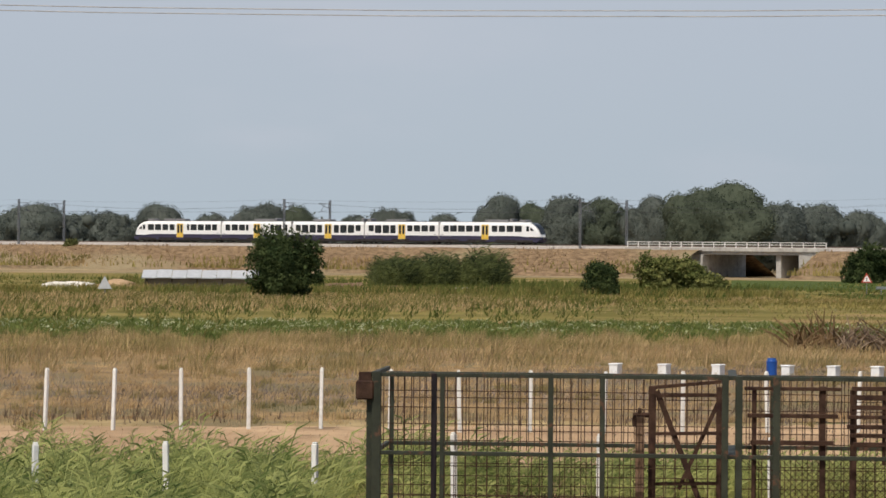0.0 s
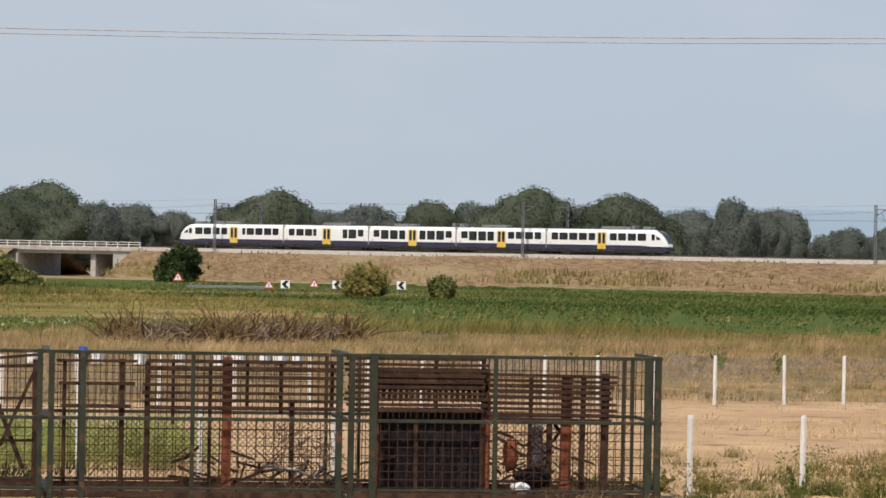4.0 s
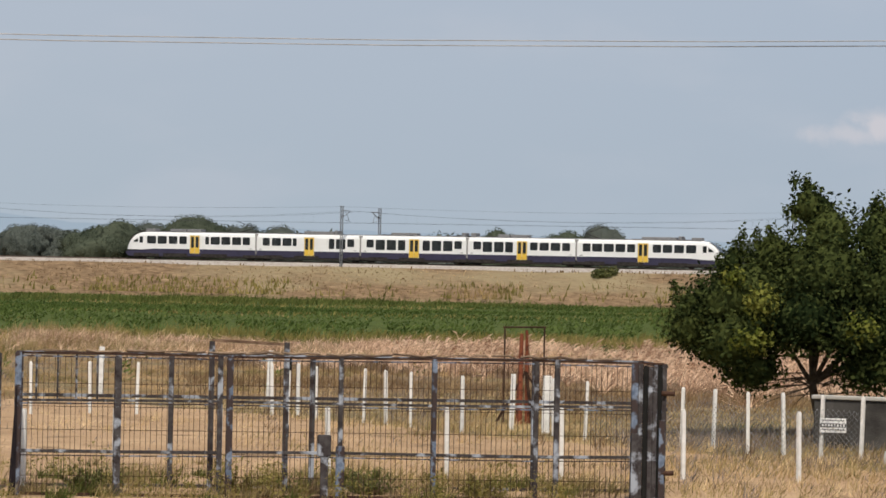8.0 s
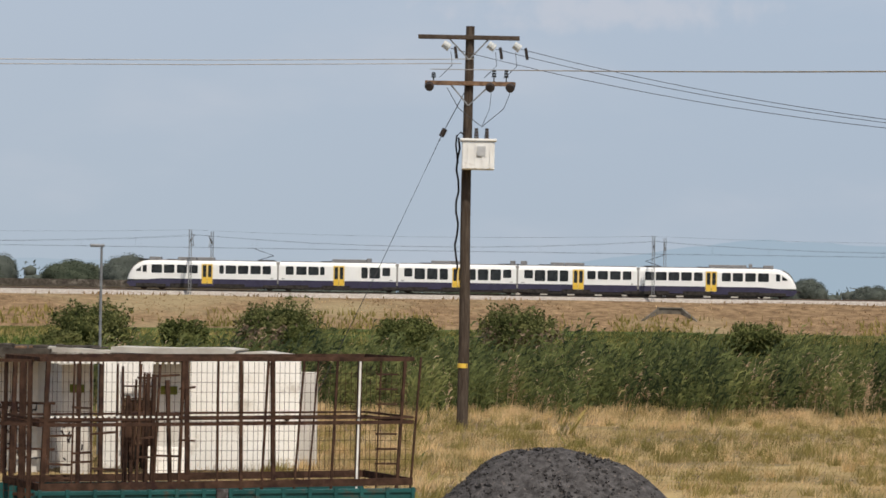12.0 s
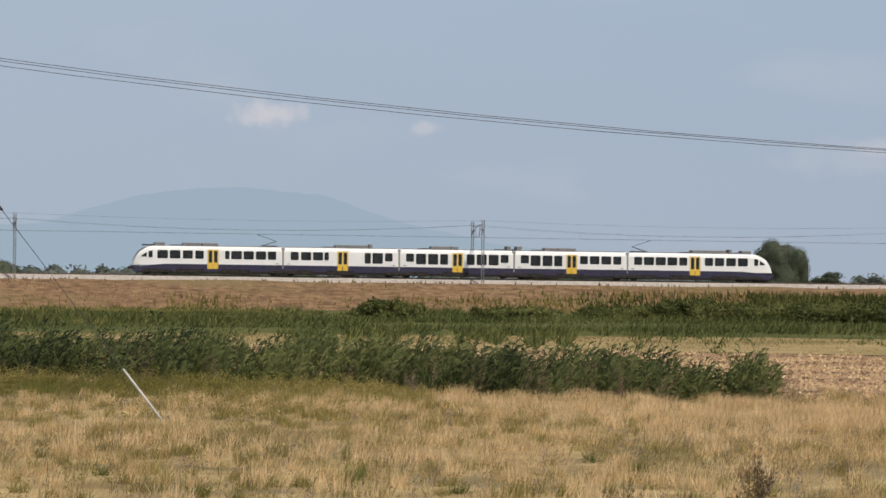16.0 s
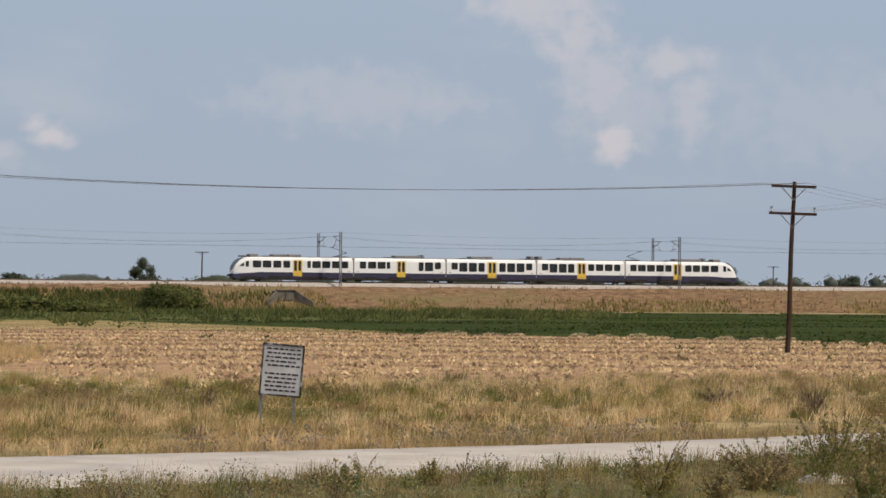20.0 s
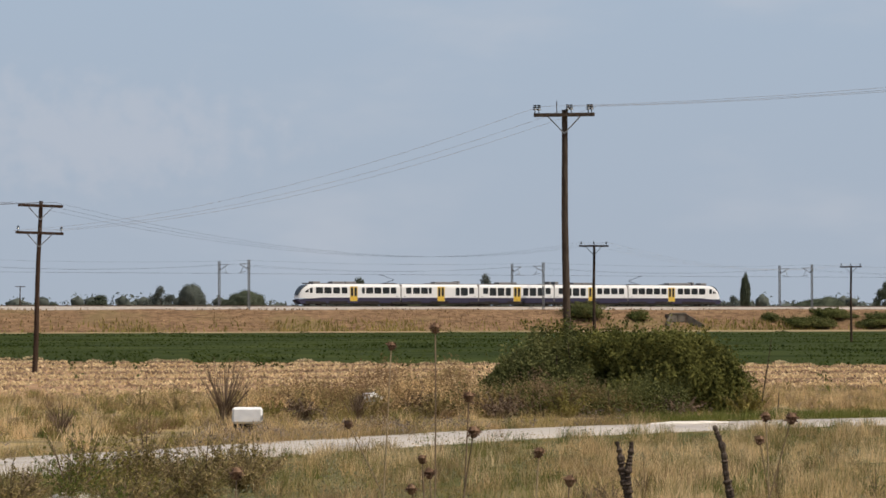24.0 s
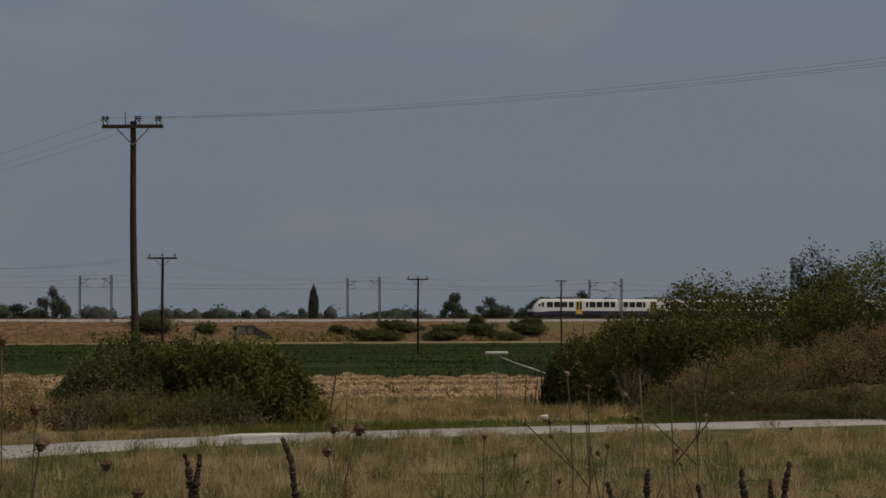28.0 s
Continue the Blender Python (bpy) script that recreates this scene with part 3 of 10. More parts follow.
# ---------------------------------------------------------------- the line in plan
LX = np.linspace(-1100, 1100, 4401)
_u = LX / 400.0
_inner = np.clip(_u, -1.6, 1.25)
LY = TRACK[0] + TRACK[1] * _inner + TRACK[2] * _inner ** 2 + TRACK[3] * _inner ** 3 + TRACK[4] * _inner ** 4
_dy = TRACK[1] + 2 * TRACK[2] * _inner + 3 * TRACK[3] * _inner ** 2 + 4 * TRACK[4] * _inner ** 3
LY = LY + _dy * (_u - _inner)
LD = np.gradient(LY, LX)
LS = np.concatenate([[0], np.cumsum(np.hypot(np.diff(LX), np.diff(LY)))])
LS = LS - np.interp(0, LX, LS)


def on_line(s, off=0.0):
    """A point at s along the line, off to its far side, and the line's heading there."""
    x = np.interp(s, LS, LX)
    d = np.interp(x, LX, LD)
    n = math.hypot(1, d)
    return x - off * d / n, np.interp(x, LX, LY) + off / n, math.atan(d)


# ---------------------------------------------------------------- ground and fields
def build_ground():
    az = np.concatenate([np.arange(-90, 70, 1.0), np.arange(70, 270, 5.0)])
    rad = np.concatenate([[3, 6, 10, 15, 20, 26, 33, 40, 50], np.geomspace(60, 4800, 36)])
    # centred between the standpoints, so that the bank is finely meshed
    cx, cy = -6.0, -50.0
    g = Geo()
    vs = [(cx, cy, float(ground_z(cx, cy)))]
    for r in rad:
        for a in az:
            x, y = cx + r * math.sin(radians(a)), cy + r * math.cos(radians(a))
            vs.append((x, y, float(ground_z(x, y))))
    n = len(az)
    fs = [(0, 1 + (i + 1) % n, 1 + i) for i in range(n)]
    for k in range(len(rad) - 1):
        for i in range(n):
            a, b = 1 + k * n + i, 1 + k * n + (i + 1) % n
            fs.append((a, b, b + n, a + n))
    g.add(vs, fs)
    me = g.mesh("ground", "soil", True)
    me.flip_normals()
    tagged(new("ground", me), "wide flat plain of dry soil and thin grass", "ground", kind="structure")


def field(name, label, mat, eye, lanes, lift, category="field"):
    """A patch of land seen across: rows of azimuth, near and far distance from the eye."""
    g = Geo()
    lanes = list(lanes)
    A = np.arange(lanes[0][0], lanes[-1][0] + 1e-6, 0.5)
    near = np.interp(A, [q[0] for q in lanes], [q[1] for q in lanes])
    far = np.interp(A, [q[0] for q in lanes], [q[2] for q in lanes])
    K = 10
    vs, fs = [], []
    for a, n0, f0 in zip(A, near, far):
        for k in range(K + 1):
            r = n0 * (f0 / n0) ** (k / K)
            wob = 1 + (0.012 * noise.noise((a * 1.3, k * 3.1, lift * 50)) if k in (0, K) else 0)
            x, y = eye[0] + r * wob * math.sin(radians(a)), eye[1] + r * wob * math.cos(radians(a))
            vs.append((x, y, float(ground_z(x, y)) + lift))
    for i in range(len(A) - 1):
        for k in range(K):
            p = i * (K + 1) + k
            fs.append((p, p + K + 1, p + K + 2, p + 1))
    g.add(vs, fs)
    me = g.mesh(name, mat, True)
    me.flip_normals()
    return tagged(new(name, me), label, category, kind="structure")


ROAD = ((-70, -17), (-40, -11), (-20, -7.0), (-4, -6.2), (5.5, -5.6), (17, -2.0), (31, 4.6), (41.5, 9.2), (52, 9.6), (66, 7.2), (90, 5.5), (140, 4))


def smooth_line(pts, step=1.5):
    P = np.array(pts, dtype=float)
    d = np.concatenate([[0], np.cumsum(np.hypot(*np.diff(P, axis=0).T))])
    q = np.arange(0, d[-1], step)
    X, Y = np.interp(q, d, P[:, 0]), np.interp(q, d, P[:, 1])
    k = np.ones(9) / 9
    for _ in range(2):
        X[4:-4], Y[4:-4] = np.convolve(X, k, "valid"), np.convolve(Y, k, "valid")
    return X, Y


RX, RY = smooth_line(ROAD)
RW = 1.75 + 1.9 * (1 - smooth01(RX, 6, 27))  # half width, broader in the west


def road_far(a):
    """How far off the road's middle lies from the last standpoint, at azimuth a."""
    A = np.degrees(np.arctan2(RX - E4[0], RY - E4[1]))
    return float(np.interp(a, A, np.hypot(RX - E4[0], RY - E4[1])))


build_ground()
field("stubble_field", "pale straw stubble of a mown field", "straw", E2, ((-76, 58, 85), (-66, 58, 85), (-58, 56, 87), (-48, 52, 95), (-41, 52, 98), (-33, 52, 80), (-26, 54, 70)), 0.07)
field("crop_field_west", "low green crop in a flat field below the line", "crop", E2, ((-58, 400, 500), (-55.5, 300, 500), (-53, 220, 490), (-51, 188, 490), (-46, 183, 480), (-40, 185, 470), (-32, 188, 460), (-24, 198, 460), (-10, 200, 460)), 0.05)
field("weed_field", "weedy olive green meadow", "olive", E2, ((-78, 142, 560), (-62, 146, 520), (-55, 160, 500), (-51, 180, 490)), 0.04)
field("dead_reed_land", "dark brown ground under dead reeds", "clod", E2, ((-42, 150, 180), (-38, 138, 178), (-33, 124, 172), (-29, 112, 168), (-22, 110, 170)), 0.045)
field("pen_land", "thin grey-brown turf in the fenced pens", "penturf", E2, ((-78, 85, 160), (-62, 87, 162), (-54, 92, 172), (-46, 97, 182), (-38, 98, 184), (-28, 72, 186), (-18, 60, 130)), 0.02)
field("meadow_land", "patchy dry turf of the meadow", "turf", E4, [(a, road_far(a), f) for a, f in ((-44, 115), (-30, 130), (-6, 190), (2, 190), (8, 165), (11, 142), (13, 120), (15, 106), (20, 106), (25, 110), (30, 114), (40, 124), (50, 122), (56, 122))], 0.035)
field("bank_land", "grey-green turf on the near bank", "bankturf", E4, [(a, 4, road_far(a)) for a in range(-44, 62, 4)], 0.06)
field("field_middle", "green and dry strips below the line", "ditch", E4, ((-8, 262, 455), (2, 258, 470), (10, 276, 520), (15, 292, 560), (20, 320, 560), (24, 360, 560)), 0.06)
field("mown_strip", "yellow-green mown strip between plough and ditch", "lime", E4, ((-8, 225, 275), (2, 236, 280), (10, 240, 296), (15, 238, 302), (20, 226, 236)), 0.07)
# Same crop as in the west, laid in the shade-darkened tone.
field("crop_field_east", "green crop in long low rows, shade darkened into its colour", "cropshade", E4, ((13, 296, 330), (15, 240, 440), (22, 222, 480), (30, 196, 500), (38, 187, 530), (48, 184, 560), (60, 184, 560)), 0.05)
field("ploughed_field", "ploughed field of broken stubble and brown clods", "plough", E4, ((-2, 180, 232), (3, 175, 240), (8, 160, 244), (11, 140, 244), (13, 116, 242), (15, 103, 240), (20, 104, 230), (25, 108, 222), (30, 112, 197), (38, 120, 190), (48, 118, 186), (60, 115, 186)), 0.03)


# ---------------------------------------------------------------- road
def build_road():
    g = Geo()
    tx, ty = np.gradient(RX), np.gradient(RY)
    n = np.hypot(tx, ty)
    nx, ny = -ty / n, tx / n
    vs, fs = [], []
    cols = (-2.35, -2.2, -1.1, 0, 1.1, 2.2, 2.35)
    for i in range(len(RX)):
        e = 0.35 * noise.noise((i * 0.35, 3.3, 0))
        wide = RW[i] / 2.35
        for k, c in enumerate(cols):
            o = c * wide + (e if k in (0, 1, 5, 6) else 0)
            x, y = RX[i] + nx[i] * o, RY[i] + ny[i] * o
            vs.append((x, y, float(ground_z(x, y)) + (0.02 if k in (0, 6) else 0.12 + 0.03 * (1 - abs(c) / 3))))
    m = len(cols)
    for i in range(len(RX) - 1):
        for k in range(m - 1):
            a = i * m + k
            fs.append((a, a + m, a + m + 1, a + 1))
    g.add(vs, fs)
    me = g.mesh("road", "road", True)
    me.flip_normals()
    tagged(new("road", me), "narrow pale worn asphalt road between dry verges", "road", kind="structure")


build_road()


# ---------------------------------------------------------------- railway
def sweep(name, profile, mat, label, category, s0=-780, s1=700, step=4.0, rough=0.0, kind="structure", skip=None):
    """A profile of (offset, height) carried along the line."""
    g = Geo()
    vs, fs = [], []
    S = np.arange(s0, s1, step)
    for j, s in enumerate(S):
        for k, (o, z) in enumerate(profile):
            w = rough * noise.noise((s * 0.09, k * 1.7, 5.0)) if rough and 0 < k < len(profile) - 1 else 0.0
            x, y, _ = on_line(s, o + w)
            vs.append((x, y, z + 0.35 * w))
    m = len(profile)
    for j in range(len(S) - 1):
        if skip and skip[0] < S[j] < skip[1]:
            continue
        for k in range(m - 1):
            a = j * m + k
            fs.append((a, a + 1, a + m + 1, a + m))
    g.add(vs, fs)
    me = g.mesh(name, mat, False)
    return tagged(new(name, me), label, category, kind=kind)


BRIDGE = (-494.5, -476.5)
BANK = ((-19, -1.0), (-16.5, 0.15), (-14.2, 1.2), (-11.8, 2.3), (-9.6, 3.3), (-8.0, RAIL - 0.75), (8.0, RAIL - 0.75), (19, -1.0))
sweep("embankment", BANK, "bank", "railway embankment of dry brown earth and sparse burnt grass", "embankment", s1=-20.0, rough=0.7, skip=(BRIDGE[0] - 3, BRIDGE[1] + 3))
sweep("embankment_east", BANK, "bankeast", "railway embankment of bare red-brown earth", "embankment", s0=-24.0, rough=0.7)
sweep("ballast_bed", ((-6.2, RAIL - 0.85), (-4.9, RAIL - 0.2), (-0.6, RAIL - 0.2), (0, RAIL - 0.35), (0.6, RAIL - 0.2), (4.9, RAIL - 0.2), (6.2, RAIL - 0.85)), "ballast",
      "pale grey crushed stone ballast along the tracks", "ballast", rough=0.12)
for off in (-2.1, 2.1):
    for gauge in (-0.72, 0.72):
        o = off + gauge
        sweep("rail", ((o - 0.04, RAIL - 0.17), (o - 0.04, RAIL), (o + 0.04, RAIL), (o + 0.04, RAIL - 0.17)), "rail", "steel running rail on the ballast", "rail", step=8.0)


def build_mast():
    """Catenary mast with bracket, at the origin, its arm pointing to +y."""
    t = thing("catenary_mast", "grey steel catenary mast with a raked bracket arm", "mast", group="catenary masts")
    g = Geo()
    for dx in (-0.16, 0.16):
        g.box(dx - 0.035, -0.13, -1.0, dx + 0.035, 0.13, 8.1)
    for k in range(11):
        z0 = -0.6 + k * 0.78
        g.bar((-0.16, 0, z0), (0.16, 0, z0 + 0.39), 0.05)
        g.bar((0.16, 0, z0 + 0.39), (-0.16, 0, z0 + 0.78), 0.05)
    part("post", g, "galv", t)
    g = Geo()
    g.tube((0, 0.1, 6.35), (0, 3.3, 7.35), 0.06, n=6)
    part("bracket_arm", g, "galv", t)
    part("bracket_stay", Geo().tube((0, 0.1, 7.45), (0, 3.9, 7.42), 0.055, n=6), "galv", t)
    part("drop_bar", Geo().tube((0, 2.2, 7.0), (0, 3.1, 5.95), 0.045, n=6), "galv", t)
    part("steady_arm", Geo().tube((0, 1.2, 6.1), (0, 4.0, 5.8), 0.04, n=6), "galv", t)
    part("insulator", Geo().tube((0, 0.12, 6.62), (0, 0.6, 6.76), 0.1, n=8), "porcelain", t)
    part("footing", Geo().box(-0.45, -0.45, -1.9, 0.45, 0.45, -0.75, bev=0.04), "concrete", t)
    return t


def build_masts():
    first = build_mast()
    used = False
    for i, s in enumerate(MASTS):
        for side in (-1, 1):
            x, y, h = on_line(s + (1.0 if side > 0 else 0.0), side * 7.0)
            m = pose(x, y, RAIL, 0, 0, math.degrees(h) + (0 if side < 0 else 180))
            if not used:
                first.matrix_basis = m
                used = True
            else:
                copy_thing(first, m)


def build_catenary():
    for off, tag in ((-2.1, "near"), (2.1, "far")):
        g = Geo()
        msg, con = [], []
        for a, b in zip(MASTS, MASTS[1:]):
            for k in range(8):
                u = k / 8
                x, y, _ = on_line(a + (b - a) * u, off * 1.1)
                msg.append((x, y, RAIL + 7.45 - 1.15 * (1 - (2 * u - 1) ** 2)))
                con.append((x, y, RAIL + 5.75))
                if k:
                    g.tube(msg[-1], con[-1], 0.006, n=3, caps=False)
        g.line(msg, 0.011, 4).line(con, 0.011, 4)
        tagged(part("catenary_wire", g, "wire"), "thin dark overhead contact and messenger wires above the track", "wire", kind="stuff")
    g = Geo()
    pts = []
    for s in MASTS:
        x, y, _ = on_line(s, -7.0)
        pts.append((x, y, RAIL + 8.0))
    for a, b in zip(pts, pts[1:]):
        a, b = Vector(a), Vector(b)
        g.line([a.lerp(b, k / 6) - Vector((0, 0, 0.5 * (1 - (k / 3 - 1) ** 2))) for k in range(7)], 0.010, 4)
    tagged(part("feeder_wire", g, "wire"), "thin feeder wire slung from mast to mast", "wire", kind="stuff")


build_masts()
build_catenary()


def build_bridge():
    """Short concrete rail bridge over a ditch."""
    s0, s1 = BRIDGE
    sm = (s0 + s1) / 2
    x, y, h = on_line(sm)
    t = thing("rail_bridge", "grey concrete railway underbridge with pale railings over a ditch", "bridge", pose(x, y, 0, 0, 0, math.degrees(h)))
    L = (s1 - s0) / 2 + 3.2
    part("deck", Geo().box(-L - 14, -6.6, RAIL - 1.5, L, 6.6, RAIL - 0.62, bev=0.05), "concrete", t)
    part("parapet_beam", Geo().box(-L - 14, -7.0, RAIL - 0.95, L + 2, -6.62, RAIL - 0.3, bev=0.03), "concrete", t)
    part("abutment", Geo().box(-L - 4, -7.2, -1.5, -L + 2.0, 7.2, RAIL - 1.52, bev=0.05), "concrete", t)
    part("abutment", Geo().box(L - 3.4, -7.4, -1.5, L + 5.0, 7.2, RAIL - 1.52, bev=0.05), "concrete", t)
    part("pier", Geo().box(L - 8.6, -6.0, -1.5, L - 7.6, 6.0, RAIL - 1.52, bev=0.05), "concrete", t)
    for k in range(19):
        px = -L - 13.5 + k * (2 * L + 15) / 18
        part("railing_post", Geo().box(px - 0.06, -6.85, RAIL - 0.3, px + 0.06, -6.73, RAIL + 0.62), "whitepost", t)
    for z in (RAIL + 0.6, RAIL + 0.2):
        part("handrail", Geo().box(-L - 13.6, -6.83, z - 0.05, L + 1.6, -6.75, z + 0.05), "whitepost", t)
    # wing of raw earth where the bank meets the bridge
    return t


build_bridge()


def build_bank_grass():
    """Dry tufts over the near slope of the bank, denser towards its foot."""
    slope = ((-16.5, 0.15), (-14.2, 1.2), (-11.8, 2.3), (-9.6, 3.3), (-8.0, RAIL - 0.75))
    for name, label, mat, n, h, lo, hi, seed, s0, s1 in (("bank_straw", "burnt yellow grass on the railway bank", "dry", 12000, (0.05, 0.2), -16.5, -8.2, 1, -720, 560), ("bank_brown", "brown dead weeds on the railway bank", "bankweed", 30000, (0.06, 0.26), -16.5, -8.2, 2, -720, 560),
                                                 ("bank_green", "green weeds at the foot of the railway bank", "olive", 26000, (0.3, 1.1), -18.5, -13.0, 3, -720, 560), ("bank_reeds", "dense green weeds climbing the railway bank", "ditch", 16000, (0.4, 1.3), -18.5, -11.2, 5, 55, 152), ("bank_reeds", "yellowing weeds climbing the railway bank", "olive", 5000, (0.4, 1.1), -18.5, -10.5, 6, 40, 160), ("bank_edge", "weeds along the ballast edge", "bankweed", 3000, (0.15, 0.5), -8.4, -6.6, 4, -720, 560)):
        rng = np.random.default_rng(seed)
        q = rng.uniform(s0, s1, n)
        keep = ((q < BRIDGE[0] - 4) | (q > BRIDGE[1] + 4)) & (rng.random(n) < 0.15 + 0.85 * (np.sin(q * 0.11 + 2 * seed) * np.sin(q * 0.037 + seed) > -0.1))
        q = q[keep]
        o = rng.uniform(lo, hi, len(q))
        x, y, _ = np.array([on_line(a, b) for a, b in zip(q, o)]).T
        z = np.interp(o, [p[0] for p in slope], [p[1] for p in slope]) + np.where(o < -16.5, -0.15, 0)
        H = rng.uniform(h[0], h[1], len(q))
        w = rng.uniform(0.2, 0.45, len(q))
        th = rng.uniform(0, math.pi, len(q))
        dx, dy = np.cos(th) * w / 2, np.sin(th) * w / 2
        lx = rng.normal(size=len(q)) * 0.3 * H
        v = np.stack([np.stack([x - dx, y - dy, z - 0.15], 1), np.stack([x + dx, y + dy, z - 0.15], 1), np.stack([x + lx, y, z + H], 1)], 1).reshape(-1, 3)
        tagged(new(name, arrays_mesh(name, v, np.arange(3 * len(q)).reshape(-1, 3), mat)), label, "grass", kind="stuff")


build_bank_grass()


# ---------------------------------------------------------------- train
def body_sections(L, nose):
    """(x, roof height, half width, underside) along a carriage; nose at +x."""
    if not nose:
        return [(0.12, 3.98, 1.40, 1.05), (L - 0.12, 3.98, 1.40, 1.05)]
    rows = [(0.12, 3.98, 1.40, 1.05)]
    for u, z, w in ((3.6, 3.98, 1.40), (2.9, 3.95, 1.40), (2.2, 3.85, 1.39), (1.6, 3.65, 1.37), (1.15, 3.38, 1.34), (0.8, 3.05, 1.29), (0.5, 2.62, 1.2), (0.27, 2.15, 1.08), (0.1, 1.7, 0.92), (0.0, 1.3, 0.75)):
        rows.append((L - u, z, w, 1.05))
    return rows


def shell(rows, low, high_cap=None):
    """Loft of the carriage cross-section between the heights low and the roof."""
    g = Geo()
    ring = []
    for x, top, w, _ in rows:
        sh = min(0.62, (top - low) * 0.45)
        prof = [(-w, low), (-w, low + (top - sh - low) * 0.5), (-w * 0.985, top - sh), (-w * 0.9, top - sh * 0.45), (-w * 0.68, top - sh * 0.12), (0, top),
                (w * 0.68, top - sh * 0.12), (w * 0.9, top - sh * 0.45), (w * 0.985, top - sh), (w, low + (top - sh - low) * 0.5), (w, low)]
        ring.append([(x, y, z) for y, z in prof])
    n = len(ring[0])
    vs = [q for r in ring for q in r]
    fs = []
    for j in range(len(ring) - 1):
        for k in range(n - 1):
            a = j * n + k
            fs.append((a, a + n, a + n + 1, a + 1))
    fs.append(tuple(range(n)))
    fs.append(tuple(range(len(vs) - 1, len(vs) - n - 1, -1)))
    return g.add(vs, fs)


def pane_box(g, x0, x1, z0, z1, side, proud=0.012, r=0.13):
    """A pane or leaf with rounded corners, standing proud of a carriage side."""
    r = min(r, (x1 - x0) * 0.3, (z1 - z0) * 0.3)
    poly = []
    for cx, cz, a0 in ((x1 - r, z1 - r, 0), (x0 + r, z1 - r, 90), (x0 + r, z0 + r, 180), (x1 - r, z0 + r, 270)):
        for k in range(3):
            a = radians(a0 + 45 * k)
            poly.append((cx + r * math.cos(a), cz + r * math.sin(a)))
    g.prism(poly, side * 1.40, side * (1.40 + proud))


CARS = (
    # length, nose, door middle, windows as (start, end), roof boxes, pantograph, tall windows
    (20.7, -1, 11.05, ((3.46, 4.8), (5.15, 6.5), (6.95, 8.2), (8.65, 9.7), (12.75, 13.25), (13.6, 14.95), (15.3, 16.6), (17.0, 18.3), (18.65, 19.7)), ((6.9, 9.4), (9.6, 11.8), (3.0, 4.5)), 18.9, ()),
    (16.2, 0, 8.3, ((1.1, 2.1), (2.55, 3.85), (4.2, 5.5), (5.8, 6.3), (11.4, 12.15), (12.5, 13.85), (14.25, 15.2)), ((7.3, 11.9), (12.0, 12.5)), None, (4, 5)),
    (16.2, 0, 8.2, ((1.0, 2.0), (2.4, 3.7), (4.1, 5.4), (5.8, 6.8), (9.55, 10.55), (10.95, 12.25), (12.65, 13.95), (14.35, 15.35)), ((4.5, 7.2), (7.3, 8.4), (15.2, 15.8)), None, (1, 2, 3, 4, 5, 6)),
    (16.2, 0, 8.2, ((1.0, 2.05), (2.4, 3.7), (4.1, 5.4), (5.75, 6.8), (9.45, 10.45), (10.85, 12.1), (12.5, 13.8), (14.2, 15.25)), ((4.4, 6.2), (6.3, 8.9), (0.4, 1.2)), None, (1, 2, 3)),
    (21.1, 1, 9.75, ((1.0, 2.05), (2.4, 3.75), (4.1, 5.45), (5.8, 7.1), (7.5, 8.55), (11.2, 12.3), (12.65, 13.9), (14.3, 15.6), (16.0, 17.35)), ((9.4, 14.4), (14.7, 15.2), (16.6, 18.0)), 1.9, ()),
)


def build_pantograph(x, car, forward):
    f = forward
    part("pantograph", Geo().bar((x - f * 0.9, 0, 4.15), (x + f * 1.0, 0, 4.75), 0.09).bar((x + f * 1.0, 0, 4.75), (x - f * 1.5, 0, 5.6), 0.06)
         .bar((x - f * 1.5, -0.8, 5.62), (x - f * 1.5, 0.8, 5.62), 0.07).box(x - 1.1, -0.7, 3.98, x + 1.1, 0.7, 4.15), "tu", car)


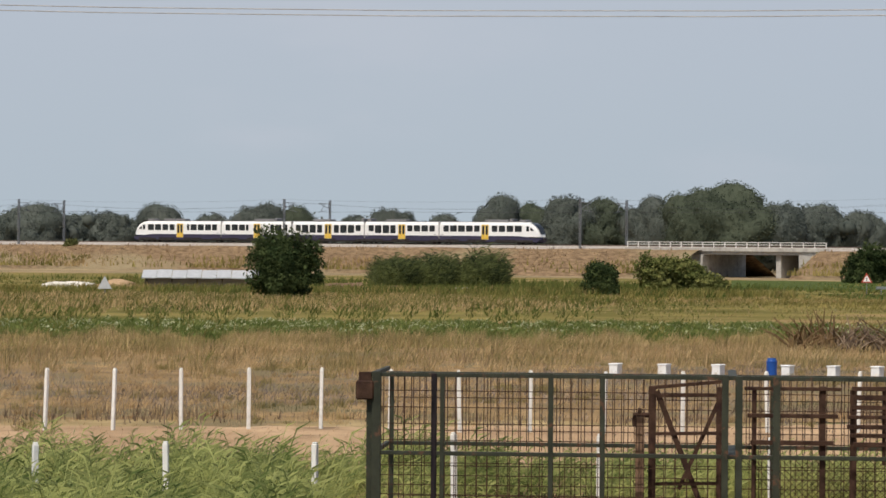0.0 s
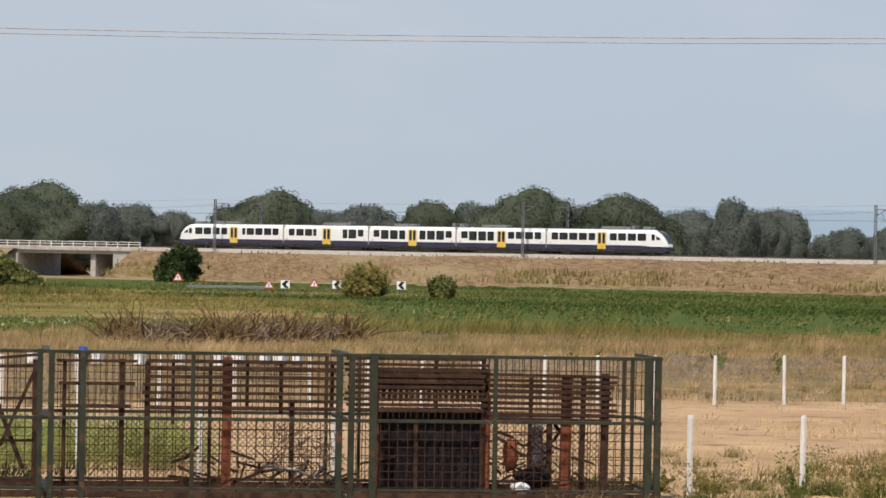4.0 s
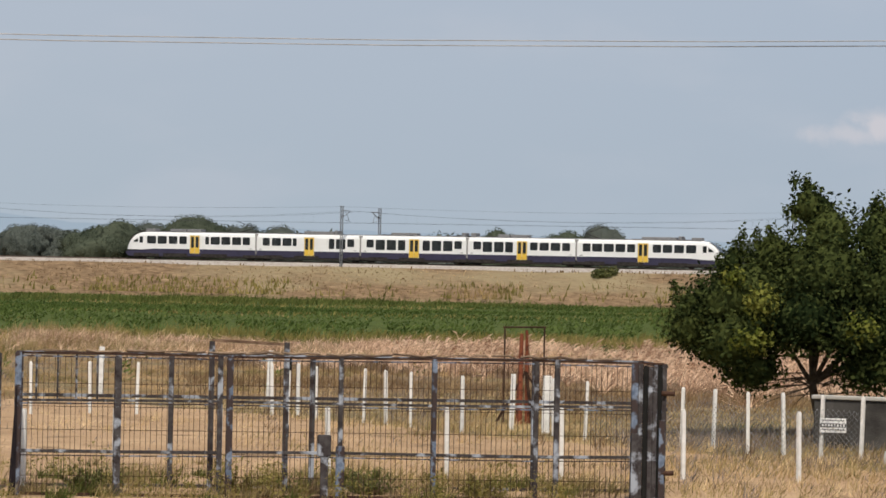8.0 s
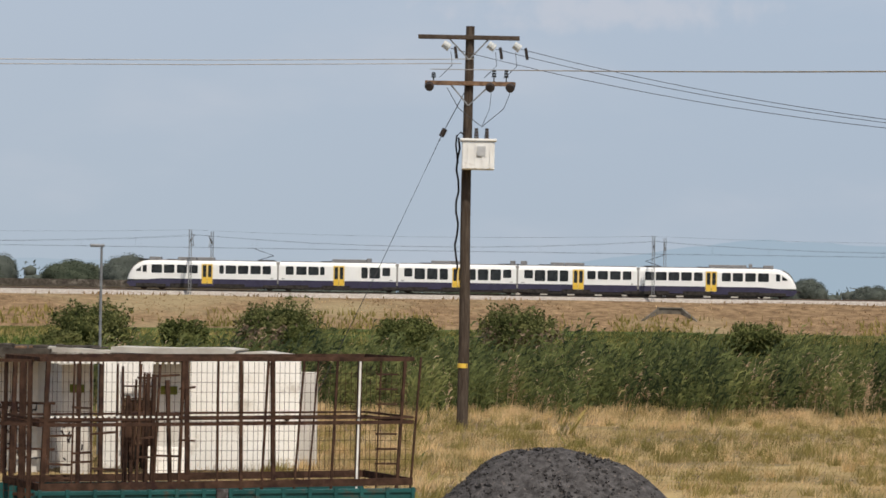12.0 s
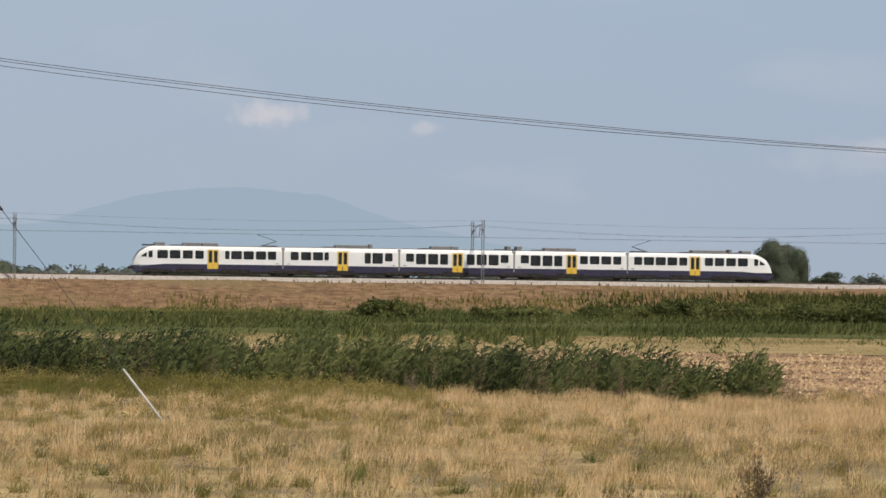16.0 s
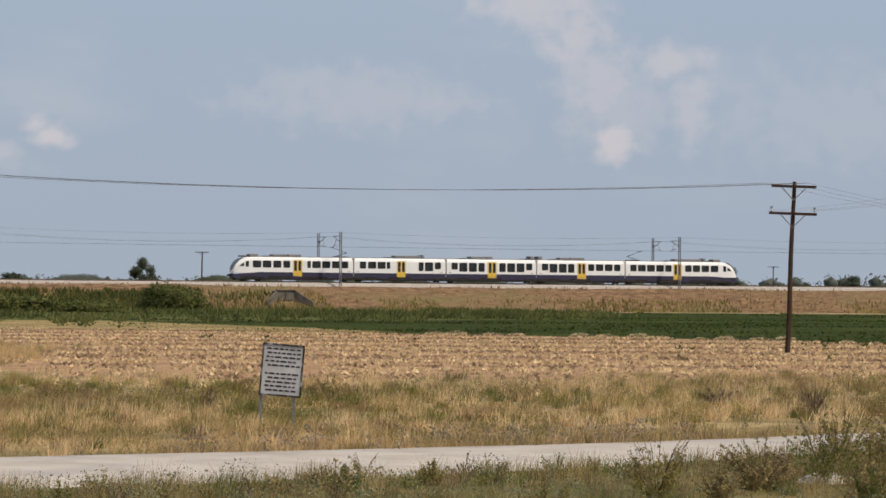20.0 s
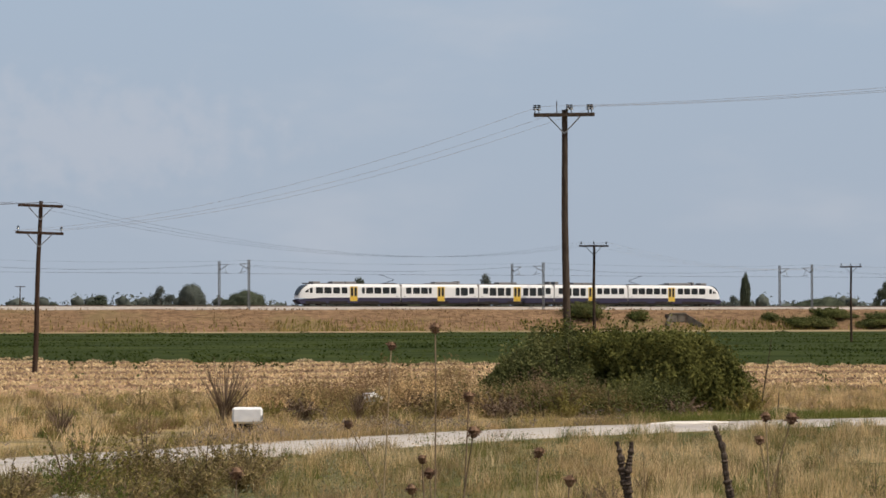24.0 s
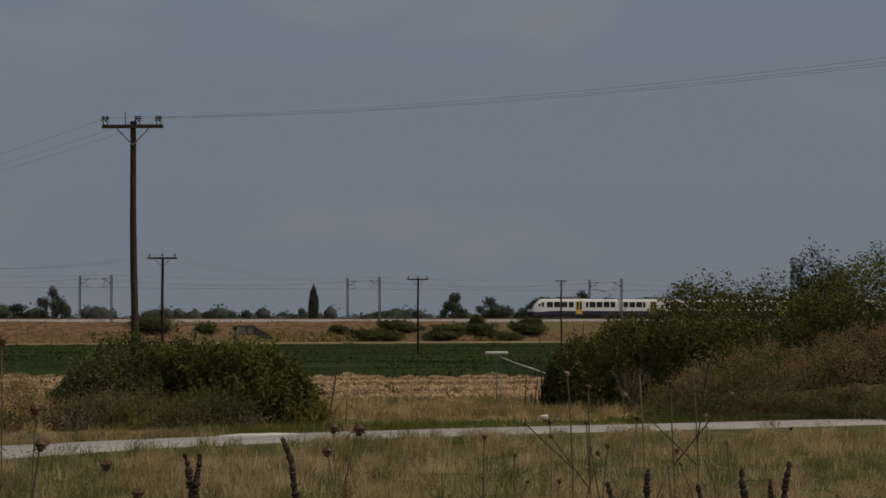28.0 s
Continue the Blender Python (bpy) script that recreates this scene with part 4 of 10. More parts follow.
def build_train():
    t = thing("train", "five-car electric multiple unit, white with navy skirt and yellow doors", "train")
    x = -sum(c[0] for c in CARS) / 2
    for i, (L, nose, door, wins, boxes, panto, tall) in enumerate(CARS):
        rows = body_sections(L, nose != 0)
        if nose < 0:
            rows = [(L - q[0], *q[1:]) for q in rows][::-1]
        car = part("carriage", shell(rows, 1.3), "tw", t, "glossy white carriage body with dark windows", smooth=False)
        car.location = (x, 0, 0)
        # navy skirt under the white
        sk = Geo()
        cut = 0.35
        a, b = (0.12, L - 0.12)
        if nose > 0:
            poly = ((a, cut + 0.2), (a, 1.46), (L - 4.6, 1.46), (L - 2.8, 1.3), (L - 1.2, 1.12), (L - 0.3, 1.08), (L + 0.02, 0.85), (L - 0.5, cut))
        elif nose < 0:
            poly = ((0.5, cut), (-0.02, 0.85), (0.3, 1.08), (1.2, 1.12), (2.8, 1.3), (4.6, 1.46), (b, 1.46), (b, cut + 0.2))
        else:
            poly = ((a, cut + 0.2), (a, 1.46), (b, 1.46), (b, cut + 0.2))
        sk.prism(poly, -1.412, 1.412)
        part("skirt", sk, "tb", car, "dark navy lower body band")
        for side in (-1, 1):
            for j, (w0, w1) in enumerate(wins):
                g = Geo()
                pane_box(g, w0 - 0.05, w1 + 0.05, 1.86 if j in tall else 2.2, 3.33, side)
                part("window", g, "tg", car)
            g = Geo()
            pane_box(g, door - 0.8, door + 0.8, 0.8, 3.5, side, 0.012, 0.08)
            part("door_surround", g, "cream", car)
            for sx in (-1, 1):
                g = Geo()
                pane_box(g, door + sx * 0.37 - 0.335, door + sx * 0.37 + 0.335, 0.84, 3.44, side, 0.018, 0.05)
                leaf = part("door_leaf", g, "ty", car, "yellow sliding door leaf")
                g = Geo()
                pane_box(g, door + sx * 0.36 - 0.235, door + sx * 0.36 + 0.235, 1.7, 3.32, side, 0.028, 0.1)
                part("door_window", g, "tg", car)
            for w0, w1 in ((1.3, 4.2), (6.0, 9.8), (12.0, min(L - 3.5, 16.2))):
                if w1 > w0 + 1:
                    g = Geo()
                    pane_box(g, w0, w1, 0.3, 0.8, side, 0.03)
                    part("equipment_cover", g, "tu", car)
            # small fleet markings as plain bars
            for dx in (0.55, L - 1.0):
                if not (nose < 0 and dx < 1) and not (nose > 0 and dx > 5):
                    g = Geo()
                    pane_box(g, dx, dx + 0.42, 1.6, 1.7, side, 0.014)
                    part("marking", g, "tr", car)
        for b0, b1 in boxes:
            part("roof_unit", Geo().box(b0, -0.95, 3.85, b1, 0.95, 4.4 if b1 - b0 > 1 else 4.55, bev=0.08), "tr", car, "grey roof equipment box")
            part("roof_cable", Geo().box(b0 - 1.6, -0.3, 3.93, b0 - 0.1, 0.3, 4.12), "tu", car)
        part("roof_walkway", Geo().box(4.4 if nose < 0 else 0.3, -0.85, 3.9, L - (4.4 if nose > 0 else 0.3), 0.85, 4.03, bev=0.02), "tr", car)
        if nose:
            s = nose
            X = (lambda u: L - u) if s > 0 else (lambda u: u)
            # windscreen follows the raked nose
            g = Geo()
            prof = ((2.0, 3.80, 1.05), (1.6, 3.66, 1.10), (1.15, 3.39, 1.12), (0.8, 3.06, 1.08), (0.5, 2.64, 1.0), (0.27, 2.17, 0.9), (0.12, 1.8, 0.8))
            vs = [(X(u - 0.03), y, z + 0.02) for u, z, w in prof for y in (-w, 0, w)]
            n = len(prof)
            g.add(vs, [(j * 3 + k, j * 3 + k + 1, j * 3 + k + 4, j * 3 + k + 3) for j in range(n - 1) for k in range(2)])
            part("windscreen", g, "tg", car, "raked black windscreen")
            part("nose_cap", Geo().box(min(X(0.5), X(-0.02)), -0.75, 0.7, max(X(0.5), X(-0.02)), 0.75, 1.2, bev=0.12), "tb", car)
            part("coupler", Geo().box(min(X(0.1), X(-0.55)), -0.16, 0.75, max(X(0.1), X(-0.55)), 0.16, 1.05, bev=0.04), "tu", car)
            for side in (-1, 1):
                y0 = side * 1.395
                for u0, u1, zl, zr, zb in ((2.75, 2.2, 3.25, 3.2, 2.3), (1.95, 1.25, 3.0, 2.55, 2.4)):
                    g = Geo()
                    k = 0.0 if u0 > 2.5 else 0.035
                    poly = ((X(u0), zb), (X(u1), zb), (X(u1), zr), (X(u0), zl))
                    g.prism(poly, y0 - side * k, y0 + side * 0.02 - side * k)
                    part("cab_window", g, "tg", car)
                g = Geo()
                g.box(min(X(0.75), X(0.35)), side * 0.85 - 0.12, 1.42, max(X(0.75), X(0.35)), side * 0.85 + 0.12, 1.62, bev=0.03)
                part("headlight", g, "plastic", car)
        if panto:
            build_pantograph(panto, car, 1 if i == 0 else -1)
        if i < 4:
            part("gangway_bellows", Geo().box(L - 0.25, -1.33, 0.9, L + 0.25, 1.33, 3.88, bev=0.06), "bellows", car, "grey folded gangway bellows")
        part("underframe", Geo().box(0.9 if nose < 0 else 0.15, -1.36, 0.2, L - (0.9 if nose > 0 else 0.15), 1.36, 0.62, bev=0.03), "tu", car)
        # running gear
        spots = [0.0] if i else []
        if nose < 0:
            spots += [3.4]
        if nose > 0:
            spots += [L - 3.4]
        for bx in spots:
            g = Geo()
            for side in (-1, 1):
                g.box(bx - 2.0, side * 1.36 - 0.1, 0.3, bx + 2.0, side * 1.36 + 0.1, 0.72, bev=0.05)
            g.box(bx - 0.5, -1.0, 0.4, bx + 0.5, 1.0, 0.85)
            part("bogie", g, "tu", car)
            for wx in (-1.25, 1.25):
                for side in (-1, 1):
                    part("wheel", Geo().tube((bx + wx, side * 0.69, 0.42), (bx + wx, side * 0.83, 0.42), 0.42, n=16), "tu", car)
        x += L
    return t


TRAIN_OB = build_train()


def motions():
    ts, ss = [q[0] for q in TRAIN], [q[1] for q in TRAIN]
    rows = []
    for k in range(57):
        t = k / 2
        s = float(np.interp(t, ts, ss))
        x0, y0, _ = on_line(s - 38, -2.1)
        x1, y1, _ = on_line(s + 38, -2.1)
        rows.append((t, pose((x0 + x1) / 2, (y0 + y1) / 2, RAIL, 0, 0, math.degrees(math.atan2(y1 - y0, x1 - x0)))))
    walk(TRAIN_OB, rows)


# ---------------------------------------------------------------- poles and power lines
def pin_insulator(t, x, y, z, mat="insdark", up=0.3):
    g = Geo()
    g.tube((x, y, z), (x, y, z + up * 0.45), 0.02, n=6)
    for k in range(3):
        g.tube((x, y, z + up * (0.35 + 0.2 * k)), (x, y, z + up * (0.5 + 0.2 * k)), 0.09 - 0.012 * k, 0.06, n=8)
    part("insulator", g, mat, t)


def power_pole(x, y, h, turn, arms, label, r=(0.17, 0.11), lean=(0, 0), mat="pole"):
    """arms: (height, length, shift, insulator offsets along it)."""
    t = thing("power_pole", label, "utility pole", pose(x, y, float(ground_z(x, y)) - 0.02, lean[0], lean[1], turn), group="power poles")
    g = Geo()
    g.sweep_tube([(0.02 * math.sin(k), 0.012 * math.sin(2 * k), h * k / 8 - (0.3 if k == 0 else 0)) for k in range(9)], [r[0] + (r[1] - r[0]) * k / 8 for k in range(9)], 14)
    part("shaft", g, mat, t)
    for z, L, s, ins in arms:
        part("crossarm", Geo().box(s - L / 2, -0.24, z - 0.07, s + L / 2, -0.11, z + 0.07, bev=0.01), "arm" if z < h - 1 and L > 2.8 else mat, t)
        for sx in (-1, 1):
            part("brace", Geo().bar((s + sx * 0.62, -0.17, z - 0.07), (0, -0.14, z - 0.72), 0.045), "galv", t)
        for o in ins:
            pin_insulator(t, s + o, -0.17, z + 0.07)
    return t


def span(g, a, b, sag, r=0.011, n=14):
    a, b = Vector(a), Vector(b)
    g.line([a.lerp(b, k / n) - Vector((0, 0, sag * (1 - (2 * k / n - 1) ** 2))) for k in range(n + 1)], r, 4)


PA, PB, PC, PD, PE, PF, PG = (-25.8, 99.9), (-8.26, 93.5), (68.7, 90.6), (66.8, 42.8), (145.6, 143.7), (221.4, 197.5), (310.0, 265.1)
A_TURN, B_TURN = 15.0, 5.0


def build_poles():
    a = power_pole(*PA, 13.2, A_TURN, ((12.82, 3.3, -0.02, ()), (11.32, 2.95, 0.05, (-1.2,))), "tall dark wooden power pole carrying a white transformer box", r=(0.19, 0.14), lean=(0, 0.25), mat="polegrey")
    # transformer with its fittings
    bx = part("transformer", Geo().box(-0.18, -0.75, 8.5, 0.88, -0.12, 9.42, bev=0.03), "whitemetal", a, "white enamelled transformer tank")
    part("tank_lid", Geo().box(-0.24, -0.8, 9.42, 0.94, -0.08, 9.5, bev=0.015), "whitemetal", bx)
    for k in range(4):
        part("tank_rib", Geo().box(0.0 + 0.24 * k, -0.785, 8.56, 0.05 + 0.24 * k, -0.75, 9.36), "whitemetal", bx)
    part("rating_plate", Geo().box(0.30, -0.80, 8.95, 0.58, -0.788, 9.25), "signback", bx)
    for k in (0.28, 0.62):
        g = Geo()
        for q in range(4):
            g.tube((k, -0.4, 9.5 + 0.09 * q), (k, -0.4, 9.58 + 0.09 * q), 0.1 - 0.015 * q, 0.06, 8)
        part("bushing", g, "porcelain", bx)
    g = Geo()
    g.line([(-0.3 + 0.05 * math.sin(k * 1.7), -0.2, 9.55 - 0.35 * k) for k in range(14)], 0.035, 5)
    g.line([(-0.1, -0.3, 9.6), (-0.22, -0.35, 9.72), (-0.36, -0.3, 9.6), (-0.38, -0.25, 9.3), (-0.3, -0.2, 8.7)], 0.03, 5)
    part("lead_cable", g, "black", a)
    part("yellow_band", Geo().tube((0, 0, 2.05), (0, 0, 2.2), 0.19, n=12), "ty", a)
    for o in (0.82, 1.22):
        pin_insulator(a, o, -0.17, 11.39, up=0.42)
    for o in (-1.28, 0.7, 1.35):
        g = Geo()
        g.tube((o, -0.25, 11.2), (o, -0.4, 11.15), 0.16, 0.13, 10)
        part("strain_insulator", g, "porcelain", a)
    for o in (-0.85, 0.62, 1.45):
        g = Geo()
        for q in range(3):
            g.tube((o + 0.07 * q, -0.3, 12.6 - 0.05 * q), (o + 0.07 * q + 0.06, -0.3, 12.56 - 0.05 * q), 0.13, n=10)
        part("disc_insulator", g, "glassins", a)
        part("arrester", Geo().tube((o + 0.38, -0.3, 12.5), (o + 0.44, -0.3, 12.12), 0.05, n=6), "porcelain", a)
    g = Geo()
    for o in (-0.6, 0.85, 1.5):
        g.line([(o, -0.3, 12.35), (o + 0.05, -0.32, 11.9), (o - 0.35, -0.3, 11.5)], 0.012, 4)
        g.line([(o - 0.1, -0.3, 11.15), (o * 0.7 + 0.1, -0.35, 10.5), (0.45, -0.4, 9.9)], 0.012, 4)
    part("jumper_lead", g, "wire", a)
    g = Geo()
    g.line([(-0.05, 0.15, 11.2), (-0.8, 0.35, 9.73), (-2.85, 0.93, 5.2), (-5.2, 1.6, 0.2)], 0.014, 4)
    part("guy_wire", g, "wire", a)
    part("guy_insulator", Geo().tube((-0.74, 0.335, 9.85), (-0.86, 0.365, 9.6), 0.09, n=8), "porcelain", a)

    b = power_pole(*PB, 11.15, B_TURN, ((10.85, 2.62, 0.05, (-1.15, -0.88, 0.35, 0.95, 1.22)), (9.45, 3.0, 0.0, ())), "dark brown wooden power pole with two crossarms and hanging fuses", r=(0.2, 0.15), lean=(0, 1.35))
    pin_insulator(b, 0.12, -0.1, 11.12)
    for o in (-0.78, 0.92, 1.38):
        g = Geo()
        for q in range(5):
            g.tube((o - 0.02 * q, -0.32, 9.5 - 0.13 * q), (o - 0.02 * q, -0.32, 9.41 - 0.13 * q), 0.075, 0.05, 8)
        g.tube((o - 0.06, -0.32, 9.5), (o - 0.1, -0.32, 8.8), 0.03, n=6)
        part("fuse_holder", g, "galv", b)
        part("fuse_rod", Geo().tube((o - 0.06, -0.32, 8.8), (o - 0.03, -0.32, 8.3), 0.022, n=6), "plastic", b)
    for o in (-1.75, -0.35, 0.85):
        g = Geo()
        for q in range(4):
            g.tube((o + 0.09 * q, -0.3, 9.3), (o + 0.09 * q + 0.06, -0.3, 9.3), 0.12, n=10)
        part("disc_insulator", g, "glassins", b)
    g = Geo()
    g.line([(1.7, -0.2, 11.0), (1.65, -0.25, 10.3), (1.4, -0.3, 9.6)], 0.012, 4)
    g.line([(-2.0, -0.3, 8.75), (-1.4, -0.3, 8.5), (-0.7, -0.32, 8.7), (-0.1, -0.2, 8.55), (0.6, -0.32, 8.5), (1.3, -0.32, 8.75)], 0.012, 4)
    part("jumper_lead", g, "wire", b)
    part("band", Geo().tube((0, 0, 3.95), (0, 0, 4.15), 0.185, n=12), "glassins", b)
    stay = lambda u, o=0.0: (0.1 + 6.6 * u + o, -0.1 - 10.1 * u, 8.75 * (1 - u))
    g = Geo()
    g.line([stay(0.0), stay(0.4), stay(0.82)], 0.013, 4)
    g.line([stay(0.02, -0.25), stay(0.25, -0.25)], 0.013, 4)
    part("guy_wire", g, "wire", b)
    for u, mat in ((0.02, "porcelain"), (0.165, "glassins"), (0.2, "porcelain")):
        p, q = stay(u), stay(u + 0.025)
        part("guy_insulator", Geo().tube(p, q, 0.13, 0.09, n=8), mat, b)
    for u in (0.06, 0.085, 0.12, 0.23, 0.27):
        part("guy_grip", Geo().tube(stay(u), stay(u + 0.012), 0.04, n=6), "porcelain", b)
    part("guy_sleeve", Geo().tube(stay(0.815), stay(1.005), 0.038, n=8), "concrete", b, "pale plastic sleeve on the stay")

    power_pole(*PC, 8.85, -28, ((8.6, 2.3, 0.0, ()), (7.2, 2.45, 0.0, (-1.1, 1.1))), "dark wooden power pole leaning over ploughed land", r=(0.14, 0.1), lean=(0, 1.9))
    d = power_pole(*PD, 10.9, -37, ((10.7, 2.35, 0.0, ()),), "grey brown wooden power pole rising behind brambles", r=(0.16, 0.11), lean=(0, -0.6), mat="polegrey")
    for o in (-1.12, -0.97, 0.14, 0.27, 0.93, 1.06):
        pin_insulator(d, o, -0.17, 10.77, up=0.36)
    part("rod", Geo().tube((-0.28, -0.1, 10.7), (-0.28, -0.1, 11.25), 0.018, n=6), "polegrey", d)
    power_pole(*PE, 8.5, -45, ((8.4, 2.35, 0.0, (-1.0, 0.0, 1.0)),), "dark wooden power pole far out in the crop", r=(0.14, 0.1))
    power_pole(*PF, 8.15, -48, ((8.05, 2.3, 0.0, (-1.0, 0.0, 1.0)),), "slim dark wooden power pole standing in the green crop", r=(0.14, 0.1))
    power_pole(*PG, 9.5, -48, ((9.4, 1.6, 0.0, ()),), "distant dark wooden power pole near the line", r=(0.13, 0.1))
    for x, y, h in ((168.0, 521.5, 10.4), (350.0, 640.0, 10.0), (330.0, 470.0, 9.0)):
        power_pole(x, y, h, -20, ((h - 0.15, 2.6, 0.0, ()),), "distant thin dark pole behind the line", r=(0.16, 0.12))


def arm_point(p, turn, z, o, lift=0.35):
    c, s = math.cos(radians(turn)), math.sin(radians(turn))
    return (p[0] + c * o + s * 0.17, p[1] + s * o - c * 0.17, z + lift)


def build_lines():
    runs = (
        ("west", [((-120.0, 15.0 + o, 12.85 + u), arm_point(PA, A_TURN, 11.55, o, 0.4 + u), 2.0) for o, u in ((-0.2, 0.0), (0.2, 0.15))], "cable"),
        ("short", [(arm_point(PA, A_TURN, 11.35, o * 1.1, 0.4), arm_point(PB, B_TURN, 10.9, o, 0.3), 0.05) for o in (-1.1, 0.4, 1.1)], "cable"),
        ("drop", [(arm_point(PA, A_TURN, 12.45, o, 0.0), arm_point(PB, B_TURN, 9.3, o - 0.3, 0.0), 0.35) for o in (-0.6, 0.85, 1.7)], "wire"),
        ("middle", [(arm_point(PB, B_TURN, 10.9, o, 0.3), arm_point(PC, -28, 8.6, o, 0.15), 1.75) for o in (-1.1, 0.35, 1.1)], "wire"),
        ("east", [(arm_point(PC, -28, 8.6, o, 0.15), arm_point(PE, -45, 8.4, o, 0.3), 1.9) for o in (-1.0, 0.0, 1.0)], "wire"),
        ("branch", [(arm_point(PC, -28, 7.2, o, 0.1), arm_point(PD, -37, 10.7, o, 0.3), 0.9) for o in (-1.1, 0.25, 1.1)], "cable"),
        ("far", [(arm_point(PE, -45, 8.4, o, 0.3), arm_point(PF, -48, 8.05, o, 0.3), 1.3) for o in (-1.0, 0.0, 1.0)], "cable"),
        ("end", [(arm_point(PF, -48, 8.05, o, 0.3), arm_point(PG, -48, 9.4, o * 0.7, 0.1), 1.2) for o in (-1.0, 0.0, 1.0)], "cable"),
        ("home", [(arm_point(PD, -37, 10.7, o, 0.3), arm_point((62.0, -32.0), -75, 12.2, o, 0.3), 1.2) for o in (-1.1, 0.25, 1.1)], "cable"),
    )
    for nm, spans, mat in runs:
        for a, b, sag in spans:
            g = Geo()
            span(g, a, b, sag, 0.013 if nm in ("west", "short") else 0.0095 if nm in ("middle", "drop") else 0.005)
            tagged(part("power_line", g, mat), "thin bare power line wire slung between poles", "wire", group="power line wires")


build_poles()
build_lines()


# ---------------------------------------------------------------- livestock cages
def mesh_panel(g, x0, x1, z0, z1, y, step=0.1, row=0.32, r=0.006):
    for k in range(int((x1 - x0) / step)):
        x = x0 + step * (k + 0.5) + 0.008 * math.sin(k * 2.3)
        g.box(x - r, y - r, z0, x + r, y + r, z1)
    for k in range(1, int((z1 - z0) / row) + 1):
        z = z0 + row * k - 0.1
        g.box(x0, y - r, z - r, x1, y + r, z + r)


def wobble(k, a=0.02):
    return a * math.sin(k * 5.13 + 1.1)


def green_cage(x0, x1, posts, m, label, netting=True):
    """Steel cage with mesh walls; local x along its face, y away."""
    t = thing("livestock_cage", label, "animal cage", m, group="green livestock cages")
    H, D = 2.62, 2.3
    for x, w, mat in posts:
        part("post", Geo().box(x - w * 0.4, -w * 0.4, 0.0, x + w * 0.4, w * 0.4, H + wobble(x, 0.015), bev=0.006), "darkrust" if mat == "rust" else mat, t)
        if w > 0.11:
            part("back_post", Geo().box(x - 0.03, D - 0.03, 0.0, x + 0.03, D + 0.03, H - 0.08, bev=0.006), "green", t)
    for z, w in ((0.14, 0.12), (0.24, 0.05), (1.45, 0.06), (H - 0.03, 0.06)):
        for y in (0.0, D):
            zz = z - (0.075 if y and z > 2 else 0.0)
            part("rail", Geo().box(x0, y - 0.03, zz - w / 2, x1, y + 0.025, zz + w / 2, bev=0.005), "green" if z > 0.2 else "rust", t)
    for x in (x0, x1):
        for z in (0.2, 1.45, H - 0.03):
            part("end_rail", Geo().box(x - 0.03, 0, z - 0.03, x + 0.03, D, z + 0.03), "green", t)
    g = Geo()
    mesh_panel(g, x0, x1, 1.5, H - 0.05, -0.01, 0.105, 0.24)
    mesh_panel(g, x0, x1, 0.25, 1.42, -0.01, 0.16, 0.14)
    part("front_mesh", g, "rust", t, "rusty welded wire mesh")
    g = Geo()
    mesh_panel(g, x0, x1, 0.25, H - 0.13, D, 0.16, 0.5)
    part("back_mesh", g, "rust", t)
    if netting:
        g = Geo()
        for k in range(int((x1 - x0 - 1.2) / 0.1)):
            x = x0 + 0.02 + 0.1 * k
            g.bar((x, D * 0.6, 0.22), (x + 1.2, D * 0.6, 1.42), 0.008)
            g.bar((x + 1.2, D * 0.6, 0.22), (x, D * 0.6, 1.42), 0.008)
        part("inner_netting", g, "rust", t, "rusty diagonal netting")
    return t


def slat_rack(x0, x1, z0, z1, y, slats, posts, m, label, mat="rust", lean=0.0):
    t = thing("steel_rack", label, "steel frame", m @ pose(0, y, 0, 0, lean, 0), group="scrap steel frames")
    for k in range(slats):
        z = z0 + (z1 - z0) * k / max(1, slats - 1)
        part("slat", Geo().box(x0 + wobble(k, 0.05), -0.03, z - 0.032, x1 + wobble(k + 3, 0.06), 0.03, z + 0.028 + wobble(k, 0.01), bev=0.006), mat, t)
    for x, w, zb, zt in posts:
        part("upright", Geo().box(x - w / 2, 0.02, zb, x + w / 2, 0.09, zt, bev=0.006), "rustred" if w >= 0.17 else mat, t)
    return t


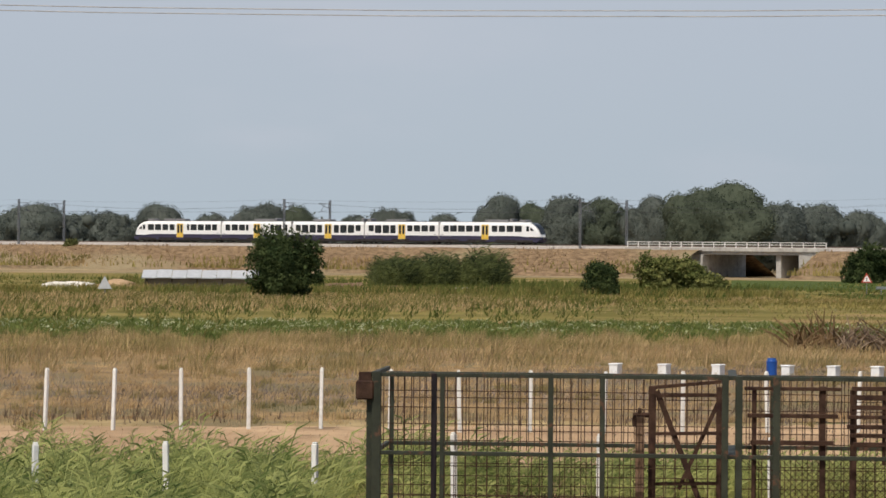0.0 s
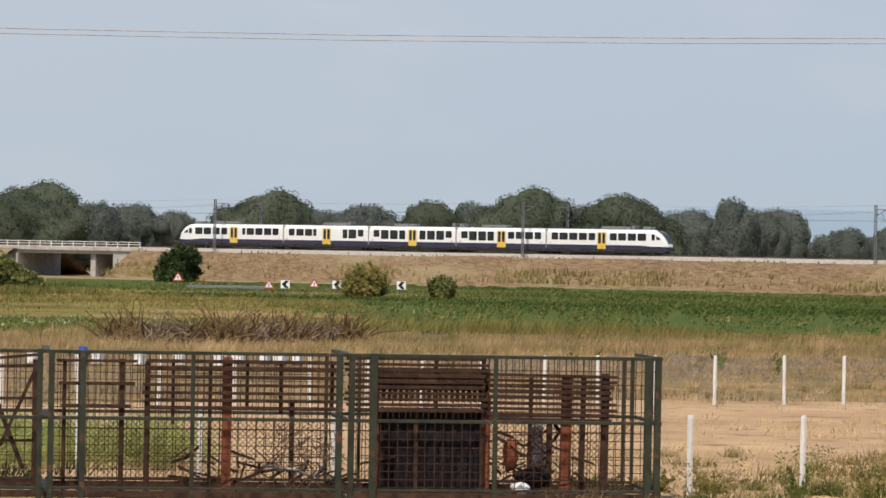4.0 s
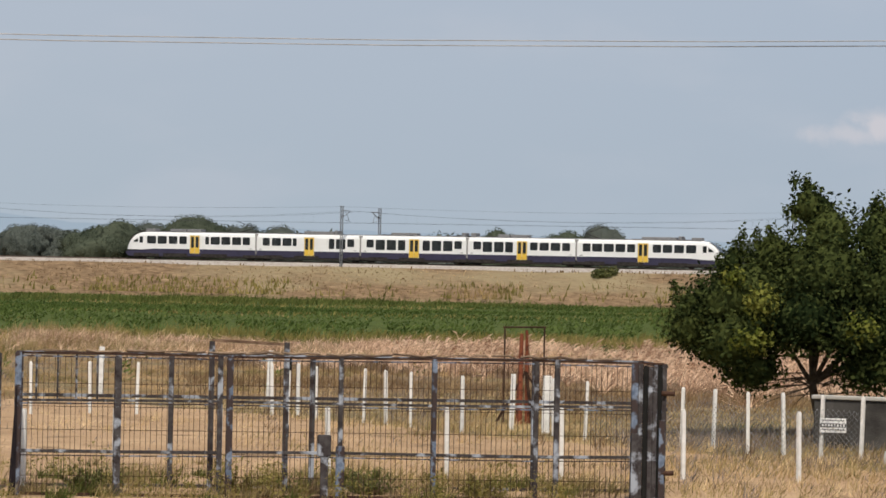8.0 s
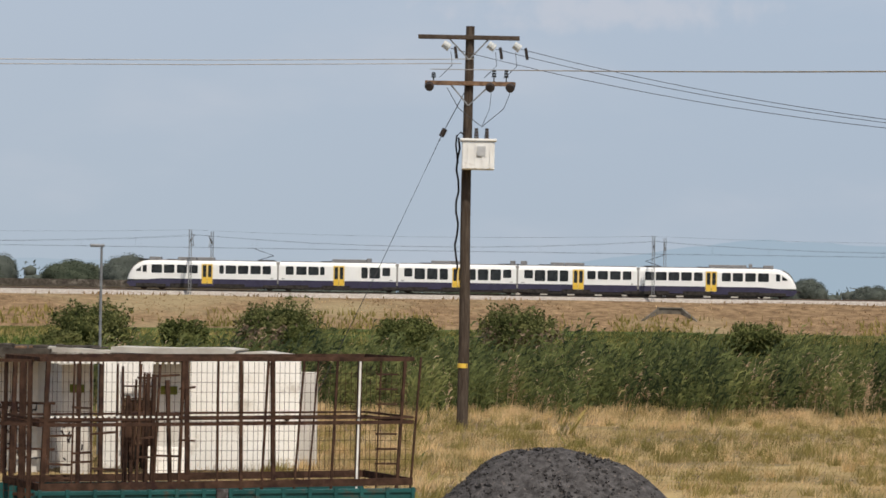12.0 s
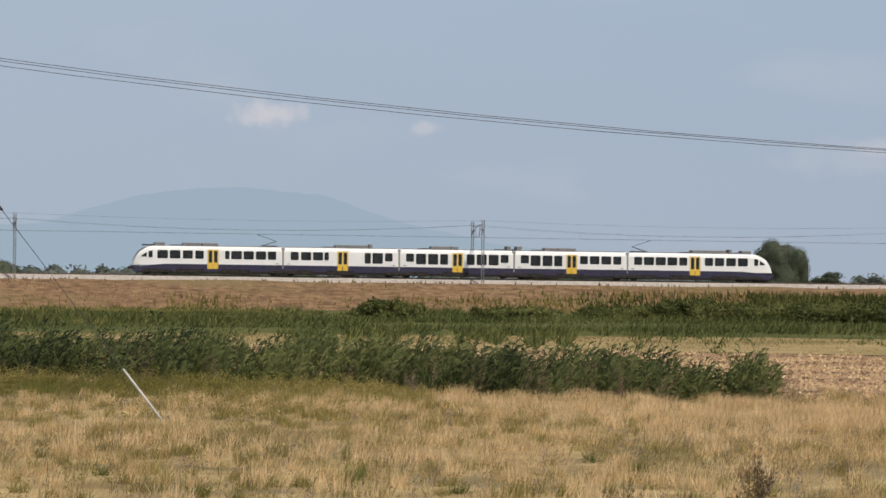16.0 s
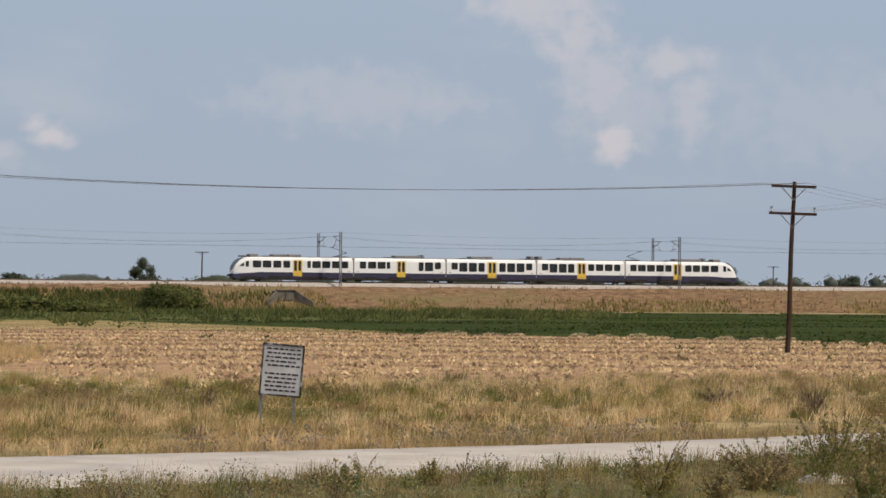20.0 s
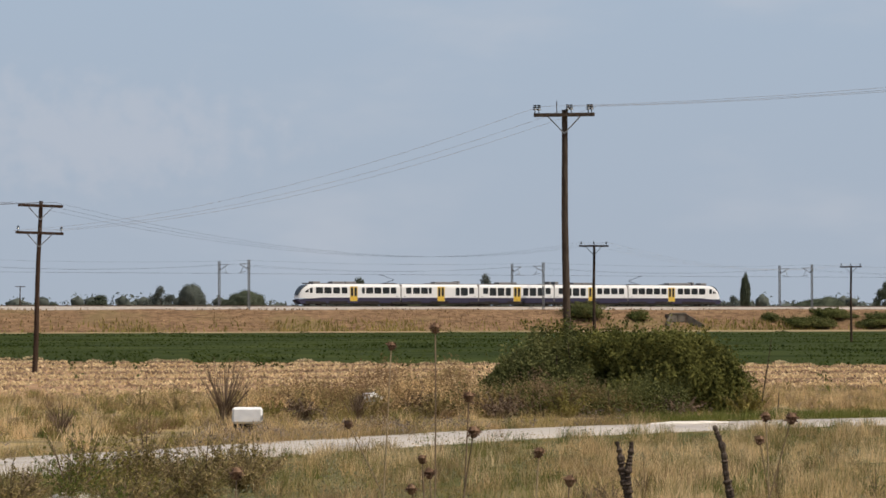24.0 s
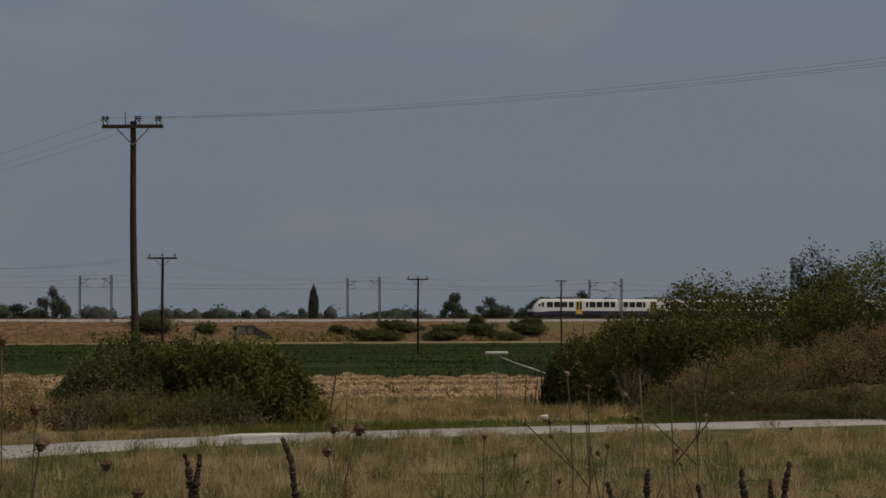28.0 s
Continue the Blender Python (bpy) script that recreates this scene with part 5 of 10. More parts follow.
def build_green_cages():
    m = pose(-50.62, 27.33, 0, 0, 0, 58.57)
    P = lambda *xs: [(x, w, k) for x, w, k in xs]
    green_cage(0.0, 5.2, P((0.06, 0.16, "green"), (0.9, 0.1, "rust"), (1.02, 0.08, "green"), (2.6, 0.09, "green"), (3.35, 0.09, "green"), (5.12, 0.12, "green")), m, "empty green steel cage with rusty wire mesh walls", False)
    green_cage(5.26, 10.4, P((5.32, 0.12, "green"), (5.86, 0.13, "green"), (7.75, 0.09, "green"), (10.3, 0.14, "green")), m, "green steel cage holding rusty scrap frames")
    green_cage(10.46, 16.0, P((10.52, 0.12, "green"), (10.9, 0.16, "green"), (13.05, 0.09, "green"), (15.78, 0.16, "green"), (15.95, 0.14, "green")), m, "green steel cage crammed with rusty scrap metal")
    part_of = thing("gate_latch", "rusty latch block on the cage's corner post", "latch", m)
    part("block", Geo().box(-0.24, -0.1, 2.22, 0.02, 0.1, 2.5, bev=0.02).box(-0.2, -0.06, 2.5, -0.02, 0.06, 2.62), "rust", part_of)
    part("strike_post", Geo().box(-0.09, 0.02, 0.0, 0.0, 0.14, 2.3), "green", part_of)
    # gate with crossed braces
    t = thing("braced_gate", "rusty steel gate with crossed braces, leaning inside the cage", "gate", m @ pose(0, 0.9, 0))
    for x in (4.05, 5.05):
        part("stile", Geo().box(x - 0.05, -0.03, 0.05, x + 0.05, 0.03, 2.42, bev=0.006), "rust", t)
    for z0, z1 in ((2.4, 2.5), (2.28, 2.3), (1.72, 1.74), (0.98, 1.0), (0.3, 0.3)):
        part("bar", Geo().bar((4.05, 0, z0), (5.1, 0, z1), 0.05), "rust", t)
    part("brace", Geo().bar((4.12, 0.04, 2.35), (4.85, 0.04, 0.5), 0.08), "rust", t)
    part("brace", Geo().bar((5.05, 0.05, 2.25), (4.45, 0.05, 0.9), 0.06), "rust", t)
    t = thing("tap_stake", "weathered wooden stake with a rusty tap on top", "stake", m @ pose(3.88, 0.4, 0))
    part("stake", Geo().box(-0.06, -0.05, 0.0, 0.07, 0.05, 2.0, bev=0.01), "arm", t)
    part("tap", Geo().tube((-0.1, 0, 2.02), (0.14, 0, 2.02), 0.035).tube((0.0, 0, 2.0), (0.0, 0, 2.12), 0.03).tube((-0.08, -0.06, 2.0), (-0.08, -0.06, 1.86), 0.025), "rust", t)
    slat_rack(5.45, 6.75, 1.62, 2.42, 0.7, 3, ((5.55, 0.07, 0.05, 2.4), (6.55, 0.09, 0.05, 2.45)), m, "rusty two-bar hurdle standing in the cage")
    slat_rack(6.95, 10.4, 1.6, 2.42, 0.8, 7, ((7.0, 0.1, 0.05, 2.4), (7.45, 0.06, 1.3, 2.4), (8.1, 0.06, 0.05, 2.45), (8.4, 0.17, 0.05, 2.5), (8.75, 0.06, 1.6, 2.45), (9.35, 0.07, 1.5, 2.45), (9.55, 0.09, 0.05, 1.75), (10.25, 0.07, 1.6, 2.45)), m, "rusty slatted cattle hurdle")
    slat_rack(10.5, 13.0, 1.6, 2.52, 0.75, 10, ((11.0, 0.06, 0.05, 2.5), (12.1, 0.07, 1.6, 2.5), (12.95, 0.07, 0.05, 2.5)), m, "wide rusty slatted frame")
    slat_rack(13.0, 15.3, 1.6, 2.4, 0.8, 9, ((13.8, 0.07, 0.05, 2.35), (14.15, 0.1, 0.05, 1.6), (14.45, 0.2, 0.05, 2.4), (14.75, 0.09, 0.05, 2.42), (15.15, 0.14, 0.05, 2.45)), m, "leaning rusty slatted frame", lean=0.6)
    g = thing("dark_bin", "dark corrugated steel bin with red oxide corner posts", "bin", m @ pose(0, 0.95, 0))
    for k in range(19):
        x = 11.1 + k * 0.1
        part("corrugated_rib", Geo().box(x, -0.02 - 0.03 * (k % 2), 0.22, x + 0.102, 0.03, 1.62), "darkrust", g)
    part("back_sheet", Geo().box(11.1, 0.9, 0.22, 13.0, 0.95, 1.6), "darkrust", g)
    part("side_sheet", Geo().box(12.97, 0.0, 0.22, 13.02, 0.93, 1.6), "darkrust", g)
    part("side_sheet", Geo().box(11.08, 0.0, 0.22, 11.13, 0.93, 1.6), "darkrust", g)
    for x in (11.02, 13.02):
        part("corner_post", Geo().box(x - 0.08, -0.1, 0.0, x + 0.08, 0.0, 1.85, bev=0.01), "rustred", g)
    part("divider", Geo().box(11.72, -0.1, 0.2, 11.8, -0.06, 1.6), "rust", g)
    # slotted sheet above the bin
    s = thing("slotted_sheet", "brown sheet with a row of slots", "metal sheet", m @ pose(0, 1.0, 0))
    part("sheet", Geo().box(11.05, -0.02, 1.95, 13.1, 0.02, 2.35, bev=0.004), "rust", s)
    for k in range(20):
        part("tooth", Geo().box(11.06 + 0.102 * k, -0.02, 1.75, 11.12 + 0.102 * k, 0.02, 1.95), "rust", s)
    # clutter
    random.seed(5)
    t = thing("wire_tangle", "tangle of grey twigs and old wire", "scrap", m @ pose(9.9, 0.6, 0))
    g2 = Geo()
    for k in range(130):
        a = Vector((random.uniform(-0.7, 0.4), random.uniform(-0.2, 0.3), random.uniform(0.4, 1.4)))
        b = a + Vector((random.uniform(-0.5, 0.5), random.uniform(-0.2, 0.2), random.uniform(-0.5, 0.3)))
        g2.tube(a, b, 0.012, 0.006, 4, False)
    part("tangle", g2, "twig", t)
    part("bent_pipe", Geo().line([(-0.9, -0.1, 0.62), (-0.3, -0.15, 0.55), (0.0, -0.1, 0.42), (0.2, -0.1, 0.62)], 0.03, 6), "galv", t)
    t = thing("plastic_sack", "crumpled white plastic sack among scrap", "sack", m @ pose(13.6, 0.5, 0))
    lumpy(t, "sack", "plastic", (0, 0, 0.26), (0.15, 0.12, 0.1), 7)
    t = thing("scrap_heap", "red-brown coil of bent bars and rusty offcuts", "scrap", m @ pose(13.35, 0.75, 0))
    for k in range(46):
        a = Vector((random.uniform(-0.25, 1.3), random.uniform(-0.2, 0.3), random.uniform(0.25, 1.25)))
        b = a + Vector((random.uniform(-0.6, 0.6), random.uniform(-0.2, 0.2), random.uniform(-0.35, 0.35)))
        part("bent_bar", Geo().bar(a, b, random.uniform(0.02, 0.055)), "rust", t)
    lumpy(t, "coil", "rustred", (0.1, 0.0, 0.85), (0.13, 0.12, 0.26), 21)
    lumpy(t, "offcut", "darkrust", (0.5, 0.05, 0.4), (0.3, 0.2, 0.2), 22)
    t = thing("scrap_heap", "dark offcuts and netting heaped on the cage floor", "scrap", m @ pose(10.6, 1.0, 0))
    for k in range(60):
        a = Vector((random.uniform(-3.2, 0.4), random.uniform(-0.2, 0.3), random.uniform(0.22, 0.7)))
        b = a + Vector((random.uniform(-0.6, 0.6), random.uniform(-0.2, 0.2), random.uniform(-0.3, 0.3)))
        part("bent_bar", Geo().bar(a, b, random.uniform(0.015, 0.05)), "rust", t)
    t = thing("plastic_sheet", "hanging white plastic sheet behind a rack", "sheet", m @ pose(14.0, 1.4, 0))
    part("sheet", Geo().box(-0.14, -0.01, 0.2, 0.14, 0.02, 1.45).box(-0.05, -0.02, 0.5, 0.22, 0.0, 1.0), "plastic", t)


def lumpy(t, name, mat, c, r, seed, label=""):
    """An uneven rounded lump."""
    bm = bmesh.new()
    bmesh.ops.create_icosphere(bm, subdivisions=3, radius=1)
    for q in bm.verts:
        k = 1 + 0.35 * noise.noise(q.co * 1.8 + Vector((seed, 0, 0))) + 0.15 * noise.noise(q.co * 5 + Vector((0, seed, 0)))
        q.co = Vector((c[0] + q.co.x * r[0] * k, c[1] + q.co.y * r[1] * k, max(0.0, c[2] + q.co.z * r[2] * k)))
    me = bpy.data.meshes.new(name)
    bm.to_mesh(me)
    bm.free()
    me.materials.append(M[mat])
    me.shade_smooth()
    ob = new(name, me)
    ob.parent = t
    if label:
        tagged(ob, label)
    return ob


def build_blue_cage():
    m = pose(-40.07, 45.86, 0, 0, 0, 41.28)
    t = thing("livestock_cage", "long open steel cage with flaking blue-grey paint on red base rails", "animal cage", m)
    L, D = 12.0, 2.5
    posts = ((0.03, 0.15, "flake"), (1.84, 0.16, "flakedark"), (3.7, 0.12, "flakedark"), (3.88, 0.14, "flake"), (5.92, 0.1, "flakedark"), (7.65, 0.11, "flake"), (9.55, 0.1, "flakedark"), (9.94, 0.12, "flakedark"), (11.4, 0.15, "flake"))
    for x, w, k in posts:
        part("post", Geo().box(x - w * 0.4, -0.05, 0, x + w * 0.4, 0.05, 2.66 + wobble(x, 0.02), bev=0.008), k, t)
    part("latch_box", Geo().box(5.5, -0.12, 0.85, 5.75, 0.02, 1.25, bev=0.02).box(5.56, -0.1, 0.0, 5.7, 0.0, 0.9), "flakedark", t)
    part("capped_post", Geo().box(5.84, -0.12, 0.0, 6.0, -0.02, 1.05, bev=0.02), "flake", t)
    for x in (0.05, 2.9, 5.6, 7.95, 9.9, 11.9):
        part("back_post", Geo().box(x - 0.05, D - 0.05, 0, x + 0.05, D + 0.05, 2.6), "flakedark", t)
    segs = [0.0] + [q[0] for q in posts[1:]] + [L - 0.05]
    for z, w, mat in ((0.1, 0.09, "rust"), (0.9, 0.085, "flakedark"), (0.82, 0.03, "flake"), (1.82, 0.075, "flakedark"), (1.76, 0.035, "flake"), (2.6, 0.035, "flake"), (2.66, 0.06, "rust")):
        for k in range(len(segs) - 1):
            if segs[k + 1] - segs[k] > 0.3:
                part("rail", Geo().bar((segs[k], 0, z + wobble(k + z, 0.012)), (segs[k + 1], 0, z + wobble(k + 1 + z, 0.012)), 0.045, w * 0.62), mat, t)
    for z in (0.1, 1.8, 2.6):
        part("back_rail", Geo().bar((0, D, z), (L, D, z), 0.05, 0.06), "flakedark", t)
        for x in (0.0, L):
            part("end_rail", Geo().bar((x, 0, z), (x, D, z), 0.05, 0.06), "flakedark", t)
    g = Geo()
    mesh_panel(g, 0.05, 11.4, 0.12, 2.62, 0.03, 0.098, 0.42, 0.0045)
    part("front_mesh", g, "rust", t, "thin welded mesh")
    g = Geo()
    for x in (0.35, 0.75, 1.1, 1.5):
        g.box(x - 0.02, D - 0.02, 1.7, x + 0.02, D + 0.02, 2.6)
    part("back_mesh", g, "flakedark", t)
    part("raised_bar", Geo().bar((3.6, D * 0.5, 2.92), (5.0, D * 0.5, 2.86), 0.05), "arm", t)
    for x in (3.6, 5.0):
        part("raised_post", Geo().box(x - 0.05, D * 0.5 - 0.05, 0.0, x + 0.05, D * 0.5 + 0.05, 2.9), "flakedark", t)
    part("leaning_sheet", Geo().prism(((-0.12, 0), (0.02, 0), (0.02, 2.0), (0.0, 2.1)), -0.1, -0.04), "darkrust", t)
    # boarded end
    for k in range(6):
        x = 11.47 + 0.09 * k
        part("board", Geo().box(x, -0.04 + wobble(k, 0.015), 0.0, x + 0.08, 0.02, 2.62 + wobble(k, 0.03)), "black" if k % 3 == 1 else "flakedark", t)
    part("hinge_post", Geo().box(11.34, -0.1, 0.0, 11.47, 0.0, 1.35), "flakedark", t)
    for z in (0.62, 2.1):
        part("bolt", Geo().tube((11.9, -0.06, z), (12.15, -0.06, z), 0.045), "rust", t)
    part("blue_stile", Geo().box(11.86, -0.1, 0.0, 11.96, -0.03, 1.6), "flake", t)
    v = thing("dry_vine", "dark dry vine tangled along a cage's top rail", "vine", m)
    rng = np.random.default_rng(17)
    g = Geo()
    x = 0.3
    while x < 11.2:
        e = x + rng.uniform(0.3, 0.9)
        z = [2.7 + rng.uniform(0, 0.05) for k in range(4)]
        g.line([(x + (e - x) * k / 3, rng.uniform(-0.05, 0.05), z[k]) for k in range(4)], rng.uniform(0.012, 0.028), 4)
        if rng.random() < 0.5:
            g.tube((x, 0, 2.7), (x + rng.normal() * 0.1, rng.normal() * 0.05, 2.7 - rng.uniform(0.1, 0.45)), 0.012, 0.005, 4, False)
        if rng.random() < 0.45:
            g.tube((e, 0, 2.7), (e + rng.normal() * 0.1, 0, 2.74 + rng.uniform(0.03, 0.1)), 0.01, 0.004, 4, False)
        x = e - rng.uniform(-0.15, 0.1)
    part("vine_stem", g, "twig", v)
    # hoop on a post at the free corner
    t = thing("corner_post", "weathered post with a bent rod at its foot", "post", pose(-41.16, 46.54, 0, 0, 0, 45))
    part("post", Geo().box(-0.08, -0.06, 0, 0.08, 0.06, 2.62, bev=0.01), "flakedark", t)
    part("rod", Geo().line([(-0.25, 0, 0.35), (-0.3, 0, 0.62), (-0.2, 0, 0.72), (-0.08, 0, 0.72)], 0.02, 6), "black", t)


def build_truck():
    m = pose(-19.29, 47.6, 0, 0, 0, 36.78)
    t = thing("livestock_truck_body", "teal truck bed with a tall rusty cattle cage on top", "truck body", m)
    W, D = 6.42, 2.3
    z0, z1 = 1.14, 3.28
    posts = ((0.03, 0.13), (0.52, 0.05), (0.85, 0.05), (1.28, 0.06), (1.61, 0.08), (1.9, 0.07), (2.33, 0.09), (2.99, 0.06), (3.4, 0.1), (3.76, 0.07), (4.33, 0.06), (4.58, 0.05), (4.98, 0.07), (5.43, 0.06), (5.78, 0.04), (6.15, 0.09), (6.4, 0.06))
    for k, (x, w) in enumerate(posts):
        part("stake", Geo().bar((x, 0, z0), (x + wobble(k, 0.06) + (0.1 if k > 8 else 0.03), 0, z1 + 0.01 * x), w * 0.52), "whitepost" if k == 13 else "rust", t)
    for k in range(5):
        part("back_stake", Geo().bar((0.1 + k * 1.55, D, z0), (0.1 + k * 1.55 + wobble(k, 0.06), D, z1), 0.07), "rust", t)
    for z, w in ((z0 + 0.06, 0.12), (2.2, 0.06), (2.28, 0.035), (z1 - 0.02, 0.07)):
        for y in (0, D):
            part("rail", Geo().bar((0, y, z), (W, y, z + 0.05), 0.05, w), "rust", t)
        for x in (0, W):
            part("end_rail", Geo().bar((x, 0, z + 0.05 * x / W), (x, D, z + 0.05 * x / W), 0.05, w), "rust", t)
    for k in range(8):
        part("ladder_rung", Geo().bar((5.78, 0.02, 1.3 + 0.25 * k), (6.15, 0.02, 1.3 + 0.25 * k), 0.03), "rust", t)
    g = Geo()
    mesh_panel(g, 0.05, 6.38, z0 + 0.1, z1 - 0.04, 0.02, 0.09, 0.16, 0.0032)
    part("front_mesh", g, "rust", t, "fine rusty mesh")
    # notched strips riveted along the top
    for zz in (2.32, 3.2):
        for k in range(22):
            part("rivet_plate", Geo().box(0.15 + 0.1 * k, -0.035, zz, 0.2 + 0.1 * k, -0.028, zz + 0.03), "whitepost", t)
    # short cross rungs between the stakes
    random.seed(31)
    for xa, xb in ((0.03, 0.52), (0.52, 0.85), (0.85, 1.28), (1.61, 1.9), (1.9, 2.33), (2.33, 2.6)):
        for k in range(3):
            z = random.uniform(z0 + 0.2, z1 - 0.2)
            part("rung", Geo().bar((xa, 0.03, z), (xb, 0.03, z + random.uniform(-0.03, 0.03)), 0.035), "rust", t)
    for x in (1.66, 1.78, 2.02, 2.14, 2.46):
        part("inner_stake", Geo().bar((x, 0.9, z0), (x + random.uniform(-0.08, 0.08), 0.9, z1 - random.uniform(0.1, 0.9)), 0.06), "rust", t)
    bed = part("bed_side", Geo().box(-0.1, -0.06, 0.62, W + 0.05, 0.02, z0, bev=0.01), "teal", t, "teal painted drop side")
    for k in range(15):
        x = -0.05 + k * 0.46
        part("bed_rib", Geo().box(x, -0.1, 0.6, x + 0.06, -0.06, z0 + 0.02), "teal", bed)
    for z in (0.66, 0.86, 1.1):
        part("bed_bead", Geo().box(-0.1, -0.085, z - 0.025, W + 0.05, -0.06, z + 0.025), "teal", bed)
    part("bed_latch", Geo().box(2.95, -0.13, 0.5, 3.15, -0.06, 1.16, bev=0.01), "flakedark", bed)
    part("bed_floor", Geo().box(-0.1, 0.02, 0.62, W, D + 0.06, 0.75), "rust", t)
    part("bed_back", Geo().box(-0.1, D, 0.75, W, D + 0.06, z0), "teal", t)
    part("chassis_beam", Geo().box(-0.4, 0.6, 0.42, W, 0.75, 0.62).box(-0.4, 1.5, 0.42, W, 1.65, 0.62), "rust", t)
    for x in (1.2, 5.2):
        for y in (0.15, D - 0.25):
            w = part("wheel", Geo().tube((x, y - 0.12, 0.45), (x, y + 0.12, 0.45), 0.45, n=20), "black", t)
            part("hub", Geo().tube((x, y - 0.15, 0.45), (x, y + 0.15, 0.45), 0.16, n=12), "rust", w)
    # loading crate standing before the truck
    c = thing("loading_crate", "rusty mesh loading crate with rags tied to its frame", "crate", pose(-20.95, 47.99, 0, 0, 0, -8))
    for x, w in ((0.0, 0.05), (0.33, 0.09), (1.4, 0.06)):
        for y in (0, 1.6):
            part("post", Geo().box(x - w / 2, y - w / 2, 0, x + w / 2, y + w / 2, 3.25), "rust", c)
    for z in (0.95, 2.2, 3.23):
        for y in (0, 1.6):
            part("rail", Geo().bar((0, y, z), (1.45, y, z), 0.05), "rust", c)
    g = Geo()
    mesh_panel(g, 0.0, 1.42, 0.9, 3.2, 0.0, 0.09, 0.16, 0.0035)
    part("mesh", g, "rust", c)
    for x, z, h in ((0.42, 3.0, 0.22), (0.06, 2.2, 0.3), (0.04, 1.9, 0.2)):
        r = part("rag", Geo().prism(((x, z), (x + 0.1, z + 0.03), (x + 0.13, z + h), (x + 0.03, z + h * 0.9)), -0.05, -0.02), "plastic", c)
    part("rag_cord", Geo().line([(0.35, -0.03, 3.05), (0.15, -0.03, 2.7), (0.03, -0.03, 2.3)], 0.012, 4), "plastic", c)
    b = thing("white_sack", "crumpled white plastic sack standing on a trestle", "sack", pose(-20.75, 47.3, 0, 0, 0, 12))
    lumpy(b, "sack", "plastic", (0.25, 0.05, 1.0), (0.34, 0.26, 0.33), 41)
    lumpy(b, "sack_neck", "plastic", (0.02, -0.02, 1.2), (0.14, 0.14, 0.16), 42)
    part("trestle", Geo().box(0.05, -0.15, 0.0, 0.12, 0.25, 0.72).box(0.38, -0.15, 0.0, 0.45, 0.25, 0.72), "arm", b)
    p = thing("plank_stack", "stack of rusty planks and bricks beside the truck", "planks", pose(-20.3, 47.9, 0, 0, 0, -6))
    for k in range(6):
        part("plank", Geo().box(0.1 + 0.03 * k, 0, 0.15 * k, 1.0 - 0.05 * k, 0.5, 0.15 * k + 0.13, bev=0.01), "rustred" if k % 2 else "arm", p)


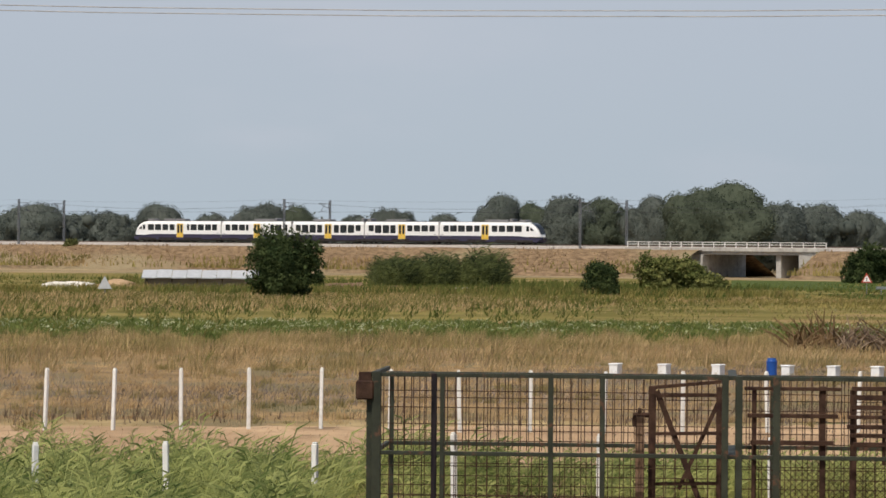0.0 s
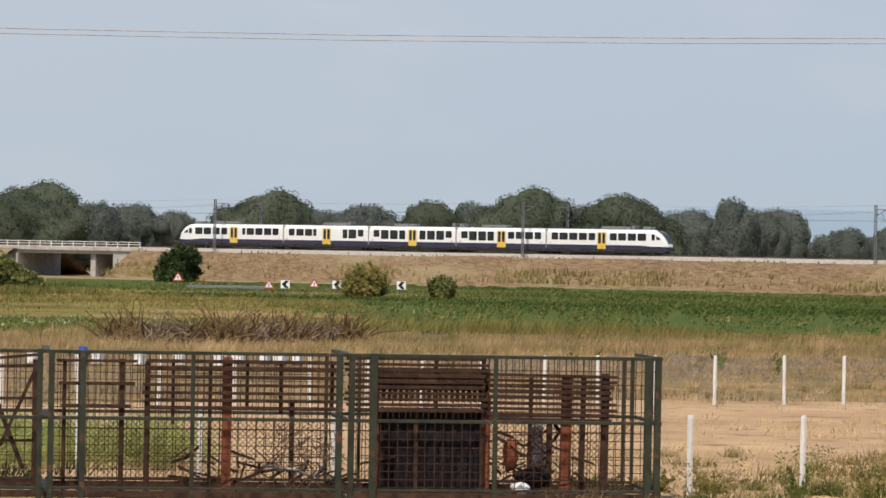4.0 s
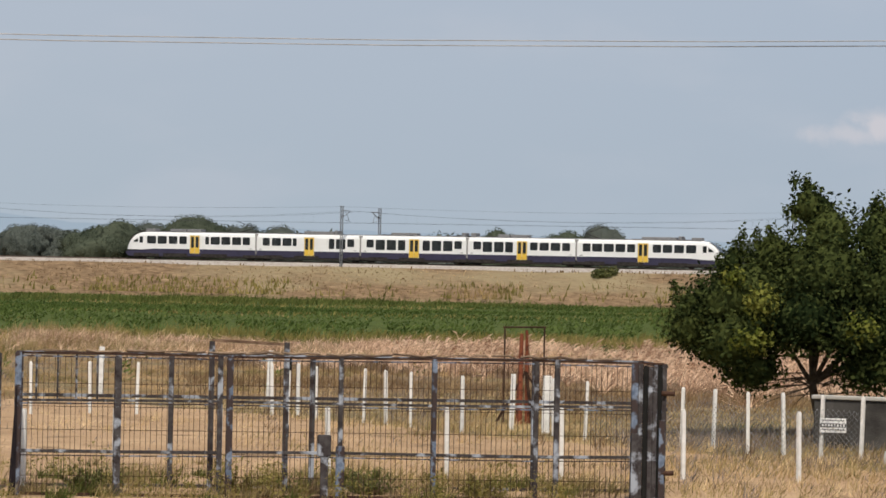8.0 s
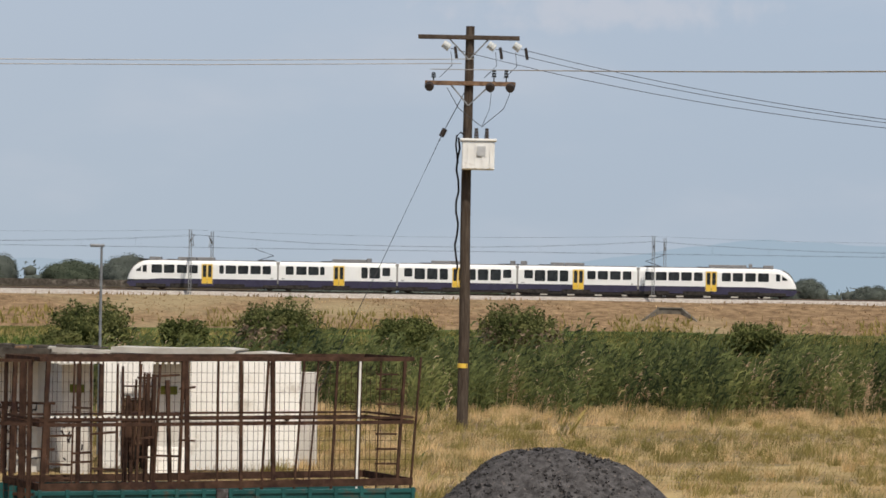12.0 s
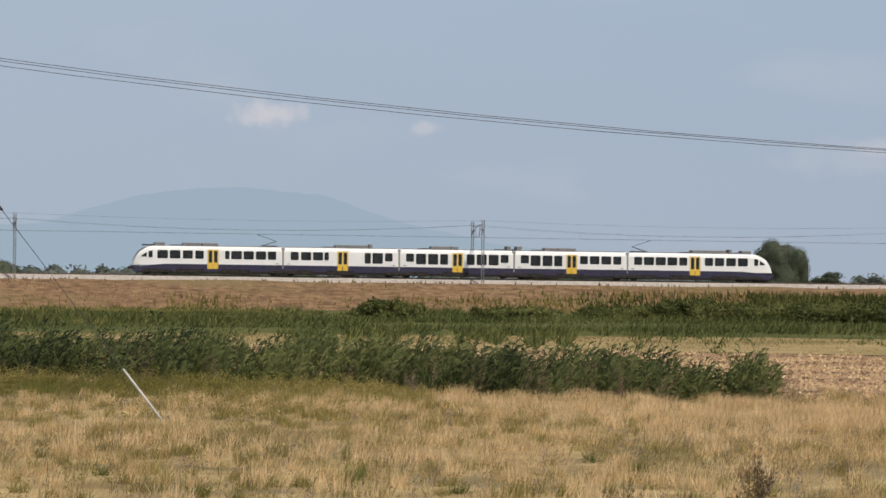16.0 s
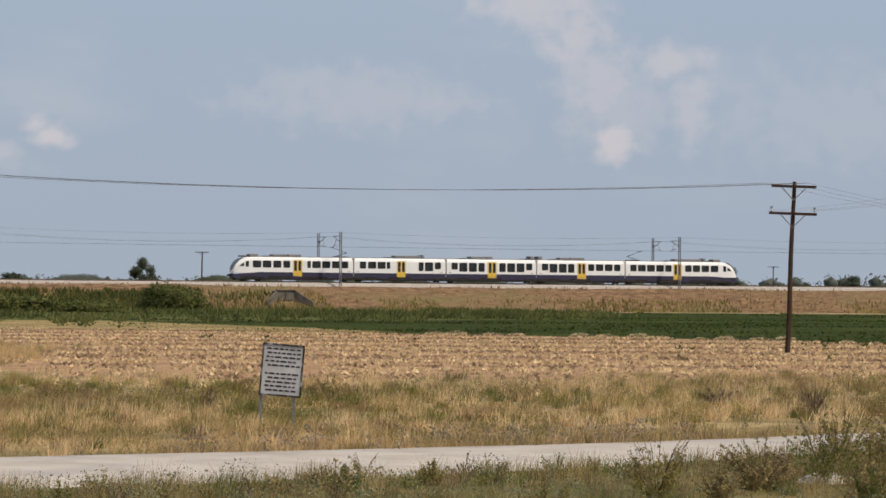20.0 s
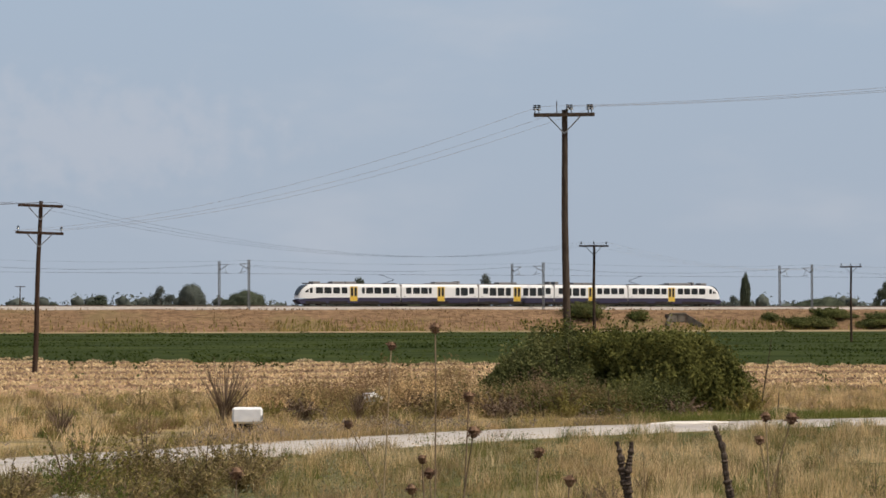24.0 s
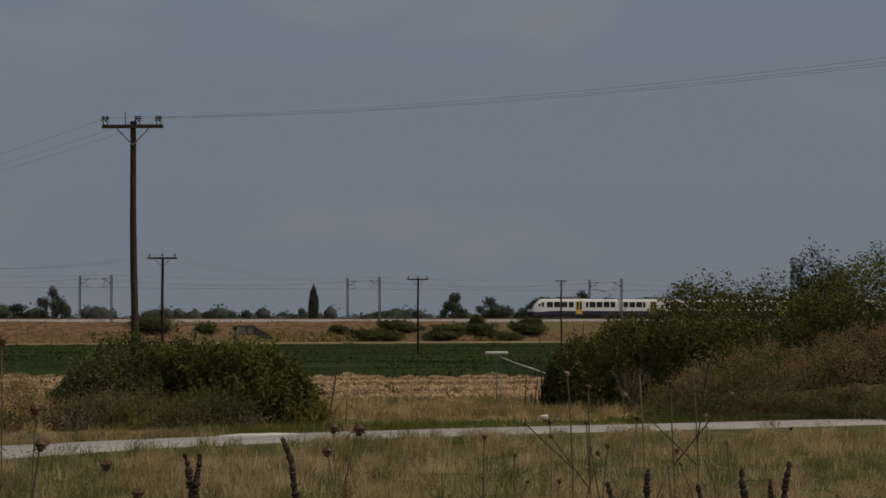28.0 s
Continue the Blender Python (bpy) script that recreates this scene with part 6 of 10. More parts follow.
def build_shed():
    m = pose(-32.85, 69.6, 0, 0, 0, 8.5)
    t = thing("farm_shed", "flat-roofed rendered shed with stained grey walls and a crumbling slab", "shed", m)
    wall = lambda n, x0, y0, x1, y1, z1, mat, z0=0.0: part(n, Geo().box(x0, y0, z0, x1, y1, z1, bev=0.015), mat, t)
    wall("wall", 0.0, 0.0, 0.92, 0.5, 2.74, "render")
    wall("wall", 1.27, 0.0, 2.78, 0.25, 2.76, "render")
    wall("wall", 3.14, 0.0, 4.35, 0.25, 2.76, "render")
    wall("lintel", 2.78, 0.0, 3.14, 0.25, 2.76, "render", 2.3)
    wall("sill", 2.78, 0.0, 3.14, 0.25, 0.3, "render")
    part("shutter", Geo().box(2.78, 0.17, 0.3, 3.14, 0.22, 2.3), "slab", t, "dark board shutter")
    wall("wall", 0.0, 0.5, 0.2, 4.0, 2.74, "render")
    wall("back_wall", 0.2, 3.8, 4.35, 4.0, 2.74, "render")
    wall("wall", 4.1, 0.25, 4.35, 3.8, 2.76, "render")
    # Black panel across the gap paints the unlit inside.
    part("doorway", Geo().box(0.93, 0.6, 0.0, 1.26, 0.7, 2.7), "black", t, "black panel painting the shade inside a narrow doorway")
    wall("pillar", 4.95, -0.15, 5.6, 0.4, 2.72, "render")
    wall("pillar", 7.15, -0.2, 7.95, 0.35, 2.72, "render")
    wall("white_wall", 7.3, 2.4, 10.25, 2.62, 2.75, "renderwhite")
    wall("white_wall", 5.4, 2.4, 5.85, 2.62, 2.75, "renderwhite")
    wall("white_wall", 5.85, 2.4, 7.3, 2.62, 2.75, "renderwhite", 1.72)
    wall("brick_infill", 5.85, 2.46, 6.6, 2.6, 1.72, "arm", 0.62)
    # Black panel in place of an opening, its inner shade painted on.
    part("dark_hatch", Geo().box(5.85, 2.5, 0.0, 6.6, 2.56, 0.62), "black", t)
    part("plank_door", Geo().box(6.66, 2.5, 0.0, 6.98, 2.56, 1.25).box(7.02, 2.5, 0.0, 7.28, 2.56, 0.9), "darkrust", t)
    # Added brown panel hides the lit back wall, painting a shaded inside.
    part("door_back", Geo().box(6.6, 2.6, 0.0, 7.3, 2.64, 1.72), "arm", t)
    # White plate paints the pillar's sunlit foot below the roof's shadow.
    part("lower_course", Geo().box(7.0, -0.28, 0.0, 7.97, -0.205, 0.72, bev=0.015), "renderwhite", t)
    for x in (5.95, 6.2, 6.45, 6.62, 6.9, 7.15):
        part("window_bar", Geo().bar((x, 2.3, 0.0), (x + wobble(x * 3, 0.05), 2.3, 2.35 + wobble(x * 7, 0.2)), 0.05), "rust", t)
    for z in (0.62, 1.1, 1.55, 1.75, 2.05):
        part("window_bar", Geo().bar((5.88, 2.28, z), (7.28, 2.28, z + 0.02), 0.035), "rust", t)
    wall("back_wall", 5.4, 5.2, 10.25, 5.4, 2.4, "render")
    # roof in broken slabs
    part("roof_slab", Geo().prism(((-0.75, 2.78), (-0.28, 2.76), (4.9, 2.78), (4.9, 3.0), (-0.3, 2.98), (-0.75, 2.86)), -1.25, 4.15), "slab", t, "dark weathered concrete slab")
    part("roof_slab", Geo().prism(((4.7, 2.78), (5.1, 2.62), (5.9, 2.66), (6.3, 2.84), (6.3, 2.98), (4.7, 3.05)), -1.0, -0.4), "concrete", t)
    part("roof_slab", Geo().prism(((4.9, 2.8), (9.2, 2.82), (9.2, 2.9), (4.9, 2.92)), -1.0, 0.75), "slab", t)
    part("roof_slab", Geo().prism(((9.2, 2.84), (10.45, 2.86), (10.5, 2.93), (9.8, 3.01), (9.2, 2.97)), -0.7, 0.75), "concrete", t)
    part("roof_slab", Geo().prism(((6.3, 2.93), (9.15, 2.91), (9.3, 3.04), (8.9, 3.08), (7.6, 3.05), (6.3, 3.07)), -0.95, 0.7), "concrete", t, "pale crumbling concrete topping")
    for k in range(16):
        x = -0.5 + k * 0.36 + wobble(k, 0.15)
        part("roof_rubble", Geo().box(x, -1.22 + 0.1 * (k % 4), 2.96, x + 0.16 + 0.1 * (k % 3), -1.0 + 0.1 * (k % 4), 3.03 + 0.025 * (k % 4), bev=0.02), ("slab", "arm", "slab")[k % 3], t)
    for k in range(3):
        x = 4.3 + k * 0.75
        part("roof_tile", Geo().box(x, -0.8, 3.0 + 0.01 * (k % 3), x + 0.3, -0.3, 3.05 + 0.015 * (k % 2), bev=0.01), "slab" if k % 3 else "arm", t)
    # scrawls that cannot be read, as bars
    random.seed(11)
    for row, (z, xa, xb, n) in enumerate(((1.55, 3.25, 4.3, 24), (1.3, 3.3, 4.2, 16), (1.02, 3.35, 4.1, 20), (0.7, 3.3, 4.05, 14), (0.42, 3.25, 4.3, 22))):
        for k in range(n):
            x = xa + (xb - xa) * (k + random.random()) / n
            q = z + random.uniform(-0.08, 0.08)
            a = random.choice((0.2, 1.3, 1.6, 2.2, 2.9))
            part("scrawl", Geo().bar((x, -0.006, q), (x + 0.14 * math.cos(a), -0.006, q + 0.16 * math.sin(a)), 0.004, 0.032), "ink", t)
    for k in range(22):
        x, z = random.choice((random.uniform(5.02, 5.5), random.uniform(1.4, 2.6))), random.uniform(0.3, 1.8)
        face = -0.156 if x > 4.9 else -0.006
        part("smudge", Geo().bar((x, face, z), (x + random.uniform(-0.08, 0.08), face, z + random.uniform(0.05, 0.16)), 0.004, 0.04), "ink" if x > 4.9 else "slab", t)
    f = thing("leaning_frame", "rusty steel frame leaning before the shed wall", "steel frame", m @ pose(0, -0.6, 0))
    for x in (3.65, 3.95, 4.75):
        part("upright", Geo().bar((x, 0, 0), (x, 0.1, 1.72), 0.07), "rust", f)
    for z in (0.62, 1.25, 1.7):
        part("crossbar", Geo().bar((3.6, 0.05, z), (4.9, 0.05, z), 0.06), "rust", f)
    part("yellow_plate", Geo().box(5.15, -0.16, 1.95, 5.5, -0.152, 2.15), "leafy", t)
    part("yellow_plate", Geo().box(7.35, -0.21, 1.95, 7.75, -0.202, 2.15), "leafy", t)
    part("vent_hole", Geo().tube((9.95, 2.39, 1.35), (9.95, 2.41, 1.35), 0.08, n=12), "black", t)
    # lamp post behind the shed
    r = thing("lamp_post", "thin grey steel lamp post rising behind the shed", "lamp post", pose(-29.6, 77.0, 0, 0, 0, 20))
    part("tube", Geo().sweep_tube([(0, 0, -0.1), (0, 0, 2.6), (0, 0, 5.5)], [0.05, 0.04, 0.032], 8), "galv", r)
    part("lamp_head", Geo().box(-0.3, -0.06, 5.5, 0.08, 0.06, 5.58, bev=0.02), "galv", r)
    # water tank and low wall by the shed
    t = thing("low_wall", "low rendered yard wall, tree shade painted into its dark grey", "wall", pose(-38.2, 73.4, -0.25, 0, 0, 8))
    part("block", Geo().box(0.0, 0.0, 0.0, 5.9, 0.25, 1.5, bev=0.03), "wallshade", t)
    part("coping", Geo().box(-0.05, -0.05, 1.5, 5.9, 0.3, 1.6, bev=0.02), "concrete", t)
    t = thing("annex", "small shaded lean-to with a sooty wall", "lean-to", pose(-35.2, 72.8, 0, 0, 0, 8.5))
    part("wall", Geo().box(0.0, 0.0, 0.0, 2.1, 0.25, 2.72, bev=0.02), "render", t)
    part("soot_band", Geo().box(0.02, -0.012, 1.55, 2.0, -0.002, 2.05), "slab", t)
    part("roof", Geo().box(-0.3, -0.35, 2.72, 2.3, 2.5, 2.86, bev=0.02), "slab", t)
    t = thing("white_tank", "whitewashed trough block against the yard wall", "trough", pose(-34.5, 71.6, 0, 0, 0, 8.5))
    lumpy(t, "trough", "whitepost", (0.2, 0.1, 0.4), (0.75, 0.4, 0.7), 3)
    t = thing("rubble_heap", "heap of broken plaster and sacking by the wall", "rubble", pose(-32.9, 68.2, 0))
    lumpy(t, "rubble", "render", (0, 0, 0.05), (0.5, 0.3, 0.24), 9)
    lumpy(t, "sacking", "render", (-0.5, 0.1, 0.1), (0.3, 0.2, 0.4), 10)


def fence_post(h=1.5):
    t = thing("fence_post", "slim whitewashed concrete fence post", "fence post", group="white fence posts")
    part("shaft", Geo().box(-0.042, -0.042, -0.1, 0.042, 0.042, h, bev=0.01), "whitepost", t)
    part("cap", Geo().box(-0.034, -0.034, h, 0.034, 0.034, h + 0.03, bev=0.01), "whitepost", t)
    return t


def build_fences():
    first = fence_post()
    first.matrix_basis = pose(-80.7, 27.9, 0, 0, 0, 30)
    random.seed(3)
    # back row along the stubble: spacing of about two metres on a gentle curve
    spots = [(-80.2, 29.4), (-79.7, 30.9), (-79.2, 32.5), (-78.7, 34.0), (-78.4, 35.6), (-78.1, 37.2), (-77.7, 38.9), (-76.4, 40.1), (-75.3, 41.4), (-74.8, 43.0), (-73.7, 44.4), (-73.3, 46.3), (-72.7, 48.3), (-72.0, 50.4), (-71.3, 52.4), (-70.6, 54.4), (-70.4, 56.2), (-70.2, 58.0), (-69.9, 59.9), (-69.5, 61.9), (-69.2, 63.7), (-68.8, 65.6), (-68.4, 67.6), (-67.9, 70.0), (-67.4, 72.0), (-66.9, 73.9)]
    # front row
    spots += [(-53.9, 21.1), (-53.3, 23.1), (-52.8, 25.0), (-51.9, 27.0), (-53.4, 30.1), (-52.3, 32.1), (-50.6, 34.2), (-49.6, 36.2), (-48.4, 38.4), (-47.2, 40.5), (-45.9, 42.0), (-43.2, 42.6), (-42.3, 44.6), (-41.6, 47.8), (-41.2, 50.0), (-40.2, 52.0), (-38.9, 53.9), (-37.4, 55.9), (-35.9, 57.9), (-34.0, 59.6), (-32.0, 60.9), (-31.9, 66.0), (-30.7, 68.7)]
    # pens
    spots += [(-59.9, 68.6), (-59.3, 70.4), (-58.2, 71.1), (-57.5, 71.8), (-57.1, 73.0), (-55.8, 74.2), (-55.5, 75.0), (-53.8, 73.6), (-52.1, 73.5), (-51.0, 73.0), (-49.9, 72.6), (-47.5, 71.5), (-45.1, 72.2), (-43.6, 71.3)]
    # yard row
    spots += [(-40.2, 70.3), (-39.2, 70.1), (-37.8, 69.3), (-37.1, 69.8), (-35.9, 69.4), (-34.8, 69.3)]
    for x, y in spots:
        copy_thing(first, pose(x, y, float(ground_z(x, y)), random.uniform(-1.5, 1.5), random.uniform(-1.5, 1.5), random.uniform(0, 90)))
    # stout gate posts
    for x, y, w, h, foot in ((-66.6, 79.4, 0.16, 1.62, False), (-62.2, 82.4, 0.16, 1.6, False), (-48.3, 64.9, 0.13, 2.1, True), (-47.2, 73.4, 0.13, 1.55, False), (-46.0, 73.2, 0.22, 1.55, False)):
        t = thing("gate_post", "stout whitewashed gate post" + (" with a black painted foot" if foot else ""), "gate post", pose(x, y, 0, 0, 1.5, 35), group="stout gate posts")
        part("shaft", Geo().box(-w / 2, -w / 2, 0.0, w / 2, w / 2, h, bev=0.015), "whitepost", t)
        if foot:
            part("foot_band", Geo().box(-w / 2 - 0.01, -w / 2 - 0.01, 0.0, w / 2 + 0.01, w / 2 + 0.01, 0.4), "black", t)
            part("top_band", Geo().box(-w / 2 - 0.01, -w / 2 - 0.01, h - 0.35, w / 2 + 0.01, w / 2 + 0.01, h + 0.01), "black", t)
    # chain-link between the yard posts
    g = Geo()
    P = [Vector((-43.6, 71.3, 0)), Vector((-40.2, 70.3, 0)), Vector((-37.8, 69.3, 0)), Vector((-34.8, 69.3, 0))]
    for a, b in zip(P, P[1:]):
        L = (b - a).length
        u = (b - a) / L
        n = int(L / 0.14)
        for k in range(-8, n):
            for s in (0, 1):
                x0, x1 = k * 0.14, k * 0.14 + 1.15
                z0, z1 = (0.05, 1.2) if s == 0 else (1.2, 0.05)
                c0, c1 = max(0, x0), min(L, x1)
                if c1 <= c0:
                    continue
                q0, q1 = (c0 - x0) / (x1 - x0), (c1 - x0) / (x1 - x0)
                g.tube(a + u * c0 + Vector((0, 0, z0 + (z1 - z0) * q0)), a + u * c1 + Vector((0, 0, z0 + (z1 - z0) * q1)), 0.004, 0.004, 3, False)
    tagged(part("chain_link", g, "galv"), "sagging grey chain-link netting between yard posts", "netting", kind="stuff")
    # warning board: unreadable lines
    t = thing("notice_board", "small white notice board with black lettering on a fence post", "sign", pose(-35.9, 69.32, -0.25, 0, 0, 27))
    part("board", Geo().box(0.0, -0.02, 0.9, 0.62, 0.0, 1.24, bev=0.005), "plastic", t)
    part("band", Geo().box(0.01, -0.028, 1.03, 0.61, -0.022, 1.12), "ink", t)
    for k in range(8):
        part("letter_bar", Geo().box(0.05 + 0.07 * k, -0.032, 1.045, 0.09 + 0.07 * k, -0.029, 1.105), "plastic", t)
    for z in (0.96, 1.18):
        for k in range(9):
            part("letter_bar", Geo().box(0.05 + 0.06 * k, -0.026, z, 0.09 + 0.06 * k, -0.0215, z + 0.025), "ink", t)
    # beehives and the blue drum behind the cage
    hv = thing("beehive", "white painted beehive box with a flat lid", "beehive", group="white beehives")
    part("box", Geo().box(-0.16, -0.18, 0.08, 0.16, 0.18, 0.42, bev=0.015), "plastic", hv)
    part("lid", Geo().box(-0.18, -0.2, 0.42, 0.18, 0.2, 0.47, bev=0.01), "plastic", hv)
    part("stand", Geo().box(-0.15, -0.15, 0.0, 0.15, 0.15, 0.08), "arm", hv)
    return hv


build_green_cages()
build_blue_cage()
build_truck()
build_shed()
HIVE = build_fences()


def place_hives():
    first = True
    row = [(-102.9, 61.5), (-102.5, 62.1), (-102.0, 62.9), (-101.5, 63.9), (-101.1, 64.5), (-100.7, 65.1), (-99.85, 66.5), (-99.4, 67.1), (-99.0, 67.8), (-98.55, 68.4), (-98.15, 69.0), (-97.7, 69.6), (-97.3, 70.2), (-96.9, 70.75), (-96.35, 71.55), (-96.0, 72.0), (-95.6, 72.5)]
    for k, (x, y) in enumerate(row):
        if k % 2 and k < 12:
            continue
        m = pose(x, y, 0.1 if k > 12 else 0.0, 0, 0, 33 + 6 * math.sin(k * 3))
        if k == 0:
            HIVE.matrix_basis = m
        else:
            ob = copy_thing(HIVE, m)
            if k in (13, 15):
                ob.scale = (1.35, 1.2, 1.0)
        if k > 12:
            t = thing("pallet", "low grey pallet under a beehive", "pallet", pose(x, y, 0, 0, 0, 33), group="hive pallets")
            part("deck", Geo().box(-0.28, -0.28, 0.0, 0.28, 0.28, 0.1, bev=0.01), "arm", t)
    t = thing("blue_drum", "bright blue plastic drum", "drum", pose(-99.3, 65.5, 0))
    g = Geo()
    for z0, z1, r0, r1 in ((0, 0.08, 0.16, 0.18), (0.08, 0.62, 0.18, 0.18), (0.62, 0.7, 0.18, 0.15), (0.7, 0.74, 0.15, 0.15)):
        g.tube((0, 0, z0), (0, 0, z1), r0, r1, 20)
    part("barrel", g, "blue", t)
    part("rim", Geo().tube((0, 0, 0.6), (0, 0, 0.63), 0.19, n=20), "blue", t)
    # rusty pump frame beyond the pens
    t = thing("pump_frame", "rusty red pump under a thin pipe frame", "pump", pose(-48.95, 76.7, 0, 0, 0, 33))
    part("column", Geo().tube((-0.12, 0, 0), (-0.08, 0, 2.55), 0.1, 0.05, 8), "rustred", t)
    part("pump_rod", Geo().tube((0.12, 0.1, 0), (0.06, 0.05, 2.65), 0.08, 0.04, 8), "rustred", t)
    for x in (-0.55, 0.55):
        part("leg", Geo().tube((x, 0, 0), (x, 0, 2.72), 0.025, n=6), "rust", t)
    part("top_bar", Geo().tube((-0.6, 0, 2.72), (0.6, 0, 2.74), 0.025, n=6), "rust", t)
    for k in range(5):
        a = k * 1.25
        part("spoke", Geo().bar((0.9 * math.cos(a), 0.1 * math.sin(a), 0.1), (0.05, 0, 1.5), 0.06), "rust", t)


place_hives()


# ---------------------------------------------------------------- trees and bushes
def leaf_cloud(rng, lobes, n, size, fill=0.75, flat=1.0, cheap=False, spread=0.16):
    """Leaf clumps over a set of lobes (x, y, z, radius, squash): arrays of vertices and triangles."""
    L = np.array(lobes, dtype=float)
    wgt = L[:, 3] ** 2
    pick = rng.choice(len(L), n, p=wgt / wgt.sum())
    d = rng.normal(size=(n, 3))
    d /= np.linalg.norm(d, axis=1)[:, None]
    rad = L[pick, 3] * (fill + (1 - fill) * rng.random(n) ** 0.5) + np.minimum(spread * L[pick, 3], 0.04 + 1.2 * size) * rng.normal(size=n)
    c = L[pick, :3] + d * rad[:, None] * np.stack([np.ones(n), np.ones(n), L[pick, 4]], 1)
    nrm = d + rng.normal(size=(n, 3)) * 0.75 + np.array([0, 0, 0.25])
    nrm /= np.linalg.norm(nrm, axis=1)[:, None]
    u = np.cross(nrm, rng.normal(size=(n, 3)))
    u /= np.linalg.norm(u, axis=1)[:, None] + 1e-9
    v = np.cross(nrm, u)
    s = size * (0.6 + 0.8 * rng.random(n))[:, None]
    p0, p1, p2, p3 = c - u * s, c - v * s * 0.55 * flat, c + u * s, c + v * s * 0.55 * flat
    if cheap:
        return np.stack([p0, p1 * 1.6 - c * 0.6, p2], 1).reshape(-1, 3), np.arange(3 * n).reshape(-1, 3)
    verts = np.stack([p0, p1, p2, p3], 1).reshape(-1, 3)
    base = np.arange(n)[:, None] * 4
    tris = np.concatenate([base + np.array([0, 1, 2]), base + np.array([0, 2, 3])], 1).reshape(-1, 3)
    return verts, tris


def wave3(p, f, seed):
    """Smooth noise between about -1 and 1 over points p."""
    rng = np.random.default_rng(seed)
    v = np.zeros(len(p))
    for k in range(7):
        d = rng.normal(size=3)
        d /= np.linalg.norm(d)
        q = p @ d * f * rng.uniform(0.7, 1.5) + rng.uniform(0, 6.283)
        v += np.sin(q + 0.8 * np.sin(0.6 * q + k))
    return v / 3.2


def leaf_tris(rng, c, out, size):
    """One small leaf at each of the points c, turned loosely along out."""
    n = len(c)
    nrm = out + rng.normal(size=(n, 3)) * 0.75 + np.array([0, 0, 0.3])
    nrm /= np.linalg.norm(nrm, axis=1)[:, None] + 1e-9
    u = np.cross(nrm, rng.normal(size=(n, 3)))
    u /= np.linalg.norm(u, axis=1)[:, None] + 1e-9
    v = np.cross(nrm, u)
    s = (size * (0.55 + 0.9 * rng.random(n)))[:, None]
    return np.stack([c - u * s, c - v * s * 0.95, c + u * s], 1).reshape(-1, 3), np.arange(3 * n).reshape(-1, 3)


def domes(d, k, reach, seed):
    """Rounded billows about k directions, 0 between them and 1 on their tops."""
    q = np.random.default_rng(seed).normal(size=(k, 3))
    q /= np.linalg.norm(q, axis=1)[:, None]
    a = np.arccos(np.clip((d @ q.T).max(axis=1), -1, 1)) / reach
    return np.sqrt(np.clip(1 - a * a, 0, 1))


def crown_form(d, seed, rough=1.0, lobed=False):
    """Uneven radius of a crown in the directions d."""
    if lobed:
        return 0.7 + rough * (0.14 * wave3(d, 2.4, seed) + 0.22 * domes(d, 34, 0.46, seed + 3) + 0.12 * domes(d, 240, 0.18, seed + 4))
    return 1 + rough * (0.17 * wave3(d, 2.3, seed) + 0.12 * wave3(d, 6.0, seed + 1) + 0.07 * wave3(d, 14.0, seed + 2))


def crown_cloud(rng, seed, w, dep, z0, z1, n, size, rough=1.0, shoots=0, boxy=0.8, fuzz=0.03, core=0.72, lobed=False):
    """Leaves over an uneven crown from z0 to z1 with a shaded core."""
    mid, half = z0 + (z1 - z0) * 0.42, np.array([w / 2, dep / 2, 1.0])

    def place(d, rho):
        R = crown_form(d, seed, rough, lobed) * rho
        q = np.sign(d) * np.abs(d) ** boxy
        z = mid + np.where(d[:, 2] > 0, (z1 - mid), (mid - z0)) * q[:, 2] * R
        return np.stack([q[:, 0] * half[0] * R, q[:, 1] * half[1] * R, np.maximum(z, z0 + 0.02)], 1)

    d = rng.normal(size=(n, 3))
    d /= np.linalg.norm(d, axis=1)[:, None]
    c = place(d, 1 - (0.1 if lobed else 0.32) * rng.random(n) ** 1.4 + fuzz * rng.normal(size=n))
    v, f = leaf_tris(rng, c, d, size)
    V, F, o = [v], [f], len(v)
    if shoots:
        e = rng.normal(size=(shoots, 3))
        e[:, 2] = np.abs(e[:, 2]) + 0.15
        e /= np.linalg.norm(e, axis=1)[:, None]
        root = place(e, np.full(shoots, 0.95))
        L = (0.06 + 0.1 * rng.random(shoots)) * (z1 - z0)
        way = e * 0.6 + rng.normal(size=(shoots, 3)) * 0.3 + np.array([0, 0, 0.9])
        way /= np.linalg.norm(way, axis=1)[:, None]
        u = np.repeat(np.linspace(0, 1, 12)[None, :], shoots, 0)
        pts = (root[:, None, :] + way[:, None, :] * (L[:, None] * u)[:, :, None]).reshape(-1, 3)
        pts = pts + rng.normal(size=pts.shape) * size * 0.8
        v, f = leaf_tris(rng, pts, rng.normal(size=pts.shape), size * 0.9)
        V.append(v), F.append(f + o)
        o += len(v)
    bm = bmesh.new()
    bmesh.ops.create_icosphere(bm, subdivisions=4 if lobed else 3, radius=1.0)
    bm.verts.index_update()
    d0 = np.array([q.co[:] for q in bm.verts])
    f0 = np.array([[q.index for q in t.verts] for t in bm.faces])
    bm.free()
    V.append(place(d0, np.full(len(d0), core))), F.append(f0 + o)
    return np.concatenate(V), np.concatenate(F)


